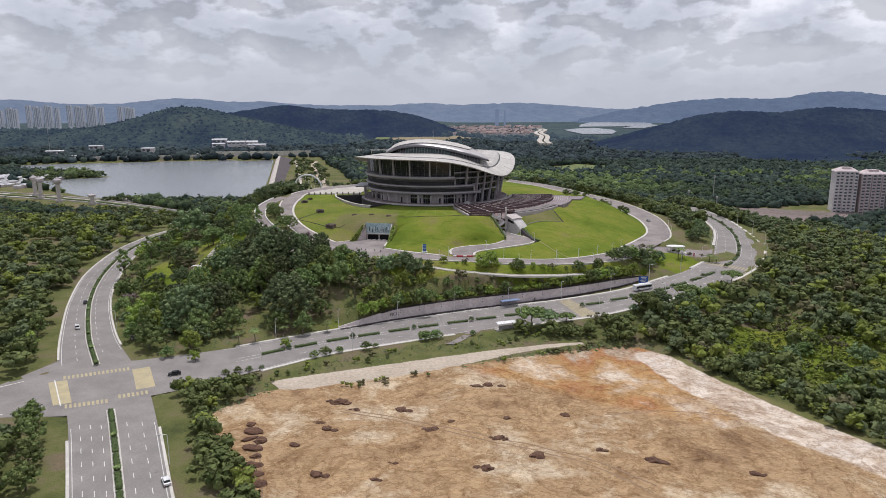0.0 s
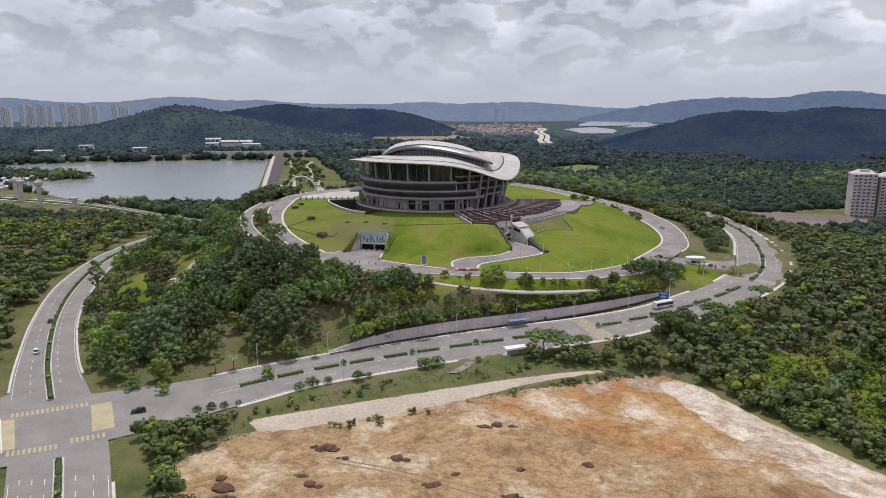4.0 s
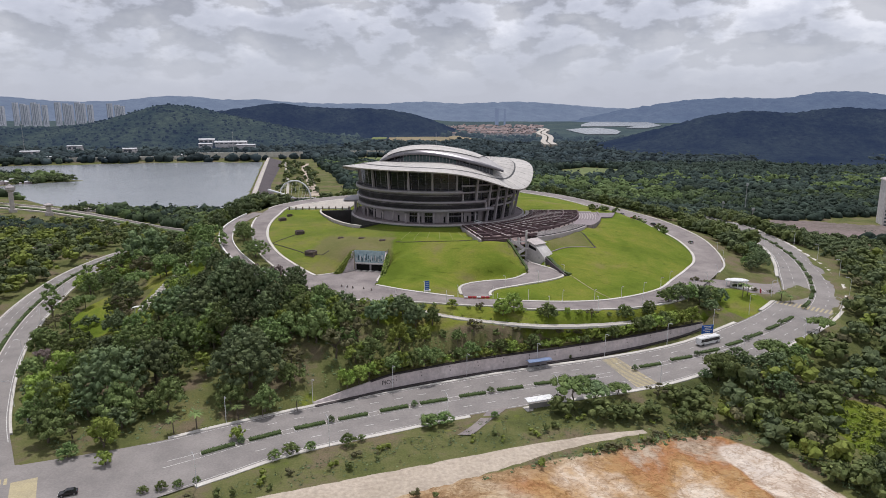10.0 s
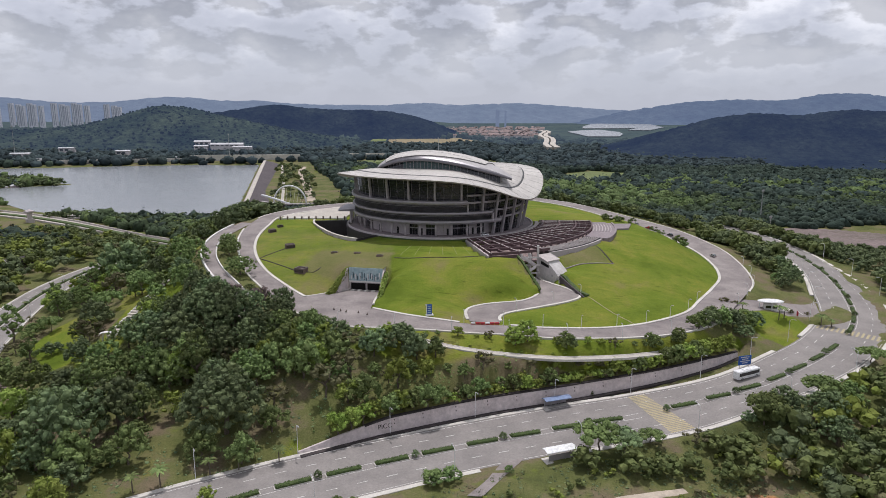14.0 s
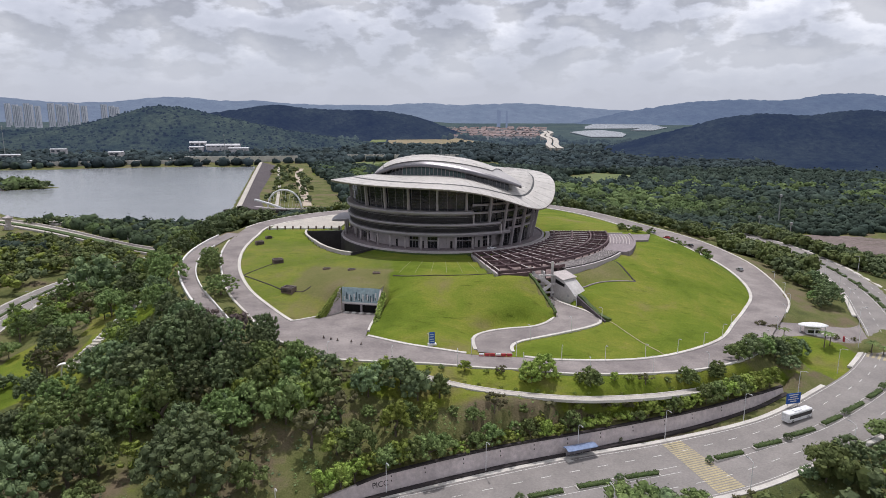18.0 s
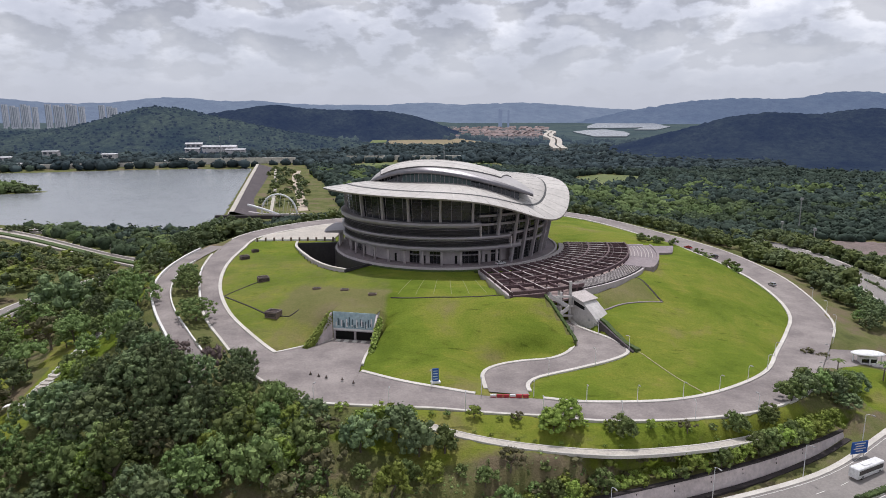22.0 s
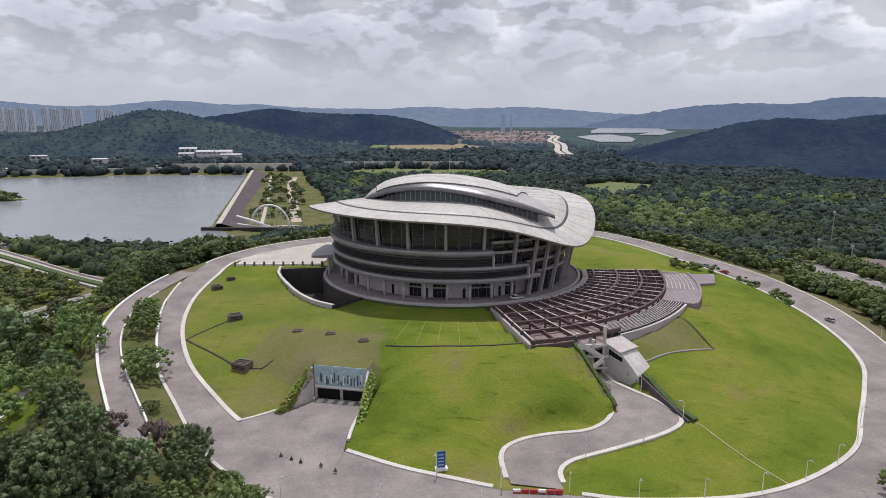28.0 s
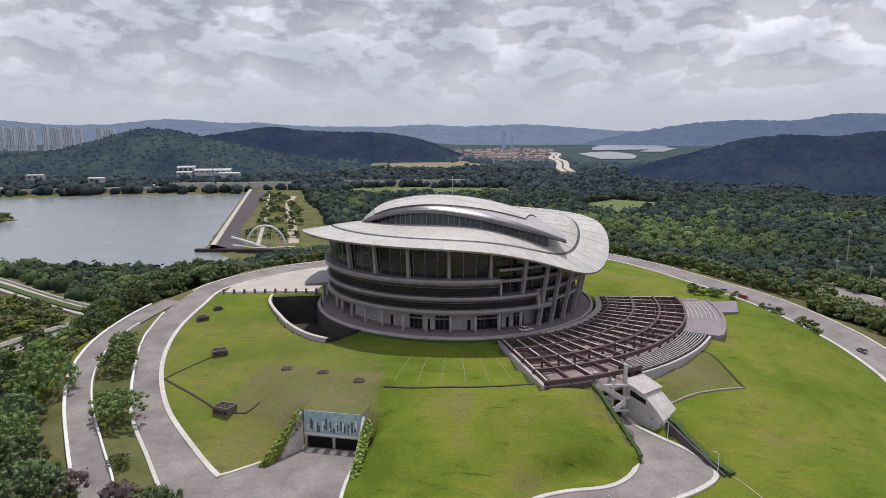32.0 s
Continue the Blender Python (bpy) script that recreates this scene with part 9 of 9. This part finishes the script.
drape("park_walk", [(-108, 386), (-135, 520), (-164, 666), (-176, 760)], 9, SANDROAD, "broad brownish park walk", 0.1)
_o = outward(thing("jetty", MB().box((-38, -2.2, -1.2), (38, 2.2, 1.7), Matrix.Translation((-141, 342, 0)) @ pose(0, 0, 0, 0, 0, -4)), DRAIN, "long dark concrete jetty wall in the lake", "jetty"))
# arched footbridge
_ab = holder("arch_bridge", (-124, 352, 0), "white tied arch footbridge with a slanting deck", "bridge")
_arc = [(-16.5 * math.cos(t), 3 * math.cos(t), 19.5 * math.sin(t) ** 0.85 - 0.5) for t in np.linspace(0.02, math.pi - 0.02, 25)]
part("arch", MB().tube(_arc, 0.8, 8), STEEL_W, _ab, "", True)
part("deck", MB().tube([(-27 + 33 * t, -2 - 4 * math.sin(math.pi * t), 10.0 - 11.5 * t + 1.5 * math.sin(math.pi * t)) for t in np.linspace(0, 1, 16)], 1.1, 8), STEEL_W, _ab, "", True)
part("walkway", MB().sweep(np.array([(-27 + 50 * t, -8 * math.sin(math.pi * t * 1.2), 3.0 - 2.5 * t) for t in np.linspace(0, 1, 16)]), [(-1.8, 0), (-1.8, 0.6), (1.8, 0.6), (1.8, 0)]), CLAD_LT, _ab)
for _i in range(3, 22, 2):
    _a = _arc[_i]
    part("cable", MB().tube([_a, (_a[0] * 0.9 - 2, -3, 1.2)], 0.10, 4), STEEL_W, _ab)
# shore walls and low roofs across the lake
for _a, _b, _z in (((-394, 888), (-205, 905), 5.0), ((-126, 960), (81, 958), 3.0), ((-640, 812), (-400, 862), 1.5)):
    _d = math.degrees(math.atan2(_b[1] - _a[1], _b[0] - _a[0]))
    _o = thing("shore_wall", MB().box((0, -1.5, -8), (math.dist(_a, _b), 1.5, 7.0)), CONCRETE, "long pale embankment wall beyond the lake", "wall", kind="structure")
    _o.matrix_basis = pose(*_a, _z, 0, 0, _d)


def shed(x, y, z, l, w, h, turn, label, roof=ROOF_FAR):
    s = holder("low_building", (x, y, z), label, "building", "far buildings", turn=turn)
    part("wall", MB().box((-l / 2, -w / 2, -6), (l / 2, w / 2, h)), WALL_FAR, s)
    part("roof", MB().loft([[(-l / 2 - 1, yy, zz), (l / 2 + 1, yy, zz), (l / 2 + 1, yy, zz + 0.5), (-l / 2 - 1, yy, zz + 0.5)] for yy, zz in ((-w / 2 - 1, h), (0, h + w * 0.12), (w / 2 + 1, h))], caps=True), roof, s)
    for k in range(int(l / 9)):
        part("window", MB().box((-l / 2 + 2 + k * 9, -w / 2 - 0.12, 1.2), (-l / 2 + 7.5 + k * 9, -w / 2 - 0.02, h - 1.2)), WIN_FAR, s)


for _x, _y, _z, _l, _w, _h, _t in ((-372, 1050, 18, 62, 22, 4, 6), (-428, 1075, 20, 30, 20, 6, 12), (-340, 1040, 14, 36, 14, 3, 4), (-420, 1040, 14, 26, 14, 5, 5), (-470, 1090, 20, 30, 12, 5, 0), (-560, 870, 3, 46, 9, 5, 14), (-490, 880, 3, 30, 9, 5, 12), (-620, 850, 3, 40, 8, 5, 16), (-430, 890, 3, 22, 9, 5, 8), (-690, 900, 8, 30, 12, 6, 14), (-530, 940, 10, 24, 12, 6, 8), (-640, 960, 14, 26, 10, 6, 5)):
    shed(_x, _y, _z, _l, _w, _h, _t, "long low white-roofed building among trees")
# houses with terracotta roofs on the plain
_rng = np.random.default_rng(91)
_mr, _mw = MB(), MB()
for _i in range(230):
    _y = _rng.uniform(1650, 2520)
    _x = _y * _rng.uniform(0.03, 0.215) + _rng.normal() * 20
    if dist_line(np.array([_x]), np.array([_y]), FAR_ROAD)[0][0] < 20:
        continue
    _l, _w, _h, _t = _rng.uniform(14, 34), _rng.uniform(9, 13), _rng.uniform(6, 10), pose(_x, _y, 6, 0, 0, _rng.choice([0, 8, 90, 98]) + _rng.uniform(-4, 4))
    _mw.box((-_l / 2, -_w / 2, -6), (_l / 2, _w / 2, _h), _t)
    _mr.loft([[(-_l / 2 - 0.6, -_w / 2 - 0.8, _h), (-_l / 2 - 0.6, 0, _h + 3.6), (-_l / 2 - 0.6, _w / 2 + 0.8, _h)], [(_l / 2 + 0.6, -_w / 2 - 0.8, _h), (_l / 2 + 0.6, 0, _h + 3.6), (_l / 2 + 0.6, _w / 2 + 0.8, _h)]], caps=True, m=_t)
thing("house_roofs", _mr, TILE_RED, "rows of terracotta house roofs on the plain", "houses", kind="stuff")
thing("house_walls", _mw, WALL_FAR, "rows of pale house walls on the plain", "houses", kind="stuff")
# highway and pale ponds on the plain
for _off in (-8.5, 8.5):
    _l = FAR_ROAD.copy()
    _nl = left_of(_l)
    _l[:, :2] += _nl * _off
    _l[:, 2] += 9
    outward(thing("far_highway", MB().sweep(_l, [(-6.5, -14), (-6.5, 0), (6.5, 0), (6.5, -14)]), PAVING, "pale distant highway carriageway", "road", kind="structure"))
for _q, _z in (([(1019, 3540), (1180, 3560), (1330, 3520), (1240, 3100), (1087, 2773), (900, 2700), (749, 2684), (830, 3000)], 4), ([(1224, 3165), (1187, 2864), (977, 2460), (882, 2459)], 4.2), ([(587, 2262), (680, 2420), (773, 2494), (780, 2250), (734, 2041), (663, 1853), (561, 1854)], 4), ([(479, 1315), (517, 1291), (479, 1203), (456, 1224)], 2)):
    _mb = MB().loft([[(x, y, zz) for x, y in _q] for zz in (_z - 3, _z)], caps=True)
    outward(thing("pond", _mb, WATER, "pale silver pond on the far plain", "pond", kind="structure"))


def tower(x, y, z0, z1, w, d, n_floor, n_bay, wall, label, group, turn=0.0, balcony=False, roof=True):
    t = holder("apartment_tower", (x, y, z0), label, "apartment building", group, turn=turn)
    h = z1 - z0
    part("wall", MB().box((-w / 2, -d / 2, -8), (w / 2, d / 2, h)), wall, t)
    if roof:
        rf = part("roof", MB().box((-w / 2 - 0.4, -d / 2 - 0.4, h), (w / 2 + 0.4, d / 2 + 0.4, h + 0.8)), WALL_FAR, t)
        part("roof_house", MB().box((-w * 0.2, -d * 0.25, h + 0.8), (w * 0.2, d * 0.25, h + 4)), WALL_PINK, rf)
    bw = w / n_bay
    for b in range(n_bay):
        x0 = -w / 2 + b * bw
        if b % 2 == 0:
            part("bay", MB().box((x0 + bw * 0.08, -d / 2 - 1.4, -8), (x0 + bw * 0.92, -d / 2, h - 1.5)), wall, t)
        for f in range(n_floor):
            zz = h * (f + 0.3) / n_floor
            dy = -d / 2 - (1.45 if b % 2 == 0 else 0.05)
            wd = part("window", MB().box((x0 + bw * 0.22, dy - 0.05, zz), (x0 + bw * 0.78, dy + 0.02, zz + h / n_floor * 0.5)), WIN_FAR, t)
            if balcony and b % 2 == 1:
                part("balcony", MB().box((x0 + bw * 0.1, dy - 1.2, zz - 0.9), (x0 + bw * 0.9, dy, zz + 0.2)), WALL_FAR, wd)
    return t


# the apartment block past the boulevard
for _x, _y, _w, _z1, _t in ((424, 226, 20, 31, -20), (446, 219, 22, 29, -16), (470, 214, 24, 28.5, -14), (496, 209, 24, 27.5, -12)):
    _t0 = tower(_x, _y, -13, _z1, _w, 18, 14, 5, WALL_PINK if _w == 22 else WALL_FAR, "cream and pinkish apartment block with stacked balconies", "apartment block", _t, True)
    part("hip_roof", MB().loft([[(-_w / 2 - 1, -10, _z1 + 13), (_w / 2 + 1, -10, _z1 + 13), (_w / 2 + 1, 10, _z1 + 13), (-_w / 2 - 1, 10, _z1 + 13)], [(-_w / 4, -1, _z1 + 17), (_w / 4, -1, _z1 + 17), (_w / 4, 1, _z1 + 17), (-_w / 4, 1, _z1 + 17)]], caps=True), WALL_PINK, _t0)
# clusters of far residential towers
# tower walls and recesses get their haze from added emission
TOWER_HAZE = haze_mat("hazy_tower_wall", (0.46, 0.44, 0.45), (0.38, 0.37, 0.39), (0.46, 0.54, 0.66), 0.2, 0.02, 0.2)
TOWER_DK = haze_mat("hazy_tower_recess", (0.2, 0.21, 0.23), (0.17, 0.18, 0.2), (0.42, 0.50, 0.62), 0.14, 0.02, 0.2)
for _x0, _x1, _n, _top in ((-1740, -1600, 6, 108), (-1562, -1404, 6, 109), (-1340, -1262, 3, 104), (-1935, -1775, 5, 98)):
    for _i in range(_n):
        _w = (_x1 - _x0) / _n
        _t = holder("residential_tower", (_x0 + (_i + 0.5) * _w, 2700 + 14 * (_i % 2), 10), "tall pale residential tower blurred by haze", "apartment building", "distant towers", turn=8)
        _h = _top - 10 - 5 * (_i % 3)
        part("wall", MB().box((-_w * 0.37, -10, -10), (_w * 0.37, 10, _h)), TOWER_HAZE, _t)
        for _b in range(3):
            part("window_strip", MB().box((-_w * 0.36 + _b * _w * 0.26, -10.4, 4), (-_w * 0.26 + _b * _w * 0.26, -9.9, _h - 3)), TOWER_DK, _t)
for _x, _y, _h in ((388, 2880, 92), (398, 2890, 88), (432, 2895, 88)):
    _t = holder("residential_tower", (_x, _y, 10), "tiny far tower on the skyline in haze", "apartment building", "distant towers")
    part("wall", MB().box((-4, -4, -10), (4, 4, _h - 20)), HILL_FAR, _t)
    part("roof_house", MB().box((-2, -2, _h - 20), (2, 2, _h - 18)), HILL_FAR, _t)

# lakeside bridge towers, parapets and plaza
for _x, _y, _h in ((-392, 292, 25), (-358, 262, 27), (-412, 318, 24), (-318, 246, 12)):
    _t = holder("bridge_tower", (_x, _y, 0.5), "pale stone bridge tower with a flared top", "tower", "bridge towers", turn=-38)
    part("shaft", MB().bevel_box((-1.6, -1.6, -1), (1.6, 1.6, _h * 0.72), 0.3), BEAM_LT, _t)
    part("head", MB().loft([[(-k, -k, z), (k, -k, z), (k, k, z), (-k, k, z)] for k, z in ((1.7, _h * 0.72), (3.0, _h * 0.8), (3.0, _h * 0.88), (1.4, _h * 0.93), (0.2, _h))], caps=True), CLAD_LT, _t)
    part("plinth", MB().bevel_box((-2.6, -2.6, -1), (2.6, 2.6, 4), 0.3), BEAM_LT, _t)
for _k, _s in ((0, 1), (1, -1)):
    _o = part("parapet", MB().sweep(EDGES["lake_road"][_k], [(0, -1.5), (0, 1.3), (0.8 * _s, 1.3), (0.8 * _s, -1.5)]), BEAM_LT, ROAD_OBJ["lake_road"])
    outward(_o)
_rng = np.random.default_rng(17)
for _i in range(16):
    _f = _i / 15
    _x, _y = -300 + 120 * _f + _rng.uniform(-8, 8), 268 - 78 * _f + _rng.uniform(-4, 22)
    _s = holder("plaza_pavilion", (_x, _y, ground_z(_x, _y)), "low pale lakeside terrace wall with a flat slab roof", "pavilion", "lakeside pavilions", turn=-34 + _rng.uniform(-6, 6))
    _l = _rng.uniform(8, 20)
    part("wall", MB().bevel_box((-_l / 2, -1.2, -1), (_l / 2, 1.2, _rng.uniform(1.2, 2.6)), 0.1), BEAM_LT, _s)
    part("slab", MB().bevel_box((-_l / 3, -2.4, 2.6), (_l / 4, 2.4, 2.9), 0.08), PAVING, _s)
# parked cars and small roofs of the far lakeside town
_mb, _mw = MB(), MB()
for _i in range(240):
    _f, _g = _rng.random(), _rng.random()
    _x, _y = -700 + 240 * _f, 380 + 130 * _g - 60 * _f + 60
    if inside(np.array([_x]), np.array([_y]), LAKE)[0]:
        continue
    _m = pose(_x, _y, ground_z(_x, _y), 0, 0, -25 + 90 * (_i % 2) + _rng.uniform(-5, 5))
    _s = _rng.uniform(2.2, 6.0)
    _mw.box((-_s, -_s * 0.6, -1), (_s, _s * 0.6, _s * 0.7), _m)
    _mb.loft([[(-_s * k, -_s * 0.65 * k, z), (_s * k, -_s * 0.65 * k, z), (_s * k, _s * 0.65 * k, z), (-_s * k, _s * 0.65 * k, z)] for k, z in ((1.05, _s * 0.7), (0.4, _s))], caps=True, m=_m)
thing("town_roofs", _mb, ROOF_FAR, "scattered pale roofs of the lakeside town", "houses", kind="stuff")
thing("town_walls", _mw, WALL_PINK, "scattered low pale walls of the lakeside town", "houses", kind="stuff")
_lr = (EDGES["lake_road"][0] + EDGES["lake_road"][1]) / 2
outward(part("median", MB().sweep(_lr, [(-2.2, -0.5), (-2.2, 0.9), (2.2, 0.9), (2.2, -0.5)]), HEDGE, ROAD_OBJ["lake_road"], "dark planted median"))
# masts
for _x, _y, _h in ((323, 292, 30), (262, 210, 16), (300, 232, 14), (-700, 900, 60), (-330, 905, 46)):
    _z = ground_z(_x, _y)
    _t = holder("mast", (_x, _y, _z), "slim grey steel mast above the trees", "mast", "masts")
    part("pole", MB().tube([(0, 0, -0.5), (0, 0, _h)], 0.55, 6, 0.3), STEEL_G, _t)
    part("head", MB().bevel_box((-0.9, -0.9, _h - 2), (0.9, 0.9, _h), 0.1), STEEL_G, _t)

# open fields among the woods
EARTH = mat("bare_mauve_earth", (0.215, 0.165, 0.160), (0.135, 0.115, 0.095), big=0.03, fine=0.3, rough=0.98, bump=0.4, fine_amt=0.35)
MEADOW = mat("far_green_meadow", (0.115, 0.150, 0.050), (0.150, 0.170, 0.075), big=0.012, fine=0.12, rough=0.98, bump=0.2, fine_amt=0.25)
TAN = mat("dry_tan_field", (0.27, 0.21, 0.135), (0.20, 0.175, 0.10), big=0.010, fine=0.10, rough=0.98, bump=0.2, fine_amt=0.25)


def field(name, poly, step, material, label, lift=0.35, ragged=5.0):
    """An open patch laid over the land, with an uneven border."""
    p = np.array(poly, float)
    gx, gy = np.arange(p[:, 0].min() - step, p[:, 0].max() + step, step), np.arange(p[:, 1].min() - step, p[:, 1].max() + step, step)
    mb, at = MB(), {}
    for i, x in enumerate(gx):
        for j, y in enumerate(gy):
            w = ragged * noise.noise((x * 0.3 / ragged, y * 0.3 / ragged, 8.0))
            if inside(np.array([x + w]), np.array([y + w]), poly)[0]:
                at[i, j] = len(mb.v)
                mb.v.append((float(x), float(y), ground_z(x, y) + lift))
    for i, j in at:
        q = [at.get((i + a, j + b)) for a, b in ((0, 0), (1, 0), (1, 1), (0, 1))]
        if None not in q:
            mb.f.append(tuple(q))
    return thing(name, mb, material, label, "field", kind="structure", smooth=True)


field("bare_field", [(262, 226), (300, 248), (345, 264), (388, 236), (470, 190), (470, 130), (388, 140), (330, 164), (300, 186), (266, 205)], 4.5, EARTH, "bare mauve-brown cleared field beyond the road")
field("meadow", MEADOW_A, 10, MEADOW, "green mown meadow among dark woods", 0.6)
field("meadow", MEADOW_B, 10, MEADOW, "long green park lawn beyond the lake", 0.6)
field("dry_field", TAN_A, 20, TAN, "tan dry field at the foot of the wooded hills", 3.0, 14)
field("meadow", TAN_B, 20, MEADOW, "green end of the dry field", 3.2, 14)
field("dry_field", TAN_C, 16, TAN, "dull tan clearing below the dark ridge", 0.8, 12)
